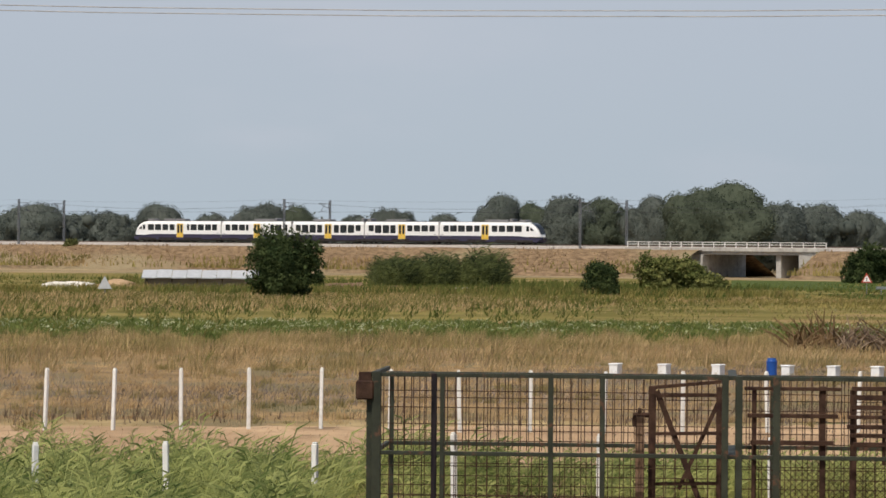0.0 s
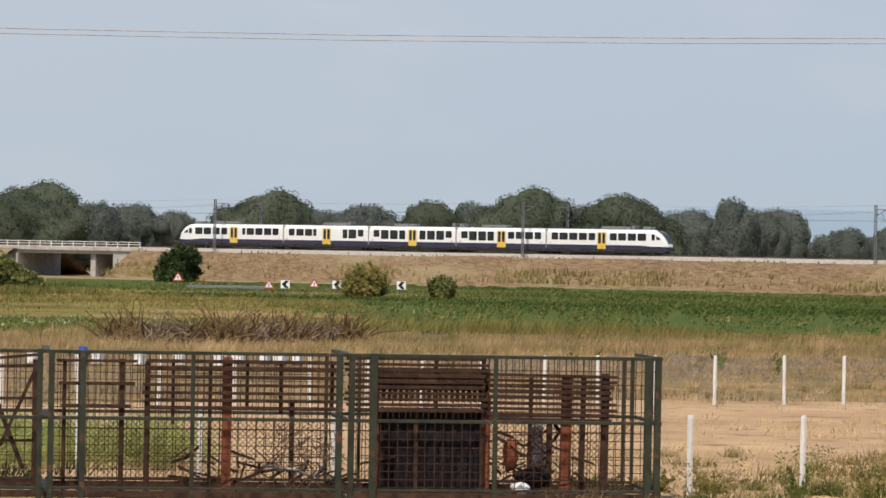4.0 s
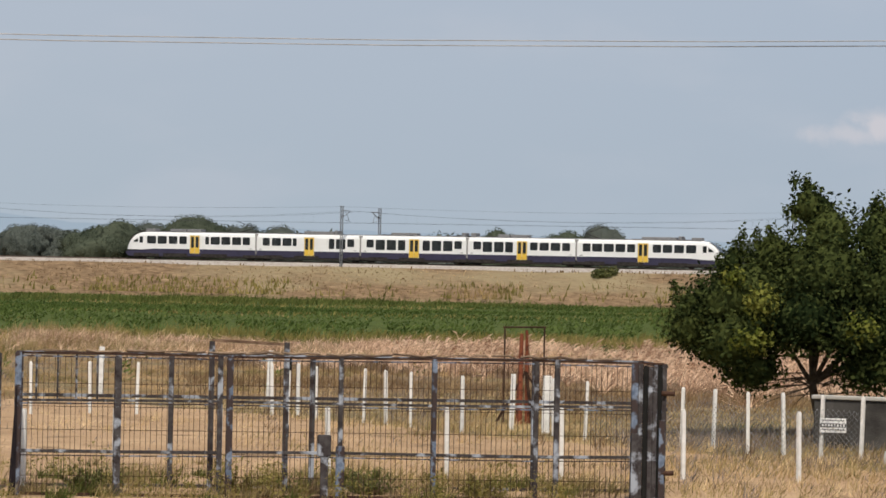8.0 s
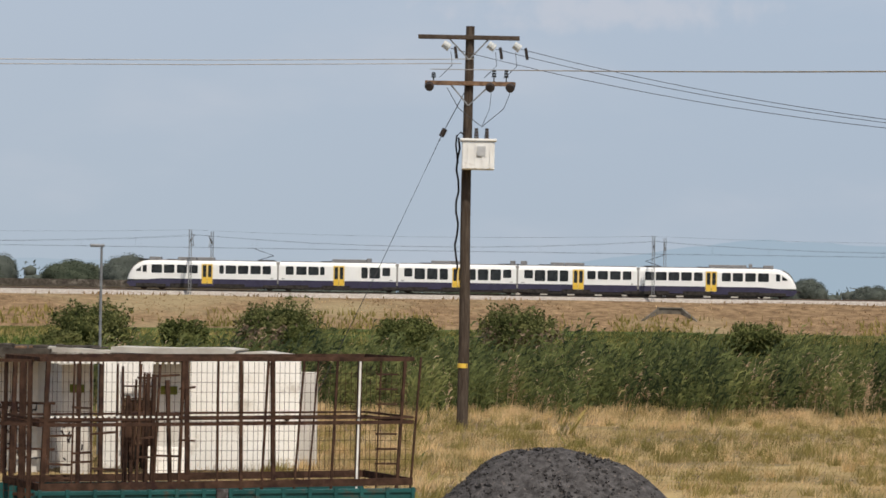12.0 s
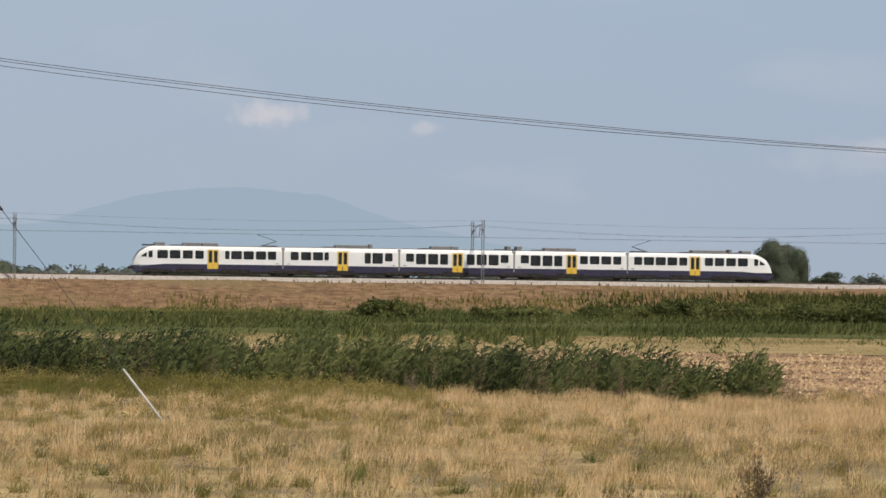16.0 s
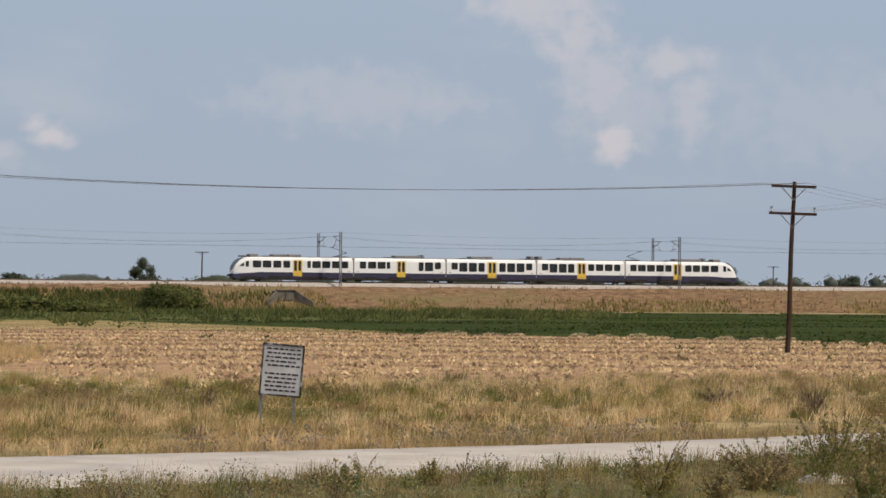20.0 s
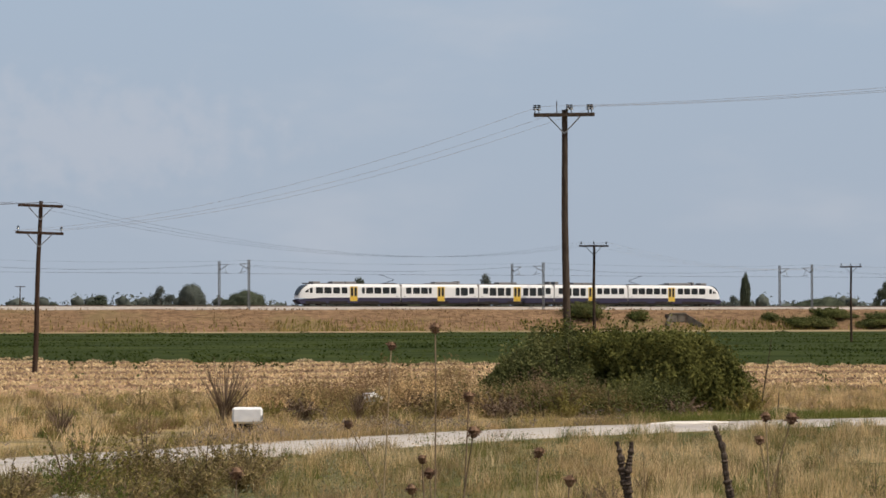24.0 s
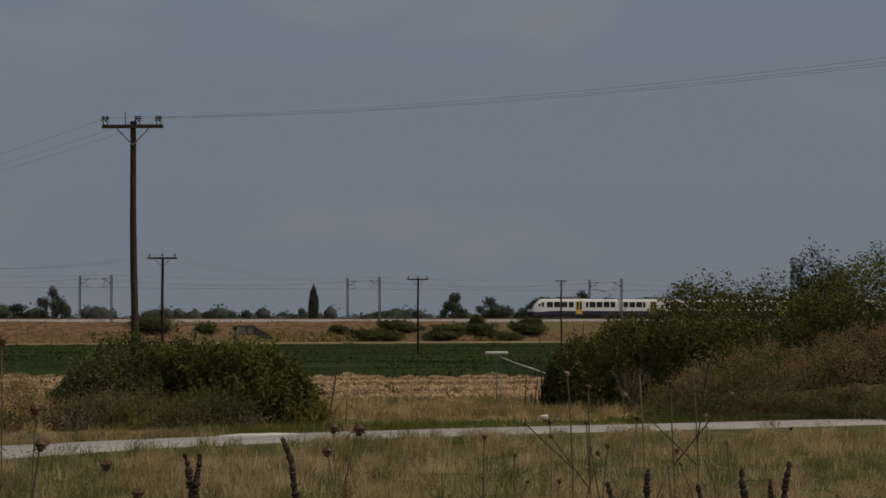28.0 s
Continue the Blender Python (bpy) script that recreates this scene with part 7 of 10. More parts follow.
def hedge_cloud(rng, seed, spine, n, size, shoots=0, rough=1.0, core=0.66):
    """Leaves over an uneven bank of growth along a spine of (x, y, height, depth)."""
    P = np.array(spine, dtype=float)
    L = np.concatenate([[0], np.cumsum(np.hypot(*np.diff(P[:, :2], axis=0).T))])

    def place(s, th, rho):
        x, y, h, dep = (np.interp(s, L, P[:, k]) for k in range(4))
        x1, y1 = np.interp(s + 0.3, L, P[:, 0]), np.interp(s + 0.3, L, P[:, 1])
        x0, y0 = np.interp(s - 0.3, L, P[:, 0]), np.interp(s - 0.3, L, P[:, 1])
        t = np.stack([x1 - x0, y1 - y0], 1)
        t /= np.linalg.norm(t, axis=1)[:, None] + 1e-9
        q = np.stack([s, np.cos(th) * dep * 0.5, np.sin(th) * h], 1)
        R = 1 + rough * (0.16 * wave3(q, 1.1, seed) + 0.11 * wave3(q, 2.9, seed + 1) + 0.06 * wave3(q, 7.0, seed + 2))
        a = np.sign(np.cos(th)) * np.abs(np.cos(th)) ** 0.75 * dep * 0.5 * R * rho
        z = np.abs(np.sin(th)) ** 0.75 * h * R * rho
        return np.stack([x - t[:, 1] * a, y + t[:, 0] * a, np.maximum(z, 0.02) + ground_z(x, y)], 1), np.stack([-t[:, 1] * np.cos(th), t[:, 0] * np.cos(th), np.sin(th)], 1)

    s, th = rng.uniform(0, L[-1], n), rng.uniform(0, math.pi, n)
    c, out = place(s, th, 1 - 0.36 * rng.random(n) ** 1.6 + 0.03 * rng.normal(size=n))
    v, f = leaf_tris(rng, c, out, size)
    V, F, o = [v], [f], len(v)
    if shoots:
        root, out = place(rng.uniform(0, L[-1], shoots), rng.uniform(0.6, 2.6, shoots), np.full(shoots, 0.95))
        way = out * 0.5 + rng.normal(size=(shoots, 3)) * 0.3 + np.array([0.1, 0, 0.9])
        way /= np.linalg.norm(way, axis=1)[:, None]
        u = np.linspace(0, 1, 14)[None, :] * (0.2 + 0.55 * rng.random(shoots) ** 2)[:, None]
        pts = (root[:, None, :] + way[:, None, :] * u[:, :, None]).reshape(-1, 3)
        pts = pts + rng.normal(size=pts.shape) * size * 0.8
        v, f = leaf_tris(rng, pts, rng.normal(size=pts.shape), size * 0.9)
        V.append(v), F.append(f + o)
        o += len(v)
    if core:
        ns, nt = max(8, int(L[-1] / 0.4)), 12
        S, T = np.meshgrid(np.linspace(0.15, L[-1] - 0.15, ns), np.linspace(0, math.pi, nt), indexing="ij")
        c, _ = place(S.ravel(), T.ravel(), np.full(S.size, core))
        q = np.array([(i * nt + j, i * nt + j + 1, (i + 1) * nt + j + 1, (i + 1) * nt + j) for i in range(ns - 1) for j in range(nt - 1)])
        V.append(c), F.append(np.concatenate([q[:, [0, 1, 2]], q[:, [0, 2, 3]]]) + o)
    return np.concatenate(V), np.concatenate(F)


def thicket(name, label, spine, n, size, mat, seed, shoots=0, rough=1.0, stems="bark", core=0.66):
    """A bank of growth along a spine, with the bare stems inside it."""
    rng = np.random.default_rng(seed)
    t = thing(name, label, "bush")
    v, f = hedge_cloud(rng, seed, spine, n, size, shoots, rough, core)
    ob = new("foliage", arrays_mesh("foliage", v, f, mat))
    ob.parent = t
    g = Geo()
    for x, y, h, dep in spine:
        for k in range(6):
            a = (x + rng.normal() * 0.25 * dep, y + rng.normal() * 0.25 * dep)
            z = float(ground_z(*a))
            g.tube((*a, z - 0.1), (a[0] + rng.normal() * 0.2, a[1] + rng.normal() * 0.2, z + h * rng.uniform(0.5, 0.9)), 0.03, 0.01, 4, False)
    tagged(part("stem", g, stems, t), kind="stuff")
    return t


def lobe_cores(rng, lobes, k=0.74):
    """A rough dark core inside each lobe."""
    bm = bmesh.new()
    bmesh.ops.create_icosphere(bm, subdivisions=1, radius=1.0)
    bm.verts.index_update()
    V0 = np.array([q.co[:] for q in bm.verts])
    F0 = np.array([[w.index for w in q.verts] for q in bm.faces])
    bm.free()
    V, F = [], []
    for i, (x, y, z, r, sq) in enumerate(lobes):
        q = V0 * (k * r * (1 + 0.13 * rng.normal(size=(len(V0), 1))))
        V.append(q * np.array([1, 1, sq]) + np.array([x, y, z]))
        F.append(F0 + i * len(V0))
    return np.concatenate(V), np.concatenate(F)


def crown_part(t, name, rng, lobes, n, size, mat, fill=0.75, label="", cheap=False, core=False):
    v, f = leaf_cloud(rng, lobes, n, size, fill, cheap=cheap, spread=0.06 if cheap else 0.24)
    if cheap or core:
        v2, f2 = lobe_cores(rng, lobes)
        v, f = np.concatenate([v, v2]), np.concatenate([f, f2 + len(v)])
    ob = new(name, arrays_mesh(name, v, f, mat))
    ob.parent = t
    if label:
        tagged(ob, label)
    return ob


def limbs_part(t, trunk_h, r, lobes, mat="bark", lean=(0, 0)):
    g = Geo()
    top = Vector((lean[0], lean[1], trunk_h))
    g.tube((0, 0, -0.15), tuple(top * 0.5), r * 1.15, r * 0.9, 8)
    g.tube(tuple(top * 0.5), tuple(top), r * 0.9, r * 0.72, 8)
    part("trunk", g, mat, t)
    g = Geo()
    for x, y, z, rr, sq in lobes:
        e = Vector((x, y, z))
        mid = top.lerp(e, 0.55) + Vector((0, 0, -0.08 * e.length))
        g.tube(top, mid, r * 0.5, r * 0.3, 6, False)
        g.tube(mid, e, r * 0.3, r * 0.1, 5, False)
    part("limb_work", g, mat, t)


def round_lobes(rng, w, h, base, k=11):
    """Lobes spread over a broad dome, w wide and h tall over the bare trunk base."""
    out = []
    R, Z = w / 2, (h - base)
    for i in range(k):
        a = 2.399963 * i + rng.uniform(-0.3, 0.3)
        u = math.sqrt((i + 0.5) / k)
        r = rng.uniform(0.26, 0.36) * R
        q = u * (R - r)
        z = base + r * 0.7 + (Z - 1.7 * r) * math.sqrt(max(0.0, 1 - (q / R) ** 2)) * rng.uniform(0.82, 1.08)
        out.append((q * math.cos(a), q * math.sin(a), z, r, min(1.0, Z / w + 0.25)))
        if u > 0.55:
            out.append((q * math.cos(a), q * math.sin(a), base + (z - base) * 0.5, r, 1.0))
    out.append((0, 0, base + 0.5 * Z, 0.42 * R, min(1.0, Z / w + 0.2)))
    return out


FAR_WIDTH = (13, 11, 15, 9, 12, 4.2, 10, 9, 11)


def far_tree_kinds():
    """A few trees at unit size 10 m, to be copied along the horizon."""
    kinds = []
    for i in range(9):
        rng = np.random.default_rng(40 + i)
        w = FAR_WIDTH[i]
        t = thing("tree", "distant broad dark green tree behind the line, haze paled into its leaves", "tree", group="trees behind the line")
        if i == 5:
            lob = [(rng.normal() * 0.5, rng.normal() * 0.5, 2.0 + 0.95 * k, 1.45 - 0.07 * k, 1.1) for k in range(8)]
            tagged(t, "slender dark cypress-like poplar behind the line")
        elif i > 6:
            lob = []
            for k in range(15):
                z = rng.uniform(1.0, 8.6)
                reach = 0.42 * w * (1 - (max(0.0, z - 4.0) / 5.4) ** 2)
                a, q = rng.uniform(0, 6.283), math.sqrt(rng.random())
                lob.append((reach * q * math.cos(a), reach * q * math.sin(a), z, rng.uniform(0.8, 1.6), 0.85))
            tagged(t, "distant thin-crowned green tree behind the line")
        else:
            lob = round_lobes(rng, w, 10, 0.6 if i != 6 else 3.2, 20)
        limbs_part(t, 3.0, 0.26, lob)
        if i == 5:
            v, f = crown_cloud(rng, 40 + i, w, w, 1.0, 9.6, 6000, 0.16, 1.0, 0, 1.0, 0.015, 0.93, True)
        elif i > 6:
            v, f = leaf_cloud(rng, lob, 5200, 0.26, 0.25, cheap=True, spread=0.2)
        else:
            v, f = crown_cloud(rng, 40 + i, w, w, 0.3 if i != 6 else 2.6, 9.4, 15000, 0.14, 1.25, 0, 0.9, 0.012, 0.93, True)
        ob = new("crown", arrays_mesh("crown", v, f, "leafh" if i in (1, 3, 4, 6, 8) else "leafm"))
        ob.parent = t
        kinds.append(t)
    return kinds


# azimuth, height over the horizon, breadth (degrees), distance, standpoint, kind
FAR_TREES = (
    (-72.6, .58, .9, 690, 1, 0), (-71.6, .5, .8, 700, 1, 1), (-70.58, .56, .92, 690, 1, 4), (-69.8, .46, .7, 720, 1, 3), (-69.17, .49, .61, 700, 1, 3), (-68.31, .58, .61, 700, 1, 4), (-67.45, .53, .6, 700, 1, 1), (-66.53, .67, .65, 690, 1, 3), (-65.92, .65, .65, 690, 1, 0), (-64.84, .5, .41, 720, 1, 6),
    (-64.08, .59, .61, 700, 1, 3), (-63.26, .56, .61, 700, 1, 1), (-62.14, .78, .72, 690, 1, 4), (-61.5, .7, .8, 700, 1, 2), (-61.01, .84, .82, 690, 1, 3), (-60.4, .84, .9, 690, 1, 0), (-59.48, .93, .72, 680, 1, 1), (-58.21, 1.09, 1.35, 660, 1, 2), (-57.3, .75, .8, 690, 1, 3), (-56.49, .67, .72, 700, 1, 4), (-55.63, .68, .61, 700, 1, 1),
    (-54.1, 1.0, 1.35, 640, 2, 2), (-53.1, .62, .9, 700, 2, 4), (-52.3, .86, 1.0, 660, 2, 1), (-51.2, .9, 1.0, 650, 2, 0), (-50.3, .85, 0.9, 660, 2, 3), (-49.4, 1.12, 1.35, 640, 2, 2), (-48.5, .9, .9, 660, 2, 1), (-47.5, 1.08, 1.35, 640, 2, 0), (-46.5, .72, .8, 680, 2, 4), (-45.67, 1.0, .65, 650, 2, 3), (-45.1, .85, .6, 670, 2, 1), (-44.7, .76, .72, 680, 2, 4), (-43.6, .5, .7, 720, 2, 3),
    (-42.7, .67, .72, 660, 2, 1), (-41.8, .48, .8, 720, 2, 4), (-41.2, .5, .8, 720, 2, 3), (-40.3, .62, 1.13, 700, 2, 2), (-39.5, .55, .7, 720, 2, 4), (-38.7, .77, 1.13, 690, 2, 0), (-38.0, .6, .8, 720, 2, 3), (-37.2, .53, .72, 720, 2, 4), (-36.55, .55, .61, 720, 2, 1), (-35.6, .4, .7, 740, 2, 6), (-34.4, .42, .7, 740, 2, 6), (-33.1, .63, .8, 720, 2, 2), (-32.1, .66, .82, 710, 2, 0), (-31.35, .69, .65, 710, 2, 4), (-30.2, .42, .7, 740, 2, 1), (-28.6, .46, .9, 740, 2, 4), (-27.2, .42, .8, 740, 2, 3),
    (-25.6, .42, .8, 750, 2, 6), (-23.7, .69, 1.25, 710, 2, 2), (-22.9, .55, .7, 730, 3, 4), (-21.4, .52, 1.13, 730, 3, 0), (-20.58, .55, .75, 720, 3, 4), (-19.3, .28, .6, 800, 3, 6), (-17.4, .26, .5, 820, 3, 1), (-14.3, .3, .8, 800, 3, 2), (-9.06, .41, .61, 760, 3, 4), (-8.3, .41, .6, 770, 3, 1), (-7.2, .25, .61, 800, 3, 3), (-5.9, .3, .9, 800, 3, 2),
    (-4.5, .2, 1.0, 820, 3, 4), (-3.2, .22, 1.0, 820, 3, 2), (0.6, .42, 1.02, 780, 3, 0), (1.6, .25, .8, 820, 3, 4), (7.0, .44, .82, 760, 3, 2), (7.9, .3, .8, 800, 3, 4),
    (3.5, .5, .5, 820, 4, 3), (4.3, .47, .6, 820, 4, 4), (2.5, .3, .8, 880, 4, 2), (10.9, .81, .68, 780, 4, 2), (10.15, .5, .62, 790, 4, 4), (11.8, .3, .7, 900, 4, 1), (12.6, .26, .8, 900, 4, 3), (13.5, .28, .7, 910, 4, 0), (14.6, .22, .8, 920, 4, 4), (17.2, .24, .8, 920, 4, 2), (23.4, .2, .8, 920, 4, 4), (15.8, .58, .43, 780, 4, 6), (19.0, .22, .5, 880, 4, 4), (20.4, .38, .2, 880, 4, 5), (22.0, .22, .6, 900, 4, 2), (26.39, .48, .41, 860, 4, 6), (25.5, .3, .6, 900, 4, 4), (27.6, .3, .4, 900, 4, 1),
    (29.7, .56, .46, 840, 4, 6), (30.23, .48, .41, 850, 4, 4), (31.2, .4, .61, 850, 4, 2), (28.6, .34, .5, 880, 4, 0), (32.97, .62, .31, 840, 4, 3), (33.3, .66, .34, 840, 4, 3), (34.2, .46, .9, 850, 4, 2), (34.9, .4, .6, 860, 4, 0), (35.55, .8, .5, 820, 4, 1), (36.4, .3, .4, 860, 4, 4), (38.6, .3, .6, 900, 4, 2), (40.25, .73, .18, 820, 4, 5), (40.0, .36, .4, 880, 4, 3), (42.78, .6, .41, 840, 4, 6),
    (43.46, .58, .66, 840, 4, 0), (45.13, .62, .4, 820, 4, 0), (46.3, .36, .5, 850, 4, 4), (47.6, .6, .9, 850, 4, 0), (37.5, .25, .7, 900, 4, 4), (41.6, .28, .7, 900, 4, 2), (44.3, .36, .6, 880, 4, 4),
)


def build_far_trees():
    kinds = far_tree_kinds()
    used = set()
    eyes = {1: (E1, 4.4), 2: (E2, 4.4), 3: (E3, 4.4), 4: (E4, 3.0)}
    for i, (a, e, w, d, ey, k) in enumerate(FAR_TREES):
        if ey == 4 and k in (0, 1, 3, 6):
            k = 7 + i % 2
        (ex, ey_), h = eyes[ey]
        x, y = ex + d * math.sin(radians(a)), ey_ + d * math.cos(radians(a))
        zb = float(ground_z(x, y))
        e = e + (0.06 if a < -35 else 0.03)
        height = h + d * math.tan(radians(e)) - zb
        width = d * radians(w) * (1.5 if ey < 3 else 1.3 if ey < 4 else 1.2 if k == 5 else 1.4)
        m = pose(x, y, zb, 0, 0, (i * 67) % 360)
        if k not in used:
            used.add(k)
            ob = kinds[k]
            ob.matrix_basis = m
        else:
            ob = copy_thing(kinds[k], m)
        kw = FAR_WIDTH[k]
        ob.scale = (width / kw, width / kw, height / 9.8)


build_far_trees()


def build_tree_belt():
    """The closed belt of woods between and behind the single trees, haze in its colour."""
    rng = np.random.default_rng(78)
    lob = []
    for a0, a1, e, d, eye, step in ((-76, -42, 0.46, 760, E2, 0.3), (-76, -50, 0.5, 720, E2, 0.42), (-42, -28, 0.5, 770, E2, 0.3), (-34.6, -28.4, 0.62, 745, E2, 0.26), (-28, -20, 0.4, 790, E2, 0.34), (-20, 10, 0.12, 830, E3, 0.4), (2, 50, 0.17, 940, E4, 0.36), (24, 50, 0.26, 900, E4, 0.4)):
        for k in range(int((a1 - a0) / step)):
            a = a0 + step * (k + rng.uniform(-0.4, 0.4))
            q = d + rng.uniform(-25, 25)
            top = 4.0 + q * math.tan(radians(e * rng.uniform(0.7, 1.12)))
            r = rng.uniform(2.4, 4.2)
            for z in np.arange(1.0, top - r * 0.5, 2.6):
                lob.append((eye[0] + q * math.sin(radians(a)) + rng.normal() * 1.5, eye[1] + q * math.cos(radians(a)) + rng.normal() * 3, z, r, 0.9))
    v, f = leaf_cloud(rng, lob, 50000, 0.58, 0.8, cheap=True, spread=0.08)
    v2, f2 = lobe_cores(rng, lob)
    v, f = np.concatenate([v, v2]), np.concatenate([f, f2 + len(v)])
    tagged(new("tree_belt", arrays_mesh("tree_belt", v, f, "leafh")), "closed belt of woods behind the line, haze paled into its leaf colour", "woods", kind="stuff")


build_tree_belt()


def build_shrub(x, y, w, h, n, size, mat, label, seed, name="bush", depth=None, dry=None):
    """A dense bush that reaches the ground."""
    rng = np.random.default_rng(seed)
    t = thing(name, label, "bush", pose(x, y, float(ground_z(x, y)), 0, 0, rng.uniform(0, 40)))
    v, f = crown_cloud(rng, seed, w, depth or w, 0.0, h * 0.92, n, size, 1.5, shoots=max(24, n // 70))
    ob = new("foliage", arrays_mesh("foliage", v, f, mat))
    ob.parent = t
    g = Geo()
    for i in range(7):
        a, q = rng.uniform(0, 6.283), rng.uniform(0.0, 0.12) * w
        e = (0.3 * w * math.cos(a), 0.3 * w * math.sin(a), h * rng.uniform(0.5, 0.75))
        g.tube((q * math.cos(a), q * math.sin(a), -0.1), e, 0.03 * math.sqrt(w), 0.01 * math.sqrt(w), 5, False)
    part("limb_work", g, "bark", t)
    if dry:
        v, f = crown_cloud(rng, seed + 7, w * 1.1, (depth or w) * 1.1, 0.0, h * 0.62, n // 5, size * 1.2, 1.3)
        ob = new("dry_spray", arrays_mesh("dry_spray", v, f, dry))
        ob.parent = t
        tagged(ob, kind="stuff")
    return t


def off_road(x, y, gap=2.5):
    keep = np.ones(len(x), dtype=bool)
    for i in range(0, len(RX), 2):
        keep &= np.hypot(x - RX[i], y - RY[i]) > RW[i] + gap - 2.2
    return keep


def weed_plant(x, y, w, h, mat, label, seed, stems=16, leaf=0.03):
    """A straggling weed: stems fanning from one root, small leaves along them."""
    rng = np.random.default_rng(seed)
    t = thing("weed", label, "weed", pose(x, y, float(ground_z(x, y)) - 0.02), group="straggling weeds")
    g, lob = Geo(), []
    for k in range(stems):
        a, q = rng.uniform(0, 6.283), math.sqrt(rng.random()) * w / 2
        H = h * rng.uniform(0.5, 1.0) * (1 - 0.45 * q / (w / 2))
        P = [(0.25 * q * math.cos(a) * u + 0.75 * q * math.cos(a) * u * u, 0.25 * q * math.sin(a) * u + 0.75 * q * math.sin(a) * u * u, H * u) for u in (0, 0.35, 0.7, 1.0)]
        g.sweep_tube(P, [0.008, 0.006, 0.005, 0.003], 4)
        for u in np.arange(0.15, 1.02, 0.12):
            p = Vector(P[0]).lerp(Vector(P[3]), u)
            lob.append((p.x, p.y, H * u, 0.03 + 0.05 * h * (1.1 - u), 1.0))
    tagged(part("stem", g, "twig", t), kind="stuff")
    v, f = leaf_cloud(rng, lob, len(lob) * 9, leaf, 0.2, 0.8, cheap=True, spread=0.3)
    ob = new("leaf", arrays_mesh("leaf", v, f, mat))
    ob.parent = t
    tagged(ob, kind="stuff")


def build_bushes():
    B = build_shrub
    B(-248.4, 113.8, 4.9, 5.4, 9000, 0.16, "leafd", "dark dense round tree standing alone in the meadow", 1)
    B(-248.0, 113.4, 3.2, 3.2, 3500, 0.16, "leafd", "dark undergrowth at the foot of a round tree", 2)
    B(-274.5, 158.9, 3.6, 3.7, 6000, 0.15, "leafd", "dark green egg-shaped shrub in the meadow", 5)
    B(-283.6, 171.7, 6.0, 4.3, 9000, 0.18, "bushg", "bright green spreading shrub", 6)
    B(-281.0, 174.5, 4.2, 2.6, 5000, 0.18, "bushg", "low bright green shrub", 7)
    B(-398.0, 274.0, 6.8, 6.2, 8000, 0.22, "leafd", "dark tree beside the bridge abutment", 8)
    B(-350.0, 163.0, 1.6, 1.7, 900, 0.2, "leafd", "small dark bush on the bank", 9)
    B(-266.5, 208.0, 4.6, 3.4, 3500, 0.18, "olive", "olive green bush beside the road signs", 10)
    B(-261.0, 214.0, 2.8, 2.4, 2500, 0.18, "bushg", "small green bush beside the road signs", 11)
    for i, (x, y, w, h) in enumerate(((-83.5, 215.5, 6.0, 3.7), (-72.0, 203.0, 3.0, 2.4), (-74.0, 229.0, 6.2, 3.9), (-61.6, 222.0, 4.6, 2.9), (-56.0, 233.0, 6.0, 3.9), (-65.0, 208.0, 2.2, 1.9), (-81.5, 205.0, 2.4, 1.6), (-38.8, 238.5, 5.0, 2.4))):
        B(x, y, w, h, 4200, 0.14, "ditch" if i % 2 else "bushd", "dark olive wayside bush among green weeds", 20 + i, dry="twig" if i in (2, 4) else None)
    for i, (x, y, w, h) in enumerate(((59.0, 344.0, 8.0, 2.6), (80.0, 330.0, 12.0, 3.0), (118.0, 371.0, 8.5, 3.6), (66.0, 345.0, 10.0, 2.0), (73.0, 337.0, 11.0, 2.4), (51.0, 347.0, 10.0, 1.7), (89.0, 339.0, 10.0, 2.2), (24.0, 340.0, 6.5, 2.2), (99.0, 347.0, 9.0, 1.7), (38.0, 345.0, 9.0, 1.5))):
        B(x, y, w, h, 5200 if i < 3 else 3000, 0.2, "ditch", "low dull green bush in a ditch below the line", 40 + i)
    spots = [(354.5, -11.0, 8.0, 3.2), (366.0, -12.0, 4.0, 2.0), (-237.0, -9.0, 3.6, 1.7), (-634.0, -8.0, 2.4, 1.5), (-186.0, -12.0, 2.2, 2.0), (-207.0, -9.5, 1.6, 1.0)]
    rng = np.random.default_rng(64)
    spots += [(396 + 3.3 * k + rng.normal(), rng.uniform(-15.5, -9.5), rng.uniform(3.5, 8.0), rng.uniform(1.2, 2.6)) for k in range(15)]
    for i, (s, off, w, h) in enumerate(spots):
        x, y, _ = on_line(s, off)
        t = B(x, y, w, h, 3000 if w > 4 else 1200, 0.17, ("bushd", "ditch", "bushd")[i % 3], "low scrub growing on the railway bank", 60 + i)
        t.location.z = float(np.interp(off, (-16.5, -8), (0.15, RAIL - 0.9))) - 0.3
    # tangle of brambles by the road and the tall thicket beyond it, on arcs about the last standpoint
    def arc(rows, d0, d1):
        out = []
        for a, h, dep in rows:
            d = d0 + (d1 - d0) * (a - rows[0][0]) / (rows[-1][0] - rows[0][0])
            out.append((E4[0] + d * math.sin(radians(a)), E4[1] + d * math.cos(radians(a)), h, dep))
        return out
    thicket("bramble", "dense dark green bramble thicket beside the road", arc(((36.7, 1.9, 3.0), (37.2, 2.35, 4.2), (37.7, 2.5, 5.0), (38.3, 2.6, 5.0), (38.9, 2.3, 4.6), (39.5, 1.75, 3.8), (40.1, 1.0, 2.6), (40.4, 0.5, 1.4)), 96, 98), 36000, 0.065, "bramble", 80, 320, 1.3)
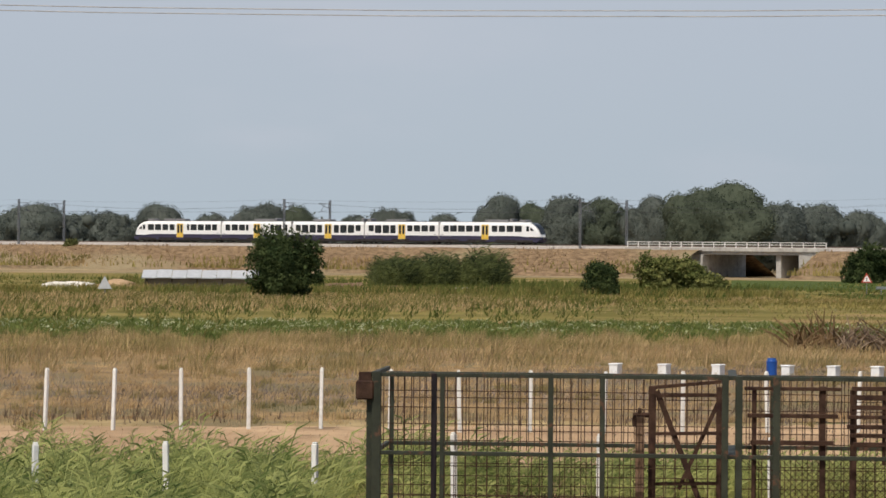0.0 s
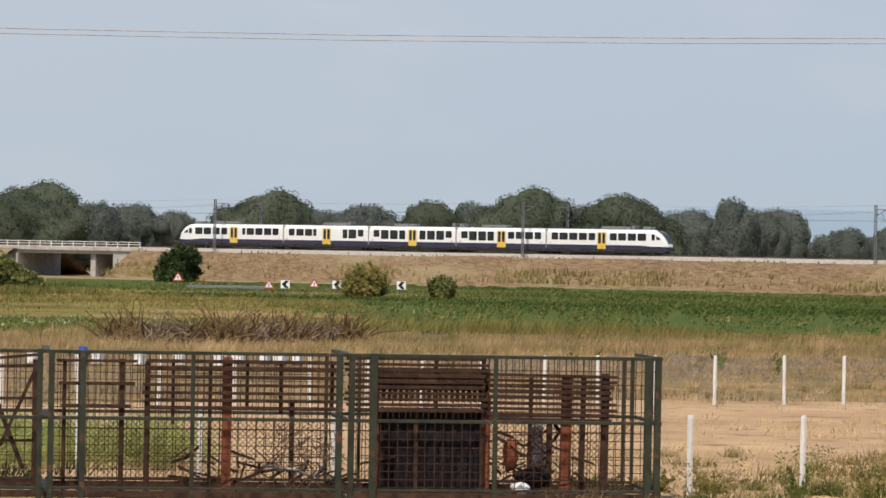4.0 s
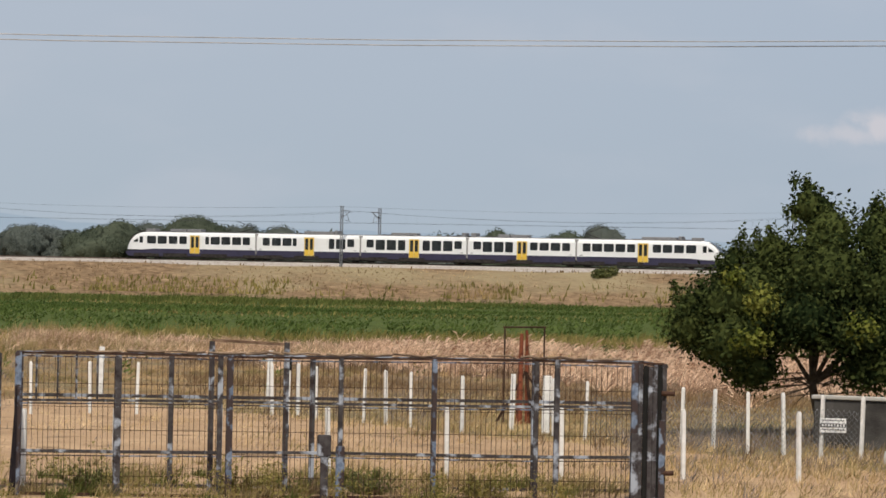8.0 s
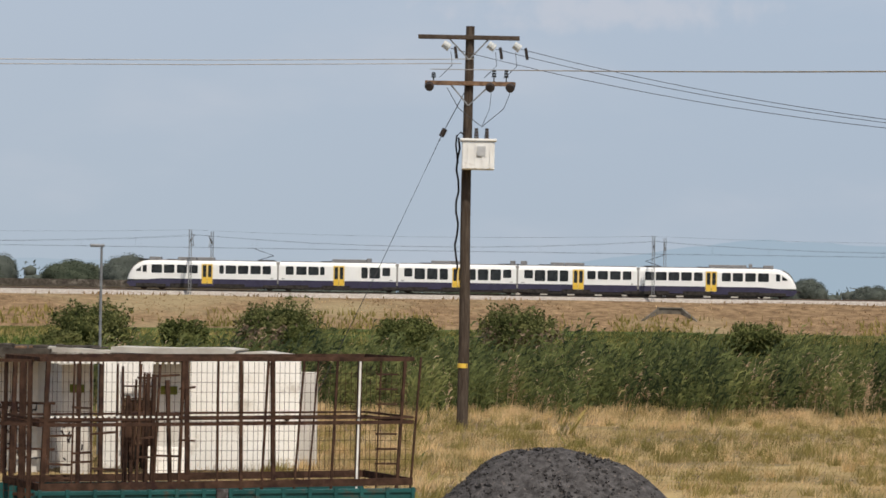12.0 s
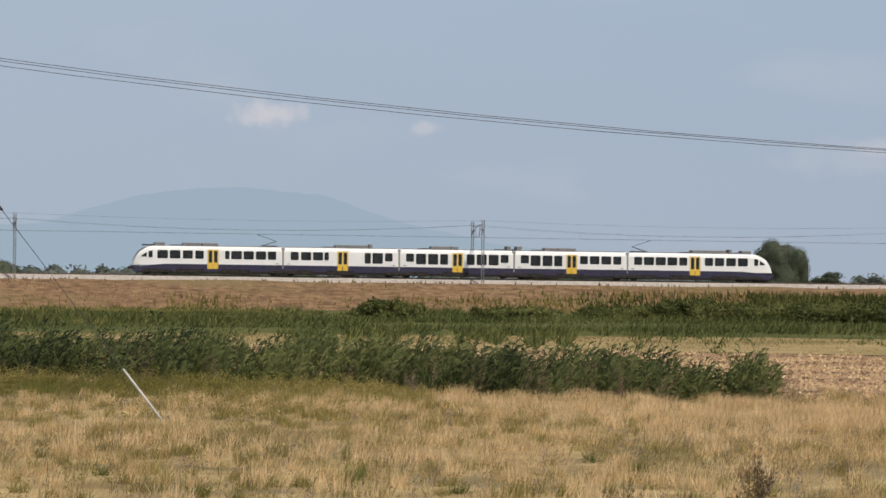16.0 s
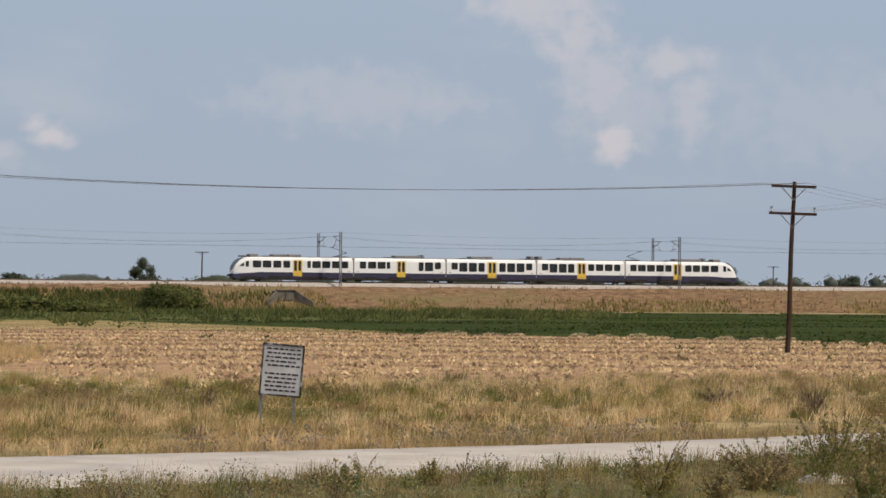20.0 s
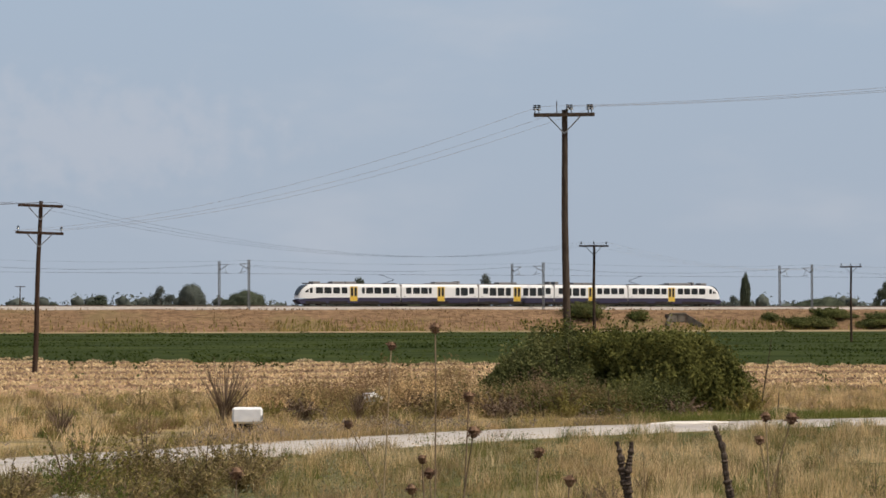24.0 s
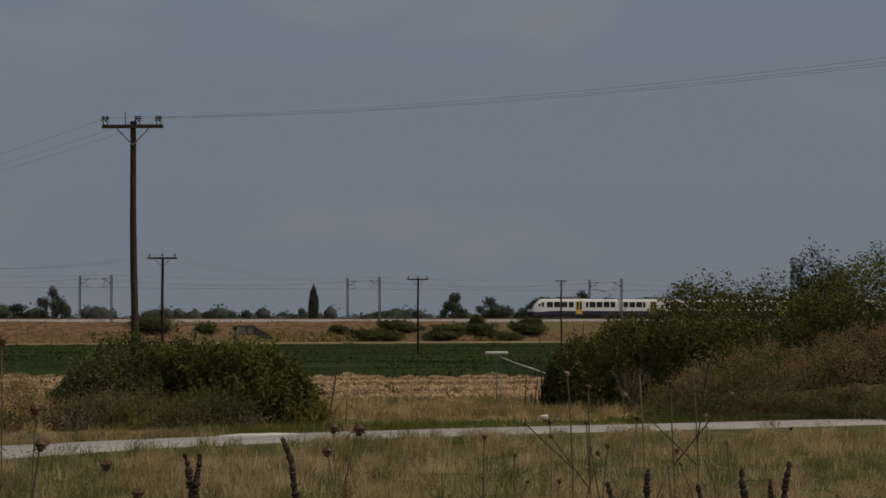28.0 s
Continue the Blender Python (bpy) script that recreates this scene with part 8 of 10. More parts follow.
    thicket("bush", "olive leafy bush with dry stems beside the bramble", arc(((35.4, 0.6, 1.4), (35.9, 1.4, 2.6), (36.4, 1.95, 3.4), (36.9, 2.05, 3.6), (37.4, 1.7, 3.0)), 95, 95), 13000, 0.065, "bushd", 79, 220, 1.5)
    thicket("dry_weeds", "olive weeds spilling towards the road", arc(((34.6, 0.4, 1.6), (35.6, 0.8, 2.2), (36.4, 0.55, 2.0), (37.0, 0.9, 2.4), (37.8, 0.5, 2.2), (38.4, 0.7, 1.8), (39.2, 0.4, 1.2)), 92, 93.5), 8000, 0.04, "bushd", 82, 500, 2.2, "twig", 0.0)
    thicket("dry_weeds", "half-dry brown weeds before the bramble", arc(((35.0, 0.5, 1.2), (35.8, 0.9, 1.6), (36.3, 1.2, 1.6), (36.8, 0.7, 1.6), (37.6, 0.9, 1.4), (38.2, 0.4, 1.2)), 91.5, 92.5), 4500, 0.03, "drygreen", 85, 700, 2.2, "twig", 0.0)
    thicket("dry_weeds", "tangle of brown half-dead weeds beside the road", arc(((31.6, 0.3, 1.6), (32.2, 0.8, 2.2), (33.0, 0.55, 2.2), (33.6, 1.0, 2.4), (34.4, 0.7, 2.4), (35.0, 1.1, 2.2), (35.6, 0.7, 1.6)), 92, 94), 9000, 0.03, "bankweed", 70, 600, 2.2, "twig", 0.0)
    thicket("dry_weeds", "straw tufts among the brown tangle", arc(((31.2, 0.4, 1.4), (32.4, 0.6, 1.6), (33.4, 0.45, 1.6), (34.0, 0.8, 1.6), (35.4, 0.6, 1.6)), 90.5, 92), 5000, 0.03, "dry", 72, 500, 2.2, "twig", 0.0)
    thicket("dry_weeds", "green weeds among the brown tangle", arc(((31.4, 0.5, 1.2), (31.9, 0.9, 1.8), (32.4, 0.5, 1.4), (33.4, 0.4, 1.6), (34.3, 0.8, 2.0), (35.2, 1.0, 1.8)), 93.5, 94.5), 9000, 0.035, "drygreen", 71, 200, 1.8, "twig", 0.0)
    thicket("thicket", "tall dark green bramble thicket with feathery tops", arc(((44.45, 0.8, 2.0), (44.65, 2.0, 3.4), (45.05, 2.7, 5.0), (45.65, 3.45, 6.0), (46.2, 4.1, 7.0), (47.0, 4.2, 7.5), (47.8, 4.3, 7.5), (48.4, 4.15, 7.5), (49.2, 4.3, 7.5), (50.4, 4.4, 7.5), (52.0, 4.4, 7.5), (54.0, 4.3, 7.0)), 115, 110), 85000, 0.064, "bramble", 83, 300, 1.1)
    thicket("tree", "dark tree crown rising behind the thicket", arc(((48.85, 4.4, 2.0), (49.2, 5.2, 3.0), (49.6, 5.1, 3.0), (50.0, 4.4, 2.2)), 117, 117), 14000, 0.055, "leafd", 84, 60, 1.1)
    thicket("dry_weeds", "rust-brown dead canes leaning on the thicket", arc(((46.3, 0.5, 1.6), (46.9, 1.2, 2.6), (47.5, 1.8, 3.4), (48.2, 2.2, 3.6), (49.0, 2.4, 3.6), (50.6, 2.5, 3.6), (52.5, 2.5, 3.6)), 104, 100), 30000, 0.035, "deadcane", 95, 1300, 1.6, "twig", 0.4)
    thicket("dry_weeds", "green grassy weeds before the thicket", arc(((46.2, 0.4, 1.4), (47.2, 0.6, 1.8), (48.4, 0.8, 2.2), (50.0, 0.9, 2.4), (52.5, 0.9, 2.4)), 100, 96), 14000, 0.03, "bushd", 96, 900, 1.9, "twig", 0.25)
    for i, (x, y, w, h) in enumerate(((44.6, 19.6, 1.8, 1.0), (46.2, 18.6, 2.0, 1.2), (48.2, 18.2, 1.8, 1.3), (50.0, 18.2, 1.6, 1.0), (52.0, 17.8, 1.8, 0.9), (54.4, 17.6, 1.7, 1.0), (43.0, 20.6, 1.6, 1.0), (40.6, 20.4, 1.5, 1.0), (38.8, 19.2, 1.4, 0.9), (47.4, 20.0, 1.8, 1.6), (45.4, 21.4, 1.6, 1.5))):
        weed_plant(x, y, w, h, ("drygreen", "twig", "olive")[i % 3], "half-dry weeds before the brambles", 520 + i, 30, 0.05)
    # taller weeds on the near side of the road
    rng = np.random.default_rng(19)
    for i, (x, y, w, h) in enumerate(((12.0, -14.7, 1.1, 1.6), (6.5, -16.8, 1.0, 1.1), (16.8, -10.5, 1.9, 1.6), (17.6, -9.6, 1.6, 1.7), (12.7, -15.2, 0.9, 1.0), (14.6, -16.1, 1.2, 1.1), (9.6, -16.4, 0.8, 0.8), (18.6, -11.6, 1.5, 1.4), (3.2, -15.6, 0.7, 0.7), (0.4, -11.5, 0.5, 0.8), (7.6, -11.2, 0.6, 0.5), (8.8, -10.8, 0.6, 0.6), (10.6, -9.6, 0.6, 0.55))):
        weed_plant(x, y, w, h, ("olive", "drygreen", "meadow")[i % 3], "straggling half-dry roadside weed", 110 + i, 22)
    for i, (x, y, w, h) in enumerate(((15.1, -11.8, 1.5, 1.2), (18.1, -8.9, 1.7, 1.5), (18.3, -11.3, 1.6, 1.3), (15.6, -14.4, 1.4, 1.1), (20.4, -6.7, 1.7, 1.4), (19.6, -8.0, 1.5, 1.5), (21.8, -6.9, 1.6, 1.2), (16.8, -12.8, 1.3, 1.0), (20.6, -9.6, 1.5, 1.2), (23.0, -6.0, 1.5, 1.0))):
        weed_plant(x, y, w, h, ("drygreen", "olive", "greyweed")[i % 3], "tall straggling weed on the road bank", 560 + i, 42, 0.035)
    for i in range(46):
        u = rng.random()
        x, y = 2.0 + 20 * u + rng.normal() * 0.8, -12.6 + 9.5 * u - 2.5 * rng.random()
        weed_plant(x, y, rng.uniform(0.3, 0.7), rng.uniform(0.3, 0.75), ("drygreen", "greyweed", "twig", "olive")[i % 4], "low wiry weed on the near verge", 400 + i, 9, 0.022)
    for i, (x, y, w, h) in enumerate(((7.3, 24.0, 1.1, 0.9), (6.2, 24.5, 1.0, 0.7), (14.0, 27.0, 1.2, 0.9), (16.5, 21.5, 0.9, 0.8), (22.0, 28.0, 1.1, 0.9), (3.0, 33.0, 1.0, 1.0), (11.4, 38.0, 1.1, 1.2), (12.9, 40.0, 0.8, 1.3), (26.5, 25.0, 1.0, 0.8), (31.0, 22.0, 1.2, 0.9), (8.9, 44.5, 0.9, 1.6), (7.0, 46.0, 0.8, 1.5), (10.2, 50.5, 1.0, 1.4), (37.5, 24.0, 1.4, 1.3), (39.5, 25.5, 1.4, 1.2), (42.5, 24.5, 1.3, 1.2), (44.5, 22.4, 1.6, 1.1), (41.0, 21.2, 1.2, 0.9))):
        weed_plant(x, y, w, h, "twig" if i % 3 == 0 else "drygreen", "dry brown weed standing in the meadow", 470 + i, 18, 0.035)
    # dead stalks rising close by
    for i, (a, d, w, h) in enumerate(((42.9, 14.0, 0.5, 0.95), (43.5, 13.2, 0.6, 1.2), (44.1, 14.0, 0.6, 1.25), (44.7, 13.0, 0.6, 1.15), (45.4, 13.6, 0.6, 1.2), (46.2, 14.2, 0.5, 1.0), (49.0, 13.0, 0.6, 1.1), (50.2, 13.5, 0.6, 1.1))):
        weed_plant(E4[0] + d * math.sin(radians(a)), E4[1] + d * math.cos(radians(a)), w, h, ("bankweed", "deadcane")[i % 2], "dead rust-brown weed stalks with dry seed heads", 720 + i, 16, 0.011)
    # wiry weeds scattered over the near bank
    for i in range(130):
        a, r = radians(rng.uniform(27, 52)), rng.uniform(15, 52)
        x, y = E4[0] + r * math.sin(a), E4[1] + r * math.cos(a)
        if off_road(np.array([x]), np.array([y]), 2.8)[0]:
            weed_plant(x, y, rng.uniform(0.4, 1.0), rng.uniform(0.35, 0.85), ("greyweed", "olive", "twig", "drygreen", "meadow")[i % 5], "wiry weed among fine grass on the near bank", 600 + i, 10, 0.016)
    # weed plants by the front fence
    for i, (x, y, w, h) in enumerate(((-41.2, 45.2, 1.3, 1.1), (-39.8, 47.4, 1.0, 0.8), (-43.4, 43.4, 1.5, 0.75), (-45.1, 42.0, 1.3, 0.65), (-37.8, 49.4, 1.3, 0.8), (-36.0, 51.2, 1.5, 0.8), (-33.8, 51.8, 1.1, 0.7), (-40.6, 49.0, 0.9, 0.6), (-44.2, 42.6, 1.0, 0.7), (-42.4, 44.6, 1.2, 0.8))):
        weed_plant(x, y, w, h, "bushg" if i % 2 else "olive", "low sprawling weed by the front fence", 130 + i, 22, 0.04)


build_bushes()


def build_pear_tree():
    """The leafy tree by the yard wall."""
    rng = np.random.default_rng(7)
    t = thing("tree", "leafy dark green fruit tree with yellowing sprays by the yard fence", "tree", pose(-39.4, 76.35, 0, 0, 0, 27))
    lob = [(0.0, 0, 4.3, 1.7, 0.95), (-1.4, 0.3, 3.7, 1.45, 1.0), (1.5, 0, 4.0, 1.45, 0.95), (0.0, 0.2, 5.4, 0.85, 1.15), (-0.55, 0, 6.15, 0.42, 1.6), (-0.15, 0.3, 5.95, 0.36, 1.5), (1.25, 0.2, 5.35, 0.75, 1.1), (2.5, -0.2, 4.9, 0.75, 1.1), (3.0, 0, 4.3, 0.75, 1.0),
           (-2.6, 0, 3.6, 1.05, 1.0), (-3.3, 0.3, 3.4, 0.8, 1.0), (3.3, 0.3, 3.4, 1.0, 0.9), (2.4, -0.5, 2.6, 1.1, 0.8), (-2.2, -0.6, 2.6, 1.1, 0.85), (0.8, -0.8, 2.8, 1.1, 0.7), (-0.6, -0.9, 3.2, 1.2, 0.8), (3.9, 0, 3.0, 0.7, 0.9), (-1.5, 0.2, 4.75, 0.75, 1.1), (1.35, 0.1, 5.75, 0.33, 1.5), (-2.9, 0.4, 2.5, 0.85, 0.7), (2.85, 0.1, 5.3, 0.35, 1.3), (-2.5, 0.1, 4.6, 0.3, 1.4), (-1.9, -0.5, 1.85, 0.85, 0.7), (1.1, -0.6, 1.9, 0.95, 0.7), (2.6, 0.1, 1.9, 0.8, 0.75), (-3.5, 0.2, 2.9, 0.85, 0.8)]
    limbs_part(t, 1.5, 0.14, lob[:9], lean=(-0.35, 0))
    spikes = [(q[0] + rng.normal() * q[3] * 0.7, q[1] + rng.normal() * q[3] * 0.5, q[2] + q[3] * q[4] * rng.uniform(0.6, 1.05), 0.15, 2.2) for q in lob for _ in range(3)]
    crown_part(t, "crown", rng, lob, 32000, 0.07, "leafp", 0.5, core=True)
    crown_part(t, "shoot", rng, spikes, 6000, 0.06, "leafp", 0.1)
    crown_part(t, "yellow_spray", rng, [(-1.6, -1.3, 3.6, 0.55, 0.9), (-1.9, -1.4, 2.6, 0.6, 0.6), (0.9, -1.6, 3.0, 0.5, 0.8), (2.8, -0.9, 4.4, 0.4, 0.9), (-2.4, -0.8, 4.2, 0.4, 0.8), (3.6, -0.5, 3.0, 0.4, 0.8)], 1500, 0.07, "leafy", 0.2, "yellow green sprays")
    g = Geo()
    for k in range(26):
        a, s = rng.uniform(-1.2, 1.2), rng.uniform(0.6, 1.4)
        p = Vector((-0.25 + 0.3 * a, rng.uniform(-0.5, 0.5), rng.uniform(1.2, 1.9)))
        q = p + Vector((a * 1.9, rng.uniform(-0.6, 0.6), rng.uniform(-0.5, 0.6)))
        g.tube(p, q, 0.025, 0.008, 4, False)
    part("twig_work", g, "bark", t)


build_pear_tree()


# ---------------------------------------------------------------- grasses and reeds
def scatter(rng, eye, lanes, n, near_bias=1.0):
    """Points between the near and far edges, given by azimuth rows."""
    A0, A1 = lanes[0][0], lanes[-1][0]
    a = rng.uniform(A0, A1, n) + rng.normal(0, 0.012 * (A1 - A0), n)
    r0 = np.interp(a, [q[0] for q in lanes], [q[1] for q in lanes])
    r1 = np.interp(a, [q[0] for q in lanes], [q[2] for q in lanes])
    w = 0.1 * (r1 - r0) * (np.sin(a * 5.1) + np.sin(a * 11.7 + 1) + np.sin(a * 2.3 + 2))
    r0, r1 = r0 + w, r1 + 0.7 * w
    u = rng.random(n) ** near_bias
    r = np.sqrt(r0 ** 2 + (r1 ** 2 - r0 ** 2) * u)
    return eye[0] + r * np.sin(np.radians(a)), eye[1] + r * np.cos(np.radians(a))


def clump(x, y, scale, seed):
    """Smooth patchiness between 0 and 1."""
    v = np.zeros(len(x))
    rng = np.random.default_rng(seed)
    for k in range(5):
        th, ph = rng.uniform(0, math.pi), rng.uniform(0, 6.28)
        f = scale * rng.uniform(0.6, 1.9)
        v += np.sin((x * math.cos(th) + y * math.sin(th)) * f + ph + 1.3 * np.sin(y * f * 0.7 + k))
    return 1 / (1 + np.exp(-1.6 * v))


def blade_mesh(rng, x, y, z, h, w, lean, bend=0.35, fine=True):
    """Tapering blades: bent in two segments when fine, else one triangle each."""
    n = len(x)
    th = rng.uniform(0, 2 * math.pi, n)
    wx, wy = np.cos(th) * w / 2, np.sin(th) * w / 2
    ph = rng.normal(0.6, 1.4, n)
    lx, ly = np.cos(ph) * lean * h, np.sin(ph) * lean * h
    b0 = np.stack([x - wx, y - wy, z - 0.03], 1)
    b1 = np.stack([x + wx, y + wy, z - 0.03], 1)
    tip = np.stack([x + lx, y + ly, z + h], 1)
    if not fine:
        v = np.stack([b0, b1, tip], 1).reshape(-1, 3)
        return v, np.arange(3 * n).reshape(-1, 3)
    m0 = np.stack([x + lx * bend - wx * 0.7, y + ly * bend - wy * 0.7, z + h * 0.6], 1)
    m1 = np.stack([x + lx * bend + wx * 0.7, y + ly * bend + wy * 0.7, z + h * 0.6], 1)
    v = np.stack([b0, b1, m0, m1, tip], 1).reshape(-1, 3)
    base = np.arange(n)[:, None] * 5
    f = np.concatenate([base + np.array(q) for q in ((0, 1, 3), (0, 3, 2), (2, 3, 4))], 1).reshape(-1, 3)
    return v, f


def grass(name, label, mat, eye, lanes, n, h, w, lean=0.35, patch=None, seed=1, bias=1.0, gap=2.2, cat="grass", fine=False, tufts=0):
    """patch: (scale, least cover, least height); tufts: blades gathered in that many tufts."""
    rng = np.random.default_rng(seed)
    if tufts:
        tx, ty = scatter(rng, eye, lanes, tufts, bias)
        if patch:
            keep = rng.random(tufts) < patch[1] + (1 - patch[1]) * clump(tx, ty, patch[0], seed + 5)
            tx, ty = tx[keep], ty[keep]
        pick = rng.integers(0, len(tx), n)
        size = rng.uniform(0.5, 1.4, len(tx))
        spread = 0.28 * h[1] * size[pick]
        x, y = tx[pick] + rng.normal(size=n) * spread, ty[pick] + rng.normal(size=n) * spread
        tall = 0.45 + 0.55 * size[pick] / 1.4
        keep = off_road(x, y, gap)
    else:
        x, y = scatter(rng, eye, lanes, n, bias)
        keep = off_road(x, y, gap)
        tall = np.ones(n)
        if patch:
            c = clump(x, y, patch[0], seed + 5)
            keep &= rng.random(n) < patch[1] + (1 - patch[1]) * c
            tall = patch[2] + (1 - patch[2]) * c
    x, y, tall = x[keep], y[keep], tall[keep]
    hh = rng.uniform(h[0], h[1], len(x)) * tall
    v, f = blade_mesh(rng, x, y, ground_z(x, y), hh, w * rng.uniform(0.6, 1.4, len(x)), lean * rng.random(len(x)) * 1.6, fine=fine)
    return tagged(new(name, arrays_mesh(name, v, f, mat)), label, cat, kind="stuff")


def reed_arrays(rng, x, y, z, H, leaf, k_leaves, wide=0.034, rise_at=(0.0, 0.95)):
    """Stalks with narrow arching leaves, most of them blown to one side."""
    V, F, o = [], [], 0
    v, f = blade_mesh(rng, x, y, z, H, np.full(len(x), 0.03 * leaf), 0.12 * np.ones(len(x)), fine=False)
    V.append(v), F.append(f)
    o += len(v)
    for k in range(k_leaves):
        u = rng.uniform(0.2, 1.0, len(x))
        L = rng.uniform(0.45, 0.95, len(x)) * leaf
        az = rng.normal(0.2, 1.25, len(x))
        bz = z + H * u
        dx, dy = np.cos(az) * L, np.sin(az) * L
        rise = rng.uniform(*rise_at, len(x))
        w = wide * leaf + 0.005
        p0 = np.stack([x, y, bz - w], 1)
        q0 = np.stack([x + dx * 0.36, y + dy * 0.36, bz + L * rise * 0.7 - w], 1)
        q1 = np.stack([x + dx * 0.34, y + dy * 0.34, bz + L * rise * 0.7 + w], 1)
        tp = np.stack([x + dx * 0.8, y + dy * 0.8, bz + L * (rise * 0.92 - 0.08)], 1)
        base = np.arange(len(x))[:, None] * 4 + o
        F.append(np.concatenate([base + np.array(q) for q in ((0, 1, 2), (1, 3, 2))], 1).reshape(-1, 3))
        V.append(np.stack([p0, q0, q1, tp], 1).reshape(-1, 3))
        o += 4 * len(x)
    return np.concatenate(V), np.concatenate(F)


def reed_bed(name, label, eye, lanes, n, h, seed, patch=(0.2, 0.4), mats="reed", leaf=1.0, k_leaves=6, cat="reeds", wide=0.034):
    rng = np.random.default_rng(seed)
    x, y = scatter(rng, eye, lanes, n)
    c = clump(x, y, patch[0], seed)
    keep = rng.random(n) < patch[1] + (1 - patch[1]) * c
    x, y, c = x[keep], y[keep], c[keep]
    H = rng.uniform(h[0], h[1], len(x)) * (0.3 + 0.7 * c)
    v, f = reed_arrays(rng, x, y, ground_z(x, y), H, leaf, k_leaves, wide)
    return tagged(new(name, arrays_mesh(name, v, f, mats)), label, cat, kind="stuff")


def reed_tufts(name, label, eye, lanes, tufts, per, h, seed, mats="reed", leaf=0.6, k_leaves=9, wide=0.03, cat="reeds", spread=0.3, cover=0.4):
    """Reeds gathered in tufts of their own height, with gaps between."""
    rng = np.random.default_rng(seed)
    tx, ty = scatter(rng, eye, lanes, tufts)
    keep = rng.random(tufts) < cover + (1 - cover) * clump(tx, ty, 0.5, seed)
    tx, ty = tx[keep], ty[keep]
    pick = rng.integers(0, len(tx), len(tx) * per)
    tall = rng.uniform(0.55, 1.0, len(tx)) * (0.72 + 0.42 * clump(tx, ty, 1.1, seed + 9))
    x, y = tx[pick] + rng.normal(size=len(pick)) * spread, ty[pick] + rng.normal(size=len(pick)) * spread
    H = rng.uniform(h[0], h[1], len(pick)) * tall[pick]
    v, f = reed_arrays(rng, x, y, ground_z(x, y), H, leaf, k_leaves, wide, (0.2, 1.5))
    return tagged(new(name, arrays_mesh(name, v, f, mats)), label, cat, kind="stuff")


def herbs(name, label, mat, eye, lanes, n, h, leaf, seed, patch=(0.4, 0.2), per=22, gap=2.2, bias=1.0):
    """Low bushy herbs: many small leaves round each root, with a thin stem."""
    rng = np.random.default_rng(seed)
    x, y = scatter(rng, eye, lanes, n, bias)
    keep = off_road(x, y, gap) & (rng.random(n) < patch[1] + (1 - patch[1]) * clump(x, y, patch[0], seed + 3))
    x, y = x[keep], y[keep]
    m = len(x)
    H = rng.uniform(h[0], h[1], m)
    z = ground_z(x, y)
    i = np.repeat(np.arange(m), per)
    u = rng.random(m * per) ** 0.8
    a, q = rng.uniform(0, 6.283, m * per), np.sqrt(rng.random(m * per)) * 0.42 * H[i] * (0.35 + 0.65 * u)
    c = np.stack([x[i] + q * np.cos(a), y[i] + q * np.sin(a), z[i] + H[i] * u], 1)
    v, f = leaf_tris(rng, c, rng.normal(size=c.shape), leaf)
    v2, f2 = blade_mesh(rng, x, y, z, H * 1.08, np.full(m, leaf * 0.5), 0.2 * np.ones(m), fine=False)
    return tagged(new(name, arrays_mesh(name, np.concatenate([v, v2]), np.concatenate([f, f2 + len(v)]), mat)), label, "weeds", kind="stuff")


def cane_clump(x, y, w, h, n, seed):
    rng = np.random.default_rng(seed)
    a, q = rng.uniform(0, 6.283, n), np.sqrt(rng.random(n))
    px, py = q * np.cos(a) * w / 2, q * np.sin(a) * w / 2
    H = h * rng.uniform(0.65, 1.0, n) * (1 - 0.35 * q ** 2)
    t = thing("cane_clump", "tall pale green cane clump before the embankment", "canes", pose(x, y, float(ground_z(x, y))), group="cane clumps")
    v, f = reed_arrays(rng, px, py, np.zeros(n), H, 1.7, 8, 0.022)
    ob = new("cane", arrays_mesh("cane", v, f, "reed"))
    ob.parent = t
    tagged(ob, kind="stuff")


for i, q in enumerate(((-363.0, 179.5, 7.0, 3.9), (-359.5, 183.5, 7.0, 4.4), (-355.5, 188.0, 6.5, 4.9), (-360.0, 179.0, 5.0, 3.4))):
    cane_clump(*q, 420, 900 + i)
# western standpoint
reed_tufts("reed_bed_near", "fresh green reeds along the ditch beside the cage", E2, ((-78, 50, 59), (-66, 50, 59), (-64.2, 50, 57)), 420, 13, (0.85, 1.35), 34, "reedfresh", 0.6, 7, 0.02, spread=0.22)
reed_tufts("reed_bed_low", "upright green reeds along the ditch behind the cages", E2, ((-78, 58, 67), (-63.4, 58.5, 67), (-60, 60, 66), (-57.5, 61.5, 65), (-55.5, 62, 64)), 400, 13, (0.6, 1.0), 35, "reedfresh", 0.5, 7, 0.02, spread=0.22, cover=0.7)
grass("reed_undergrowth", "low undergrowth darkened to paint the shade between the reeds", "reedshade", E2, ((-76, 49, 64), (-64.2, 49, 64), (-63.4, 58, 65), (-60, 59, 64), (-57.5, 60, 63)), 9000, (0.15, 0.4), 0.06, 0.6, (0.7, 0.3, 0.6), 2)
grass("stubble_blades", "pale straw stubble", "strawblade", E2, ((-76, 67, 85), (-66, 67, 85), (-58, 64, 87), (-46, 60, 95), (-40, 58, 97), (-32, 56, 80), (-25, 55, 72)), 42000, (0.04, 0.16), 0.03, 0.8, seed=3)
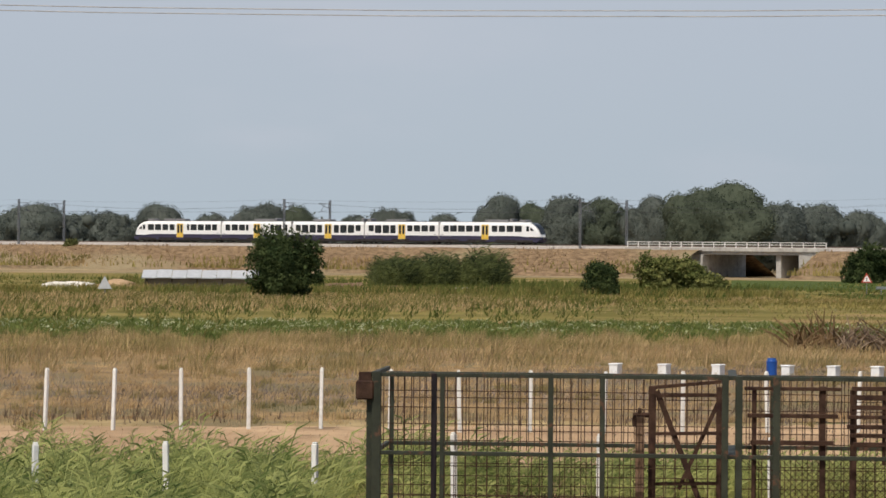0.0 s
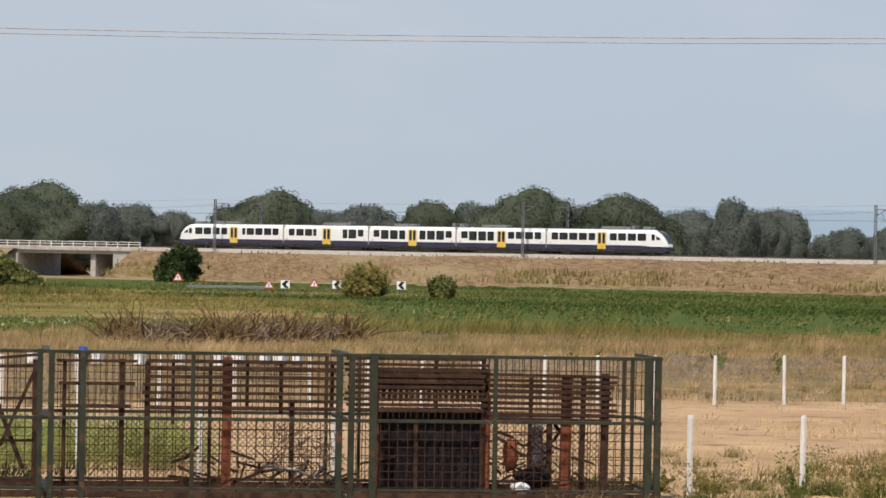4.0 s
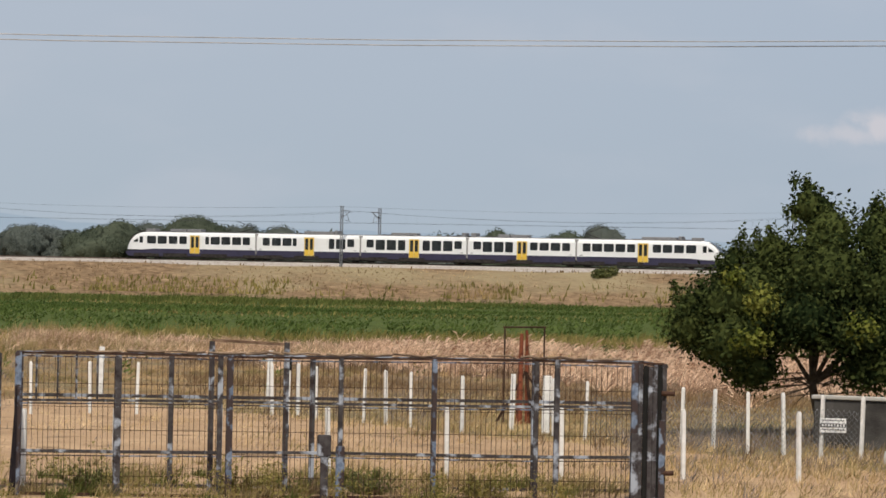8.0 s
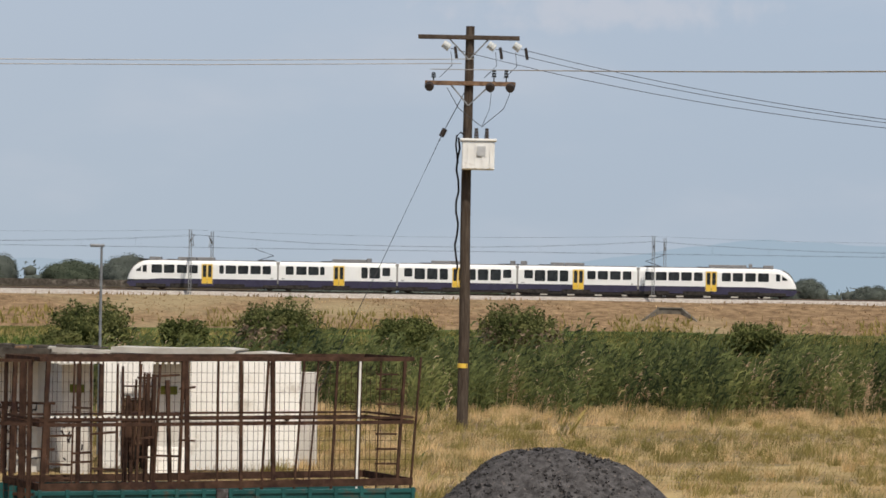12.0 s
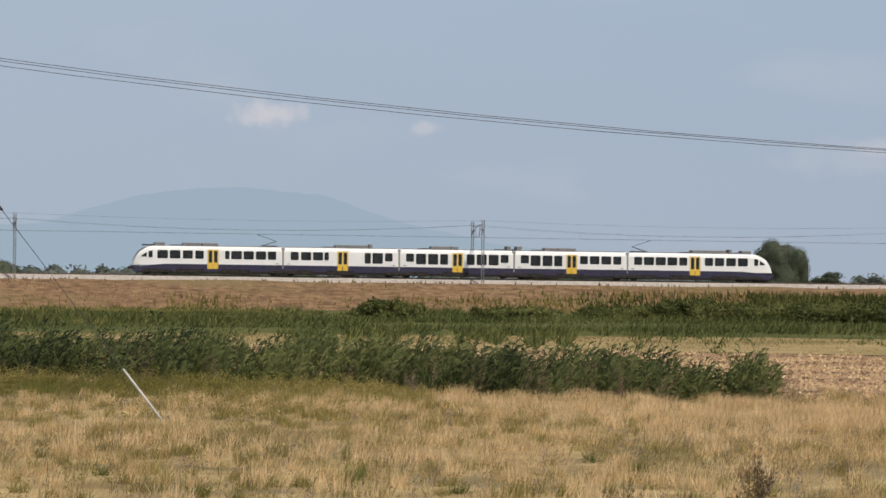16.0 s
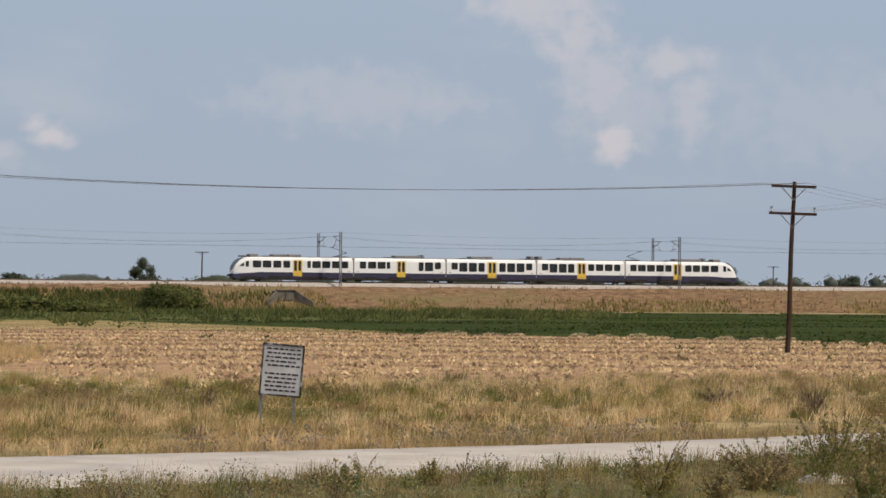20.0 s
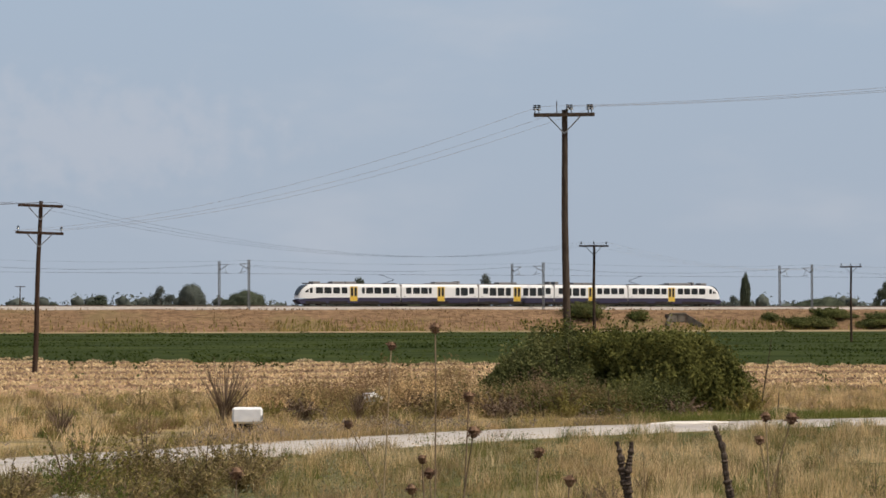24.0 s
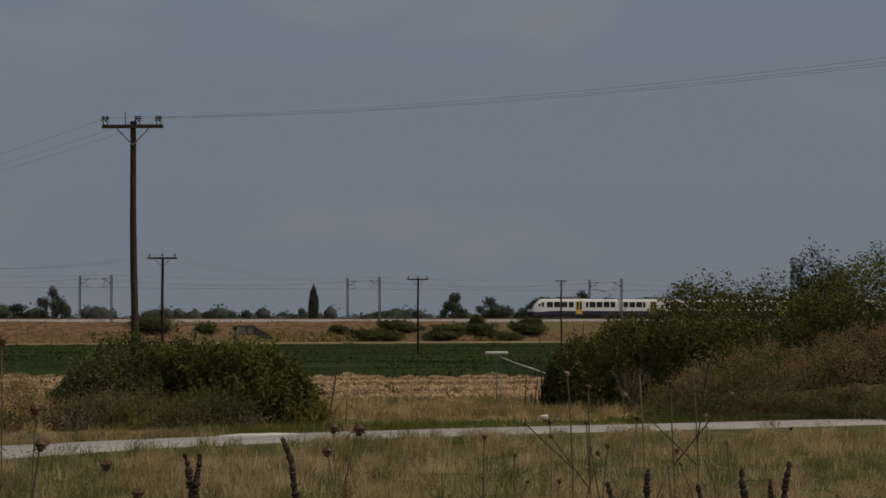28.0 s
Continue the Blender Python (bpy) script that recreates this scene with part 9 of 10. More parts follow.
grass("weeds_by_fence", "sprawling olive weeds by the front fence", "drygreen", E2, ((-49, 54, 68), (-45, 55, 69), (-40, 55, 68), (-35, 55, 66), (-31, 55, 63)), 9000, (0.15, 0.5), 0.025, 1.0, (1.1, 0.0, 0.5), 4, tufts=260)
grass("weeds_by_fence", "fresh green sprawling weeds by the front fence", "meadow", E2, ((-47, 55, 64), (-43, 56, 65), (-38, 56, 64), (-32, 56, 62)), 5000, (0.15, 0.5), 0.03, 1.0, (1.2, 0.0, 0.5), 44, tufts=80)
grass("pen_weeds", "grey and green dry weeds beyond the fence", "greygreen", E2, ((-76, 87, 122), (-66, 87, 122), (-60, 88, 124), (-48, 98, 136), (-40, 99, 142), (-34, 86, 138)), 95000, (0.06, 0.28), 0.026, 1.0, (0.2, 0.3, 0.4), 5)
grass("pen_straw", "tufts of pale straw among grey weeds", "dry", E2, ((-76, 86, 120), (-60, 87, 124), (-48, 97, 134), (-40, 98, 138), (-34, 82, 134)), 60000, (0.12, 0.4), 0.018, 0.6, (0.25, 0.1, 0.4), 61, tufts=2600)
grass("pen_stalks", "dark dry stalks along the fence line", "twig", E2, ((-76, 86, 92), (-60, 87, 93), (-48, 96, 103), (-40, 97, 104)), 5000, (0.2, 0.55), 0.035, 0.3, (0.5, 0.1, 0.4), 62)
grass("tall_dry_grass", "band of tall pale dry grass", "dry", E2, ((-76, 120, 156), (-64, 122, 158), (-56, 126, 160), (-50, 134, 156), (-45, 139, 156), (-40, 142, 156), (-36, 142, 152), (-31, 140, 146)), 90000, (0.25, 0.7), 0.028, 0.8, (0.2, 0.45, 0.6), 6)
grass("tall_green_stems", "green stems among the tall dry grass", "drygreen", E2, ((-76, 118, 156), (-64, 120, 158), (-50, 136, 164), (-44, 140, 164), (-36, 140, 160)), 42000, (0.3, 0.85), 0.03, 0.5, (0.3, 0.1, 0.5), 63)
grass("dead_reed_bed", "flattened straw-coloured dead reeds", "deadreed", E2, ((-42, 150, 176), (-38, 138, 174), (-33, 124, 166), (-29, 112, 160), (-22, 110, 165)), 46000, (0.3, 0.8), 0.055, 2.0, (0.25, 0.3, 0.5), 7)
reed_tufts("dead_reed_bed", "tall pale dead reeds leaning in the wind", E2, ((-35, 138, 160), (-33, 130, 158), (-29, 118, 152), (-22, 112, 150)), 300, 9, (0.35, 0.85), 171, "deadreed", 0.6, 5, 0.05, spread=0.5, cover=0.3)
grass("pen_brown", "rust-brown dead weeds about the pens", "bankweed", E2, ((-39, 92, 136), (-33, 84, 126), (-29, 78, 116), (-22, 76, 110)), 34000, (0.15, 0.5), 0.035, 0.9, (0.2, 0.2, 0.4), 172)
grass("pen_brown", "dark dead stalks about the pens", "twig", E2, ((-39, 92, 136), (-33, 84, 126), (-29, 78, 116), (-22, 76, 110)), 9000, (0.2, 0.6), 0.03, 0.6, (0.3, 0.0, 0.4), 173)
herbs("weeds_by_fence", "tall olive leafy weeds by the front fence", "olive", E2, ((-47, 54, 62), (-43, 55, 62), (-38, 55, 62), (-32, 55, 60)), 150, (0.4, 0.85), 0.03, 174, (0.9, 0.0), 90)
grass("yard_grass", "short dry grass about the pens and shed", "dry", E2, ((-38, 62, 112), (-28, 56, 104), (-22, 56, 106), (-14, 60, 104)), 50000, (0.06, 0.3), 0.035, 1.2, (0.3, 0.3, 0.4), 8)
grass("yard_green", "green weeds about the pens and shed", "drygreen", E2, ((-36, 58, 112), (-28, 56, 104), (-22, 56, 106), (-14, 60, 104)), 60000, (0.08, 0.36), 0.035, 0.9, (0.35, 0.25, 0.4), 64)
grass("fence_weeds", "grey-brown weeds behind the wire fence", "greygreen", E2, ((-31, 66, 100), (-29, 66, 104), (-26, 66, 104), (-23, 66, 100)), 16000, (0.1, 0.45), 0.04, 0.8, (0.4, 0.3, 0.5), 95)
grass("potato_leaves", "low green crop with pale flowers", "potato", E2, ((-76, 160, 186), (-62, 161, 188), (-56, 165, 190), (-51, 174, 190)), 46000, (0.15, 0.36), 0.14, 1.5, seed=9)
rng = np.random.default_rng(10)
fx, fy = scatter(rng, E2, ((-76, 161, 180), (-62, 162, 182), (-56, 166, 184), (-52, 175, 184)), 900)
fv, ff = leaf_cloud(rng, np.stack([fx, fy, np.full(900, 0.36), np.full(900, 0.2), np.full(900, 0.5)], 1), 3600, 0.05, 0.2, cheap=True)
tagged(new("flower_heads", arrays_mesh("flower_heads", fv, ff, "blossom")), "scattered pale yellow-white blossom on the crop", "flowers", kind="stuff")
grass("meadow_weeds", "olive meadow weeds in uneven strips", "olive", E2, ((-78, 188, 440), (-62, 190, 425), (-55, 194, 350), (-52, 190, 240)), 110000, (0.15, 0.55), 0.12, 1.0, (0.05, 0.35, 0.3), 11)
SHED_FRONT = ((-74, 300, 328), (-68, 298, 327), (-62, 298, 327), (-57, 300, 325))
grass("shed_weeds", "tall olive weeds before the tin shed", "olive", E1, SHED_FRONT, 9000, (0.5, 1.15), 0.16, 0.6, (0.05, 0.3, 0.6), 181)
grass("shed_weeds", "tall green weeds before the tin shed", "meadow", E1, SHED_FRONT, 9000, (0.5, 1.2), 0.16, 0.6, (0.06, 0.2, 0.6), 182)
grass("meadow_dark", "dark green rushes in the meadow", "meadow", E2, ((-78, 185, 430), (-62, 190, 420), (-53, 196, 360)), 60000, (0.2, 0.75), 0.12, 0.8, (0.035, 0.0, 0.3), 65)
grass("meadow_straw", "yellowed strips across the meadow", "dry", E2, ((-78, 192, 290), (-62, 192, 290), (-53, 198, 270)), 60000, (0.15, 0.6), 0.09, 0.8, (0.04, 0.0, 0.3), 66)
grass("crop_rows_west", "green crop foliage", "crop_row", E2, ((-56, 310, 480), (-53, 222, 480), (-51, 188, 480), (-45, 182, 470), (-38, 184, 460), (-30, 188, 455), (-22, 198, 450)), 130000, (0.12, 0.36), 0.24, 1.6, (0.05, 0.6, 0.6), 12)
grass("crop_flecks", "yellowish weeds scattered through the crop", "olive", E2, ((-56, 310, 470), (-51, 190, 460), (-38, 186, 440), (-22, 200, 440)), 26000, (0.2, 0.5), 0.16, 1.0, (0.06, 0.0, 0.4), 112)
grass("crop_edge_weeds", "mixed weeds along the crop's edge", "olive", E2, ((-56, 172, 188), (-46, 160, 184), (-38, 174, 190), (-30, 166, 192), (-24, 165, 195)), 24000, (0.3, 0.9), 0.08, 0.6, (0.15, 0.1, 0.4), 13)
grass("ditch_weeds_west", "tall dark weeds along the foot of the bank", "meadow", E2, ((-72, 395, 470), (-60, 385, 450), (-45, 375, 425), (-35, 385, 420), (-26, 390, 420)), 34000, (0.4, 1.4), 0.2, 0.6, (0.03, 0.1, 0.3), 67)
grass("paddock_weeds", "grey-brown weeds scattered over the stubble", "greygreen", E2, ((-60, 60, 84), (-50, 62, 92), (-46, 62, 97), (-40, 60, 98), (-34, 58, 84), (-28, 58, 76)), 5000, (0.06, 0.32), 0.03, 1.0, (0.25, 0.0, 0.4), 71)
grass("paddock_tufts", "dry tufts over the stubble", "gold", E2, ((-58, 60, 76), (-50, 60, 80), (-46, 62, 97), (-40, 60, 98), (-34, 58, 84), (-26, 58, 80)), 12000, (0.1, 0.4), 0.026, 0.9, (0.3, 0.0, 0.4), 72, tufts=1300)
# middle
grass("field_weeds_middle", "green weeds behind the shed", "ditch", E3, ((-24, 130, 385), (-16, 130, 385), (-9, 140, 390), (-7, 260, 390), (2, 300, 400)), 60000, (0.2, 0.7), 0.16, 1.1, (0.05, 0.3, 0.3), 14)
grass("field_straw_middle", "dry yellow grass among the green weeds behind the shed", "olive", E3, ((-24, 130, 385), (-16, 130, 385), (-9, 140, 390), (-7, 260, 390), (2, 300, 400)), 30000, (0.25, 0.8), 0.14, 0.9, (0.06, 0.0, 0.4), 96)
MEADOW = ((-19, 78, 124), (-13, 66, 124), (-4, 62, 128), (4, 60, 122), (12, 60, 112), (18, 60, 108))
grass("dry_meadow", "short dry yellow meadow grass", "dry", E3, MEADOW, 150000, (0.08, 0.34), 0.022, 1.25, (0.14, 0.15, 0.5), 15)
grass("green_tufts", "green tufts in the dry meadow", "drygreen", E3, MEADOW, 100000, (0.1, 0.4), 0.02, 1.1, (0.16, 0.05, 0.5), 16)
grass("golden_tufts", "upright golden grass tufts in the dry meadow", "gold", E3, MEADOW, 80000, (0.2, 0.55), 0.022, 0.5, (0.14, 0.0, 0.4), 10, tufts=1400)
grass("olive_tufts", "upright olive grass tufts in the dry meadow", "olive", E3, MEADOW, 60000, (0.15, 0.5), 0.024, 0.6, (0.1, 0.0, 0.4), 11, tufts=1200)
herbs("meadow_herbs", "olive weeds patched over the dry meadow", "olive", E3, ((-14, 84, 124), (-4, 82, 127), (4, 80, 121), (12, 76, 112)), 2600, (0.2, 0.6), 0.028, 141, (0.12, 0.0), 36)
herbs("meadow_herbs", "grey-brown dry weeds in the meadow", "greygreen", E3, MEADOW, 2400, (0.15, 0.45), 0.02, 142, (0.16, 0.0), 34)
herbs("meadow_herbs", "rusty seeding weeds in the meadow", "twig", E3, MEADOW, 500, (0.2, 0.6), 0.02, 143, (0.2, 0.0), 24)
BEFORE_REEDS = ((-5, 104, 119), (-1, 102, 116), (3, 100, 110), (4.6, 98, 106))
grass("reed_verge", "olive green grass in a band before the reeds", "olive", E3, BEFORE_REEDS, 26000, (0.25, 0.65), 0.026, 0.6, (0.2, 0.0, 0.5), 161, tufts=450)
grass("reed_verge", "fresh green grass in a band before the reeds", "meadow", E3, BEFORE_REEDS, 9000, (0.2, 0.5), 0.026, 0.7, (0.2, 0.0, 0.5), 162, tufts=150)
grass("reed_verge", "bright golden grass tufts before the reed clumps", "gold", E3, ((2, 92, 108), (6, 86, 105), (10, 82, 101), (14, 80, 100)), 30000, (0.25, 0.65), 0.024, 0.5, (0.15, 0.1, 0.5), 164, tufts=500)
herbs("reed_verge", "yellow-green bushy weeds before the reeds", "olive", E3, BEFORE_REEDS, 260, (0.4, 0.85), 0.04, 163, (0.2, 0.0), 80)
BED_WEST = ((-21, 115, 132), (-12, 117, 134), (-7.5, 120, 134), (-4.7, 121, 131))
BED_MID = ((-3.9, 119, 128), (-1.5, 117, 125), (3, 112, 119), (6.2, 107, 113))
BED_EAST = ((5.2, 106, 112), (8.0, 104, 109), (11.4, 101, 106))
reed_tufts("reed_bed", "tall green reeds bending in the wind", E3, BED_WEST, 400, 13, (1.8, 3.0), 31, "reed", 0.62, 8, 0.07)
reed_tufts("reed_bed", "green reeds with drooping leaves, sunlight brightened into their colour", E3, BED_WEST, 190, 13, (1.5, 2.8), 131, "reedmid", 0.62, 8, 0.06)
reed_tufts("reed_bed", "tall green reeds in a ditch", E3, BED_MID, 280, 13, (1.2, 2.2), 32, "reed", 0.58, 8, 0.07)
reed_tufts("reed_bed", "green reeds among darker ones in a ditch, sunlight brightened into their colour", E3, BED_MID, 130, 13, (1.0, 2.0), 132, "reedmid", 0.58, 8, 0.06)
reed_tufts("reed_clumps", "scattered green reed clumps and weeds", E3, BED_EAST, 100, 16, (0.9, 1.9), 36, "reed", 0.55, 8, 0.065, cover=0.15)
reed_tufts("reed_bed_dry", "straw-coloured dry reeds among the green", E3, BED_WEST, 260, 9, (1.5, 2.6), 33, "deadreed", 0.4, 5, 0.02, cover=0.1)
reed_tufts("reed_bed_dry", "straw-coloured dry stalks among the green reeds", E3, BED_MID, 60, 8, (1.0, 1.9), 133, "deadreed", 0.35, 5, 0.02, cover=0.0)
reed_tufts("dead_stalks", "brown dead stalks standing before the reeds", E3, ((-5, 115, 119), (3, 107, 112), (7, 99, 106), (12, 97, 105)), 70, 7, (0.9, 1.9), 97, "twig", 0.25, 9, 0.03, spread=0.16, cover=0.05)
reed_bed("rough_reeds", "olive reedy rough grass behind the meadow", E3, ((-22, 138, 200), (-14, 138, 200), (-9, 136, 190), (-6, 134, 160)), 5500, (0.8, 1.8), 37, patch=(0.12, 0.3), mats="ditch")
grass("reed_floor", "low undergrowth darkened to paint the shade at the foot of the reeds", "reedshade", E3, ((-21, 116, 132), (-12, 118, 133), (-5, 121, 131), (-4.3, 125, 127), (-3.8, 119, 127), (3, 112, 118), (6.2, 107, 112)), 22000, (0.3, 1.1), 0.07, 0.5, (0.4, 0.1, 0.5), 38)
# eastern standpoint
V_NEAR = ((1, 57, 140), (4, 57, 128), (8, 56, 118), (13, 56, 103), (18, 62, 101), (24, 68, 108), (32, 80, 116), (40, 96, 122), (50, 104, 122))
grass("verge_grass", "short dry yellow verge grass beyond the road", "dry", E4, V_NEAR, 170000, (0.08, 0.34), 0.02, 1.25, (0.14, 0.15, 0.5), 50)
grass("verge_green", "green and grey tufts on the verge", "drygreen", E4, V_NEAR, 120000, (0.1, 0.4), 0.018, 1.1, (0.16, 0.05, 0.5), 51)
grass("verge_gold", "upright golden grass tufts on the verge", "gold", E4, V_NEAR, 80000, (0.2, 0.6), 0.022, 0.5, (0.14, 0.0, 0.4), 45, tufts=1500)
grass("verge_olive", "upright olive grass tufts on the verge", "olive", E4, V_NEAR, 50000, (0.15, 0.45), 0.022, 0.6, (0.12, 0.0, 0.4), 46, tufts=1100)
grass("verge_lush", "fresh green grass along the far road edge", "meadow", E4, [(a, road_far(a) + 2.5, road_far(a) + 9) for a in (38, 42, 46, 50, 54)], 26000, (0.1, 0.35), 0.03, 0.7, (0.3, 0.3, 0.5), 47)
grass("verge_fresh", "fresh green patches on the verge", "meadow", E4, ((2, 57, 84), (12, 56, 84), (24, 68, 96), (40, 97, 118)), 70000, (0.06, 0.24), 0.024, 1.2, (0.22, 0.1, 0.4), 59)
herbs("verge_herbs", "bushy olive weeds over the verge", "olive", E4, V_NEAR, 3600, (0.15, 0.5), 0.024, 144, (0.14, 0.0), 30)
herbs("verge_herbs", "grey dry weeds over the verge", "greygreen", E4, V_NEAR, 3600, (0.12, 0.42), 0.018, 145, (0.18, 0.0), 30)
herbs("verge_herbs", "rusty seeding weeds over the verge", "bankweed", E4, V_NEAR, 1500, (0.2, 0.6), 0.02, 146, (0.2, 0.0), 28)
grass("verge_grass", "short dry grass along the road edge", "dry", E4, ((-10, 50, 80), (1, 50, 76), (4, 50, 72), (12, 50, 66), (18, 54, 70), (24, 60, 76)), 80000, (0.06, 0.28), 0.02, 0.8, (0.3, 0.5, 0.5), 91, gap=2.1)
grass("verge_green", "olive tufts along the road edge", "drygreen", E4, ((-10, 50, 80), (1, 50, 76), (4, 50, 72), (12, 50, 66), (18, 54, 70)), 50000, (0.06, 0.32), 0.02, 0.8, (0.3, 0.3, 0.5), 92, gap=2.1)
grass("verge_dark", "dark green weed tufts in the dry verge", "meadow", E4, V_NEAR, 24000, (0.15, 0.5), 0.022, 0.8, (0.2, 0.1, 0.4), 98, tufts=420)
grass("verge_brown", "rusty brown weed tufts in the dry verge", "bankweed", E4, V_NEAR, 24000, (0.15, 0.5), 0.02, 0.8, (0.2, 0.1, 0.4), 99, tufts=420)
grass("verge_stalks", "dry brown seed stalks on the verge", "twig", E4, V_NEAR, 2500, (0.25, 0.8), 0.02, 0.5, (0.2, 0.0, 0.6), 60)


def build_plough():
    """Straw and clods turned up in rough rows across the ploughed land."""
    lanes = ((-1, 180, 232), (3, 175, 238), (8, 155, 242), (13, 112, 238), (20, 104, 226), (25, 108, 220), (30, 112, 196), (38, 122, 188), (56, 122, 184))
    for name, label, mat, n, seed, hi in (("plough_straw", "broken straw left in rows on the ploughed land", "ploughstraw", 130000, 52, 0.14), ("plough_clod", "brown clods in rows on the ploughed land", "clod", 40000, 53, 0.13)):
        rng = np.random.default_rng(seed)
        x, y = scatter(rng, E4, lanes, n)
        q = x * 0.25 + y * 0.968 + 1.2 * np.sin(x * 0.05)
        ph = np.sin(q * 2 * math.pi / 15.0 + 0.7 * np.sin(x * 0.11)) + 0.7 * np.sin(q * 2 * math.pi / 6.3 + 1.7 + 0.6 * np.sin(x * 0.2))
        ph = ph if seed == 52 else -ph
        keep = rng.random(n) < 0.08 + 0.92 / (1 + np.exp(-4.0 * (ph - 0.1)))
        x, y = x[keep], y[keep]
        m = len(x)
        z = ground_z(x, y) + 0.03
        h = rng.uniform(0.06, hi, m)
        w = rng.uniform(0.06, 0.18, m) if seed == 52 else rng.uniform(0.08, 0.24, m)
        a = rng.uniform(0, 6.283, m)
        k = [np.stack([x + w * np.cos(a + t), y + w * np.sin(a + t), z - 0.04], 1) for t in (0, 2.1, 4.2)]
        top = np.stack([x + rng.normal(size=m) * 0.06, y + rng.normal(size=m) * 0.06, z + h], 1)
        v = np.stack([*k, top], 1).reshape(-1, 3)
        base = np.arange(m)[:, None] * 4
        f = np.concatenate([base + np.array(t) for t in (((0, 1, 3), (1, 2, 3), (2, 0, 3)) if seed == 53 else ((0, 1, 3),))], 1).reshape(-1, 3)
        tagged(new(name, arrays_mesh(name, v, f, mat)), label, "field", kind="stuff")


build_plough()
grass("light_strip_weeds", "yellow-green mown strip", "lime", E4, ((-6, 228, 272), (3, 238, 278), (12, 240, 294), (17, 236, 262), (20, 226, 234)), 40000, (0.08, 0.25), 0.12, 0.7, (0.05, 0.5, 0.6), 68)
grass("ditch_weeds_east", "dense dark green weeds in the ditch below the line", "ditch", E4, ((-8, 262, 400), (2, 262, 430), (10, 280, 460), (15, 300, 480), (20, 330, 480), (24, 370, 480)), 90000, (0.25, 1.1), 0.2, 0.9, (0.07, 0.2, 0.25), 69)
grass("crop_rows_east", "green crop foliage in rows, shade darkened into its colour", "cropshade", E4, ((13, 300, 400), (17, 232, 440), (22, 220, 460), (30, 196, 480), (38, 187, 500), (52, 185, 520)), 60000, (0.08, 0.3), 0.3, 1.4, (0.12, 0.4, 0.4), 53)
N_BANK = ((3, 36, 43), (8, 36, 43.5), (14, 34, 45), (20, 28, 52), (26, 22, 62), (32, 18, 70), (37, 17, 77), (42, 16, 83), (50, 16, 86), (56, 16, 88))
N_WEST = tuple(q for q in N_BANK if q[0] < 40)
N_EAST = tuple(q for q in N_BANK if q[0] > 30)
for nm, lab, mt, lanes, n, hh, wd, tf, sd in (
        ("near_weeds", "fine grey-green grass on the near bank", "greyweed", N_BANK, 60000, (0.15, 0.45), 0.011, 1500, 54),
        ("near_straw", "pale dry grass tufts on the near bank", "dry", N_EAST, 26000, (0.2, 0.55), 0.011, 600, 56),
        ("near_gold", "golden dry grass tufts on the near bank", "gold", N_EAST, 46000, (0.2, 0.6), 0.011, 900, 156),
        ("near_green", "fresh green grass tufts on the near bank", "meadow", N_BANK, 52000, (0.15, 0.5), 0.014, 1200, 55),
        ("near_olive", "olive grass tufts on the near bank", "drygreen", N_WEST, 40000, (0.2, 0.55), 0.012, 900, 157),
        ("near_brown", "dead brown grass tufts on the near bank", "deadcane", N_EAST, 13000, (0.2, 0.6), 0.011, 300, 158)):
    grass(nm, lab, mt, E4, lanes, n, hh, wd, 0.5, (0.3, 0.1, 0.45), sd, bias=1.25, tufts=tf)
BANK_EDGE = tuple((a, 0.55 * d1, 0.99 * d1) for a, d0, d1 in N_BANK if a > 16)
grass("near_edge", "pale straw along the near edge of the road", "dry", E4, tuple(q for q in BANK_EDGE if q[0] > 36), 26000, (0.15, 0.45), 0.018, 0.6, (0.2, 0.35, 0.5), 165)
grass("near_edge", "green grass along the near edge of the road", "meadow", E4, BANK_EDGE, 36000, (0.12, 0.4), 0.018, 0.7, (0.16, 0.0, 0.4), 166)
grass("near_edge", "golden tufts along the near edge of the road", "gold", E4, tuple(q for q in BANK_EDGE if q[0] > 36), 16000, (0.2, 0.5), 0.016, 0.5, (0.2, 0.0, 0.5), 167, tufts=600)
FAR_EDGE = tuple((a, road_far(a) + 0.1, road_far(a) + 6.0) for a in (16, 20, 24, 28, 32, 36, 38.5))
grass("far_edge", "straw and seed heads along the far edge of the road", "dry", E4, FAR_EDGE, 22000, (0.15, 0.5), 0.02, 0.6, (0.3, 0.3, 0.5), 168, gap=1.95)
grass("far_edge", "green weeds along the far edge of the road", "drygreen", E4, FAR_EDGE, 26000, (0.15, 0.45), 0.022, 0.7, (0.3, 0.2, 0.4), 169, gap=1.95)
herbs("far_edge", "dull bushy weeds along the far edge of the road", "greygreen", E4, FAR_EDGE, 900, (0.2, 0.6), 0.026, 170, (0.3, 0.1), 30, 1.95)
herbs("bank_herbs", "silvery green bushy herbs on the near bank", "herbgrey", E4, N_BANK, 4200, (0.15, 0.5), 0.021, 147, (0.25, 0.15), 34, 2.6, 1.2)
herbs("bank_herbs", "olive bushy herbs on the near bank", "olive", E4, N_BANK, 2600, (0.15, 0.45), 0.018, 148, (0.3, 0.0), 28, 2.9, 1.2)
herbs("bank_herbs", "dry rust-brown seeding herbs on the near bank", "deadcane", E4, N_EAST, 1200, (0.25, 0.65), 0.014, 149, (0.2, 0.0), 30, 2.9, 1.2)


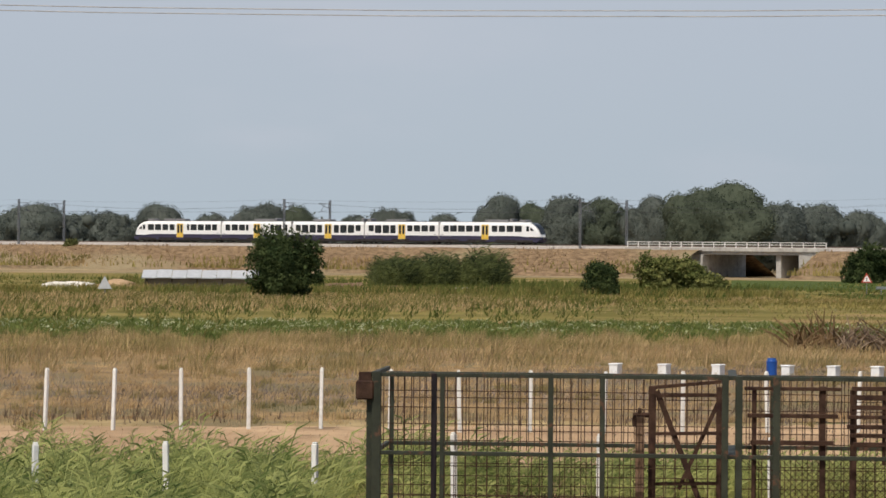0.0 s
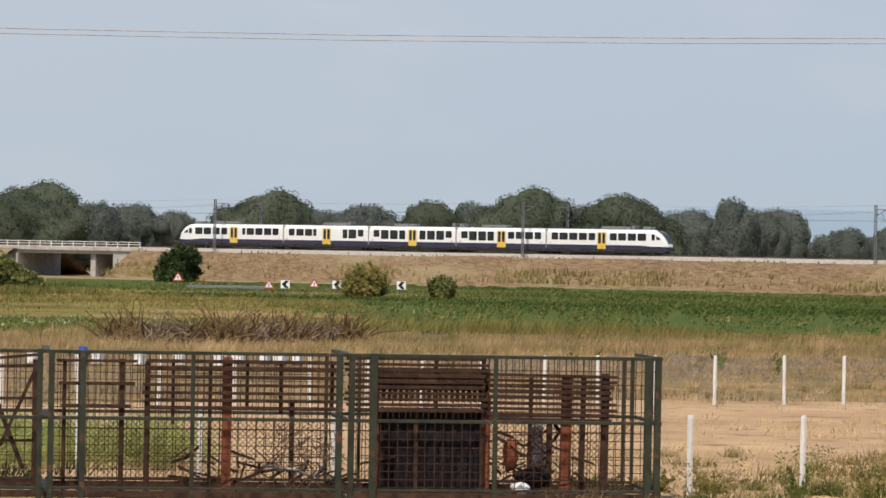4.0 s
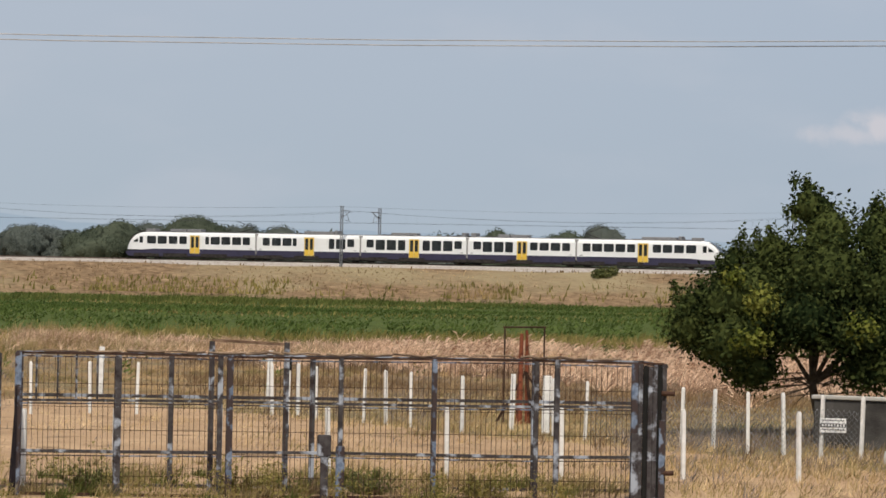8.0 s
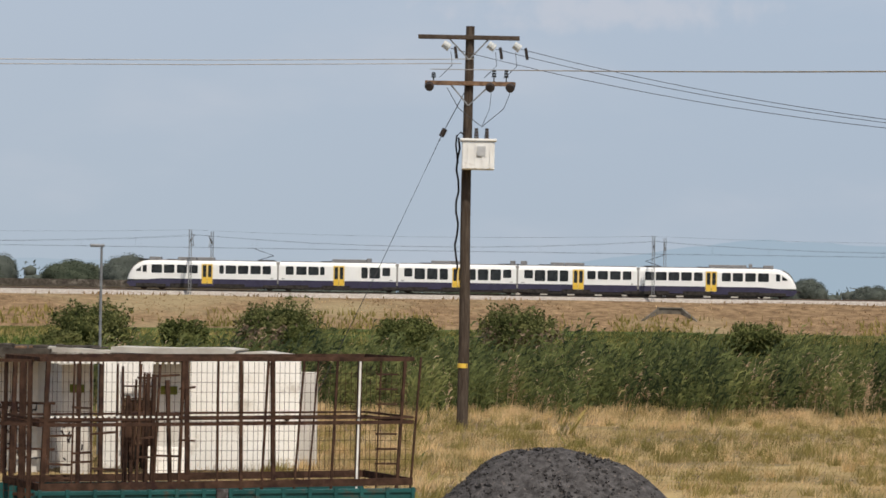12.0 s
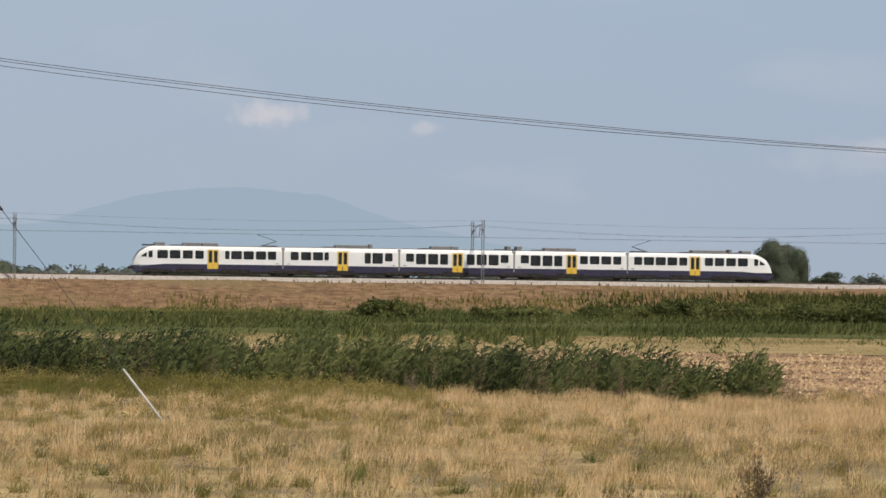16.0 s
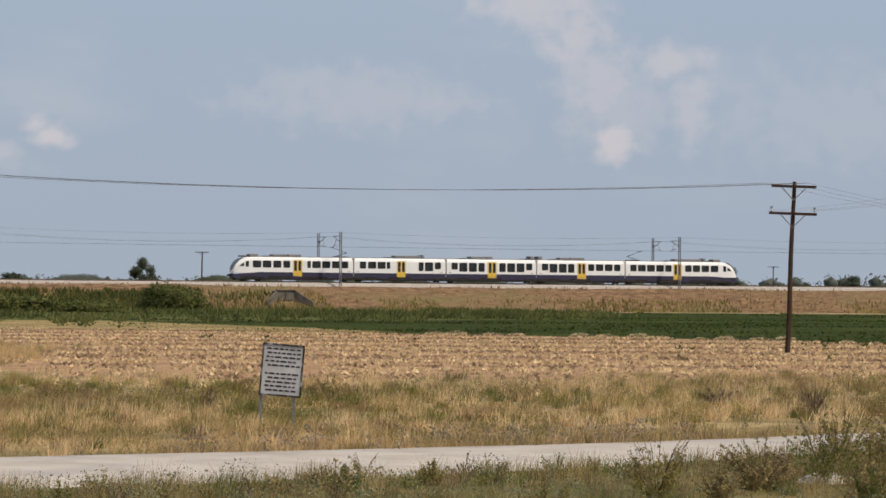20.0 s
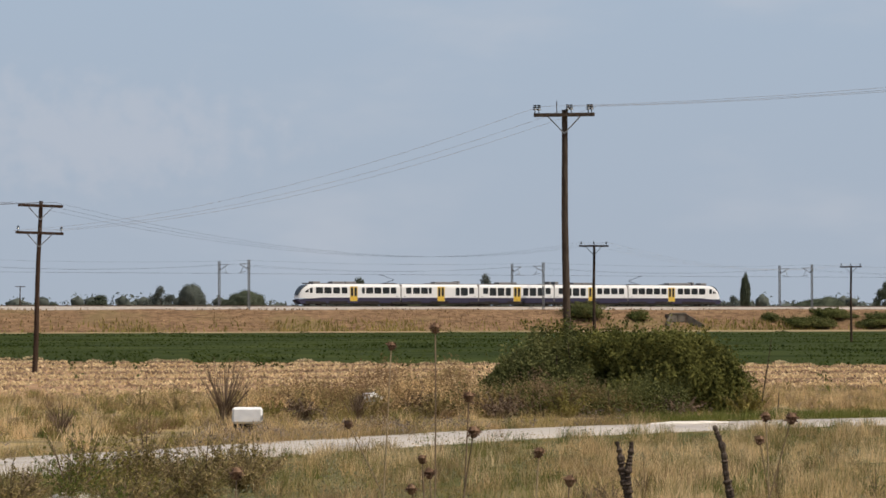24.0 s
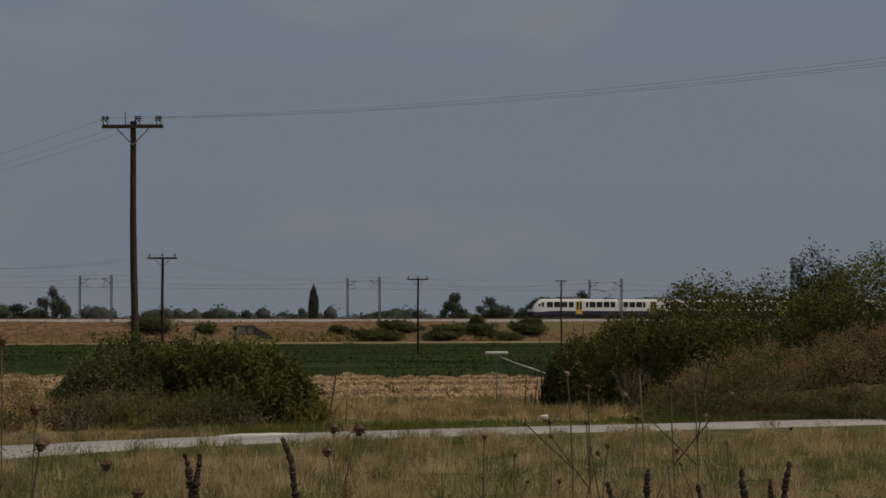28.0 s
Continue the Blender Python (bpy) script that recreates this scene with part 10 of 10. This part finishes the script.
# ---------------------------------------------------------------- roadside things in the east
def build_roadside():
    # information board with unreadable rows
    t = thing("information_board", "weathered grey metal board with rows of faded lettering on two legs", "sign", pose(14.9, 10.95, 0, 0, 0, -19))
    for x in (-0.36, 0.36):
        part("leg", Geo().box(x - 0.03, 0.0, -0.1, x + 0.03, 0.05, 0.85), "galv", t)
    b = part("panel", Geo().box(-0.45, -0.03, 0.72, 0.45, 0.0, 1.84, m=pose(0, 0, 0, 0, 4.5, 0), bev=0.02), "signback", t)
    for x0, x1, z0, z1 in ((-0.46, -0.42, 0.72, 1.84), (0.42, 0.46, 0.72, 1.84), (-0.45, 0.45, 1.81, 1.85), (-0.45, 0.45, 0.71, 0.75)):
        part("edge_trim", Geo().box(x0, -0.045, z0, x1, -0.03, z1, m=pose(0, 0, 0, 0, 4.5, 0)), "flakedark", t)
    random.seed(21)
    for r in range(11):
        z = 1.74 - r * 0.09
        if r == 5:
            continue
        x = -0.38 + random.uniform(0, 0.08)
        while x < 0.32:
            w = random.uniform(0.05, 0.14)
            part("letter_bar", Geo().box(x, -0.036, z - 0.02, min(x + w, 0.38), -0.031, z + 0.015, m=pose(0, 0, 0, 0, 4.5, 0)), "ink", t)
            x += w + 0.03
    # white box lying by the road
    t = thing("dumped_fridge", "white dumped refrigerator cabinet lying beside the road", "fridge", pose(34.45, 13.2, 0, 0, 0, -32))
    part("cabinet", Geo().box(-0.38, -0.25, 0.28, 0.38, 0.25, 0.68, bev=0.05), "plastic", t)
    part("base", Geo().box(-0.34, -0.2, 0.0, 0.25, 0.2, 0.27, bev=0.02), "black", t)
    part("hinge", Geo().box(0.37, -0.28, 0.4, 0.395, -0.2, 0.5), "galv", t)
    # lamp on a bent bracket
    t = thing("bent_lamp", "small white lamp head on a post with a curved pale arm", "lamp", pose(74.6, 30.9, 0, 0, 0, -42))
    part("post", Geo().tube((0, 0, 0), (0, 0, 1.95), 0.025, n=8), "galv", t)
    part("head", Geo().box(-0.42, -0.12, 1.95, 0.42, 0.12, 2.05, bev=0.03), "plastic", t)
    part("curved_arm", Geo().line([(0.1, 0, 1.86), (0.5, 0, 1.7), (1.0, 0, 1.52), (1.5, 0, 1.36), (1.95, 0, 1.18), (2.25, 0, 0.95)], 0.022, 6), "whitepost", t)
    # pale gravel spilled at the road's edge
    t = thing("gravel_patch", "low spill of pale gravel at the road's edge", "gravel", pose(E4[0] + (road_far(39.3) + 1.5) * math.sin(radians(39.3)), E4[1] + (road_far(39.3) + 1.5) * math.cos(radians(39.3)), 0, 0, 0, 4))
    lumpy(t, "spill", "sand", (0, 0, 0.03), (1.7, 0.9, 0.16), 14)
    t = thing("gravel_patch", "small heap of pale rubble in the weeds", "gravel", pose(17.0, -10.4, 0))
    lumpy(t, "spill", "sand", (0, 0, 0.0), (0.6, 0.5, 0.2), 15)
    # rubbish
    for i, (x, y, s, lab) in enumerate(((5.4, 7.5, 0.07, "crumpled white plastic bag in the grass"), (44.5, 22.8, 0.3, "torn white plastic sheeting on a dry heap"), (75.5, 16.0, 0.25, "white rubbish at the thicket's foot"), (76.6, 15.4, 0.2, "pale litter beside the road"), (61.0, 14.5, 0.12, "scrap of white paper"))):
        t = thing("litter", lab, "litter", pose(x, y, float(ground_z(x, y)), 0, 0, 50 * i), group="roadside litter")
        lumpy(t, "scrap", "plastic", (0, 0, s * 0.6 + (0.35 if i == 1 else 0.15)), (s * 1.3, s, s * 0.6), 31 + i)
        part("support", Geo().box(-0.03, -0.03, 0, 0.03, 0.03, s * 0.6 + 0.2), "twig", t)
    # dead shrubs
    for i, (x, y, h) in enumerate(((36.2, 17.2, 1.9), (47.0, 22.5, 1.2), (70.5, 20.0, 1.6), (41.5, 19.0, 0.9), (29.0, 12.8, 0.9))):
        rng = np.random.default_rng(90 + i)
        t = thing("dead_shrub", "bare brown dead shrub among dry grass", "shrub", pose(x, y, 0), group="dead shrubs")
        g = Geo()
        for k in range(60):
            a, r = rng.uniform(0, 6.28), rng.uniform(0.1, 0.45) * h
            p = Vector((0.05 * math.cos(a), 0.05 * math.sin(a), rng.uniform(0, 0.35) * h))
            q = Vector((r * math.cos(a), r * math.sin(a), rng.uniform(0.45, 1.0) * h))
            g.tube(p, q, 0.014, 0.004, 4, False)
            g.tube(p.lerp(q, 0.6), q + Vector((rng.normal() * 0.12, rng.normal() * 0.12, 0.05)), 0.007, 0.003, 3, False)
        part("branch_work", g, "twig", t)


build_roadside()


def build_brush_piles():
    """Heaps of cut branches at the edge of the crop."""
    for i, (x, y, w, h) in enumerate(((-123.6, 83.6, 3.0, 2.0), (-121.6, 84.6, 3.2, 1.7), (-120.4, 86.2, 3.2, 2.1), (-120.4, 88.2, 3.0, 1.6), (-121.4, 90.6, 3.0, 1.9), (-122.6, 93.0, 2.8, 1.5), (-123.4, 95.6, 2.6, 1.8))):
        rng = np.random.default_rng(950 + i)
        t = thing("brush_pile", "heap of bare grey-brown cut branches at the crop's edge", "brushwood", pose(x, y, float(ground_z(x, y)), 0, 0, 30), group="brush piles")
        g = Geo()
        for k in range(110):
            a, q = rng.uniform(0, 6.283), math.sqrt(rng.random()) * w / 2
            p = Vector((q * math.cos(a), q * math.sin(a), rng.uniform(0.0, 0.3)))
            e = p + Vector((rng.normal() * 0.7, rng.normal() * 0.7, h * rng.uniform(0.3, 1.0) * (1 - 0.5 * q / (w / 2))))
            m = p.lerp(e, 0.5) + Vector((rng.normal() * 0.08, rng.normal() * 0.08, 0.1))
            g.sweep_tube([p, m, e], [0.045, 0.03, 0.015], 4)
        tagged(part("stick", g, "twig" if i % 2 else "bankweed", t), kind="stuff")


build_brush_piles()


def thistle(x, y, top, seed, heads=3, small=False):
    """Dry stalk with burr heads; top is the height of the tallest head."""
    rng = np.random.default_rng(seed)
    z0 = float(ground_z(x, y))
    t = thing("thistle", "dry brown thistle with round burr heads", "weed", pose(x, y, z0), group="dry thistles")
    H = top - z0
    g = Geo()
    bend, sway = rng.normal() * 0.045, rng.normal() * 0.02
    g.line([(bend * (u * u - 1) + sway * math.sin(5 * u - 5), 0, H * u) for u in np.linspace(0, 1, 9)], 0.003, 4)
    ends = [(0, 0, H)]
    for k in range(heads - 1):
        u = rng.uniform(0.45, 0.8)
        e = (rng.normal() * 0.14, rng.normal() * 0.1, H * (u + rng.uniform(0.1, 0.25)))
        g.tube((bend * (u * u - 1) + sway * math.sin(5 * u - 5), 0, H * u), e, 0.003, 0.0025, 4, False)
        ends.append(e)
    part("stem", g, "twig" if seed % 3 else "stem", t)
    for e in ends:
        b = Geo()
        r = rng.uniform(0.009, 0.014) if small else rng.uniform(0.021, 0.032)
        for k in range(60):
            d = Vector(rng.normal(size=3)) + Vector((0, 0, 0.35))
            d.normalize()
            p = Vector(e)
            o = d.orthogonal().normalized() * r * 0.28
            b.add([p + o + d * r * 0.4, p - o + d * r * 0.4, p + d * r * rng.uniform(0.9, 1.5)], [(0, 1, 2)])
        b.tube((e[0], e[1], e[2] - r * 0.9), (e[0], e[1], e[2] + r * 0.2), r * 0.35, r * 0.85, 7)
        b.tube((e[0], e[1], e[2] + r * 0.2), (e[0], e[1], e[2] + r * 0.8), r * 0.85, r * 0.3, 7)
        part("burr", b, "stem" if small and rng.random() < 0.6 else "thistle", t)


def mullein(a, top, seed, lean, d=12.0):
    """A dried spike at azimuth a from the last standpoint; top is its height."""
    rng = np.random.default_rng(seed)
    x, y = E4[0] + d * math.sin(radians(a)), E4[1] + d * math.cos(radians(a))
    z0 = float(ground_z(x, y))
    t = thing("mullein_spike", "dark dried mullein flower spike", "weed", pose(x, y, z0, 0, 0, -a), group="mullein spikes")
    H = top - z0
    n = 110
    ph = rng.uniform(0, 6.28)
    U = [0.45 + 0.55 * k / n for k in range(n + 1)]
    P = [(lean * H * (u * u - 1) + 0.016 * math.sin(8 * H * u + ph) + 0.004 * math.sin(31 * H * u), 0.012 * math.sin(9 * H * u), H * u) for u in U]
    R = [0.0145 * (1 - 0.5 * max(0, (u - 0.9) / 0.1) ** 2) * rng.uniform(0.6, 1.3) for u in U]
    part("spike", Geo().sweep_tube(P, R, 7), "greystem", t)
    part("stalk", Geo().line([(lean * H * (u * u - 1), 0, H * u) for u in (0, 0.2, 0.45, 0.6)], 0.011, 5), "stem", t)


for i, (x, y, top, k) in enumerate(((1.26, -43.07, 2.94, 2), (1.1, -42.96, 2.86, 2), (1.28, -43.3, 2.64, 2), (1.21, -43.04, 2.36, 3), (1.63, -43.34, 2.39, 1), (1.68, -43.5, 2.27, 1), (0.52, -42.6, 2.3, 1), (2.41, -43.96, 2.55, 3),
                                    (3.17, -44.66, 2.79, 3), (3.25, -44.71, 2.73, 3), (3.39, -44.89, 2.8, 4), (3.48, -44.99, 2.75, 3), (3.55, -45.06, 2.83, 4), (3.22, -44.5, 2.57, 3), (3.29, -44.79, 2.47, 3), (3.0, -44.5, 2.43, 2), (3.47, -44.8, 2.59, 4), (3.62, -45.2, 2.49, 3), (3.1, -44.2, 2.5, 3), (3.7, -45.0, 2.6, 4))):
    thistle(x, y, top, 200 + i, k, i > 7)
for i, (a, top, lean) in enumerate(((37.8, 2.52, -0.13), (38.12, 2.52, -0.03), (39.65, 2.58, -0.09), (45.6, 2.41, -0.1), (46.19, 2.46, -0.05), (47.08, 2.4, -0.12), (47.97, 2.46, -0.02), (48.39, 2.42, -0.06), (48.69, 2.49, 0.04))):
    mullein(a, top, 300 + i, lean)


# ---------------------------------------------------------------- gravel pile, far sheds, signs
def build_pile():
    t = thing("gravel_pile", "big heap of dark grey gravel on dry grass", "gravel heap", pose(-13.9, 60.6, 0, 0, 0, 12))
    g = Geo()
    n, vs, fs = 60, [], []
    for i in range(n + 1):
        for j in range(n + 1):
            x, y = -4.0 + 8.0 * i / n, -2.6 + 5.2 * j / n
            h = 1.55 * math.exp(-(abs(x + 0.25) / 1.75) ** 2.6 - (y / 1.5) ** 2) + 0.75 * math.exp(-((x - 1.75) / 0.95) ** 2 - ((y + 0.2) / 1.2) ** 2)
            h = h * 0.98 + 0.07 * noise.noise((x * 1.6, y * 1.6, 0)) * min(1, h) + 0.05 * noise.noise((x * 7, y * 7, 3)) * min(1, h * 2)
            vs.append((x, y, h - 0.12))
    for i in range(n):
        for j in range(n):
            a = i * (n + 1) + j
            fs.append((a, a + n + 1, a + n + 2, a + 1))
    g.add(vs, fs)
    part("mound", g, "gravel", t, smooth=True)
    rng = np.random.default_rng(4)
    s = Geo()
    for k in range(1500):
        x, y = rng.normal(-0.2, 1.7), rng.normal(-0.4, 1.1)
        h = (1.55 * math.exp(-(abs(x + 0.25) / 1.75) ** 2.6 - (y / 1.5) ** 2) + 0.75 * math.exp(-((x - 1.75) / 0.95) ** 2 - ((y + 0.2) / 1.2) ** 2)) * 0.98 - 0.12
        if h < 0:
            continue
        r = rng.uniform(0.012, 0.034)
        s.box(-r, -r * 0.8, -r * 0.7, r, r * 0.8, r * 0.7, m=Matrix.Translation((x, y, h)) @ Euler(tuple(rng.uniform(0, 3, 3))).to_matrix().to_4x4())
    tagged(part("loose_gravel", s, "gravel", t), kind="stuff")


build_pile()


def build_far_things():
    # long sheds behind the line
    for x, y, L, h, ang, lab in ((-164.0, 681.0, 56.0, 9.2, 10.5, "long low white industrial shed behind the line"), (-276.0, 640.0, 62.0, 6.6, 21.0, "long low grey warehouse beyond the line")):
        t = thing("industrial_shed", lab, "shed", pose(x, y, 0, 0, 0, ang))
        part("wall", Geo().box(0, 0, 0, L, 18, h - 1.6), "concrete", t)
        part("roof", Geo().prism(((-0.5, h - 1.6), (L + 0.5, h - 1.6), (L + 0.5, h), (-0.5, h)), -0.6, 18), "whitemetal" if h > 8 else "slab", t)
        for k in range(int(L / 6)):
            # Black plate on the solid wall paints the shade of an open bay.
            part("bay_opening", Geo().box(1 + k * 6, -0.05, 1.0, 5.4 + k * 6, -0.01, h - 2.2), "black", t)
    # tin sheds under the bank
    t = thing("tin_shed", "long low shed with a rusty corrugated tin roof", "shed", pose(-316.5, 128.0, 0, 0, 0, 66))
    part("wall", Geo().box(0, 0, -0.8, 13.5, 4, 0.75), "greygreen", t)
    for k in range(9):
        part("roof_sheet", Geo().box(-0.3 + k * 1.55, -0.5, 0.8 + 0.04 * (k % 2), 1.2 + k * 1.55, 4.4, 0.9 + 0.04 * (k % 2), m=pose(0, 0, 0, 9, 0, 0)), "signback", t)
    for k in range(6):
        part("prop", Geo().box(0.2 + k * 2.6, -0.42, -0.8, 0.32 + k * 2.6, -0.3, 0.8), "bark", t)
    for i, (x, y, w, h, mat) in enumerate(((-328.5, 124.0, 3.0, 0.8, "sand"), (-326.5, 129.0, 2.2, 1.0, "straw"), (-308.0, 147.0, 2.6, 0.9, "arm"), (-306.0, 152.0, 1.6, 0.6, "arm"), (-303.5, 158.5, 1.1, 0.5, "signback"))):
        t = thing("hay_heap", "low heap of straw and pale tarpaulin under the bank", "hay", pose(x, y, float(ground_z(x, y)), 0, 0, 60), group="heaps under the bank")
        lumpy(t, "mound", mat, (0, 0, h * 0.3), (w, 1.5, h * 0.8), 51 + i)
    # road signs below the bank
    def sign_post(x, y, z, kind):
        zb = float(ground_z(x, y))
        label = {"tri": "red-rimmed warning triangle on a post", "chev": "black and white chevron board on a post", "tri_back": "grey back of a triangular road sign"}[kind]
        t = thing("road_sign", label, "road sign", pose(x, y, zb, 0, 0, 52), group="road signs below the bank")
        zz = max(1.2, z - zb)
        part("post", Geo().tube((0, 0.06, 0), (0, 0.06, zz + 0.5), 0.04, n=6), "galv", t)
        if kind == "chev":
            part("board", Geo().box(-0.5, -0.03, zz - 0.45, 0.5, 0.0, zz + 0.45), "plastic", t)
            for s in (1, -1):
                part("chevron", Geo().prism(((-0.35, zz), (0.05, zz), (0.4, zz + s * 0.4), (0.0, zz + s * 0.4)), -0.045, -0.035), "black", t)
        else:
            part("plate", Geo().prism(((-0.6, zz - 0.45), (0.6, zz - 0.45), (0, zz + 0.6)), -0.03, 0.0), "signred" if kind == "tri" else "signback", t)
            if kind == "tri":
                part("field", Geo().prism(((-0.4, zz - 0.33), (0.4, zz - 0.33), (0, zz + 0.36)), -0.045, -0.034), "plastic", t)
                part("symbol", Geo().box(-0.05, -0.055, zz - 0.25, 0.05, -0.047, zz + 0.1), "black", t)
    for x, y, z, k in ((-283.0, 209.5, 0.6, "chev"), (-279.5, 214.0, 0.65, "chev"), (-275.0, 219.5, 0.7, "chev"), (-284.0, 208.0, 0.5, "tri"), (-281.0, 212.0, 0.75, "tri"), (-290.0, 200.0, 1.2, "tri"), (-254.0, 100.0, 0.3, "tri_back")):
        sign_post(x, y, z, k)
    # barrier at the lane end
    t = thing("crash_barrier", "low grey crash barrier below the bank", "barrier", pose(-289.0, 200.5, -0.3, 0, 0, 52))
    part("rail", Geo().box(0, 0, 0.35, 8.5, 0.06, 0.65, bev=0.02), "galv", t)
    for k in range(4):
        part("post", Geo().box(0.5 + 2.4 * k, 0.06, -0.3, 0.6 + 2.4 * k, 0.16, 0.6), "galv", t)
    # culvert mouths in the bank
    for s, off in ((374.0, -13.5), (153.0, -13.5), (-80.0, -11.5)):
        x, y, h = on_line(s, off)
        t = thing("culvert", "small stained concrete culvert mouth in the railway bank", "culvert", pose(x, y, 0.75, 0, 0, math.degrees(h)))
        part("headwall", Geo().box(-1.5, -0.2, -0.3, 1.5, 2.4, 2.3, bev=0.05).box(-0.1, -0.3, -0.3, 0.25, -0.2, 2.1), "oldconcrete", t)
        part("coping", Geo().box(-1.7, -0.35, 2.3, 1.7, 0.1, 2.5, bev=0.03), "oldconcrete", t)
        # Black plate on the solid headwall paints the culvert's dark inside.
        part("mouth", Geo().box(-1.3, -0.24, -0.2, 1.3, -0.205, 0.8), "black", t)
        for side in (-1, 1):
            g = Geo().prism(((0, -0.3), (3.2, -0.3), (3.2, 0.5), (0, 2.4)), -0.18, 0.18, m=pose(side * 1.55, -0.2, 0, 0, 0, -42 if side > 0 else 222))
            part("wing", g, "oldconcrete", t)
    # hills on the horizon: flat glowing sheets with haze in their colour
    def ridge(name, pts, d, col):
        g = Geo()
        vs, fs = [], []
        A = np.arange(pts[0][0], pts[-1][0], 0.15)
        E = np.interp(A, [q[0] for q in pts], [q[1] for q in pts])
        for i, (a, e) in enumerate(zip(A, E)):
            e = e + 0.05 * noise.noise((a * 1.1, 0, d)) + 0.02 * noise.noise((a * 4, 3, d))
            x, y = d * math.sin(radians(a)), d * math.cos(radians(a))
            vs += [(x, y, -30), (x, y, 4.4 + d * math.tan(radians(max(0.02, e))))]
        for i in range(len(A) - 1):
            fs.append((2 * i, 2 * i + 2, 2 * i + 3, 2 * i + 1))
        g.add(vs, fs)
        tagged(new(name, g.mesh(name, backdrop_material(name, col))), "faint mountain ridge, blue haze painted into its colour", "mountains", kind="structure")
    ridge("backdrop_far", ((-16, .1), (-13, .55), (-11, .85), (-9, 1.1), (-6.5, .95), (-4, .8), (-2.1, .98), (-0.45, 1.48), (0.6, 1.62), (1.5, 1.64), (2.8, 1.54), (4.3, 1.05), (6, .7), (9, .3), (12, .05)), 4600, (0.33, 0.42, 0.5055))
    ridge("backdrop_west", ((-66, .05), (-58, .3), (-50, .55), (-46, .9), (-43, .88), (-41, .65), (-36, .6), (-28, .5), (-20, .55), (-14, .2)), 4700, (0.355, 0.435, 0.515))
    # far belt of woods closing the plain, in the haze-paled leaf colour
    rng = np.random.default_rng(77)
    lob = []
    for k in range(620):
        a = radians(-85 + 155 * k / 620 + rng.normal() * 0.1)
        d = rng.uniform(1500, 1750)
        r = rng.uniform(4.0, 7.5)
        lob.append((d * math.sin(a), d * math.cos(a), rng.uniform(3.0, 7.0), r, 0.75))
    v, f = leaf_cloud(rng, lob, 26000, 1.3, 0.85, cheap=True, spread=0.06)
    v2, f2 = lobe_cores(rng, lob, 0.9)
    v, f = np.concatenate([v, v2]), np.concatenate([f, f2 + len(v)])
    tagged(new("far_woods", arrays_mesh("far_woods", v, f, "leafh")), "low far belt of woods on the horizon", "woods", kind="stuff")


build_far_things()


motions()
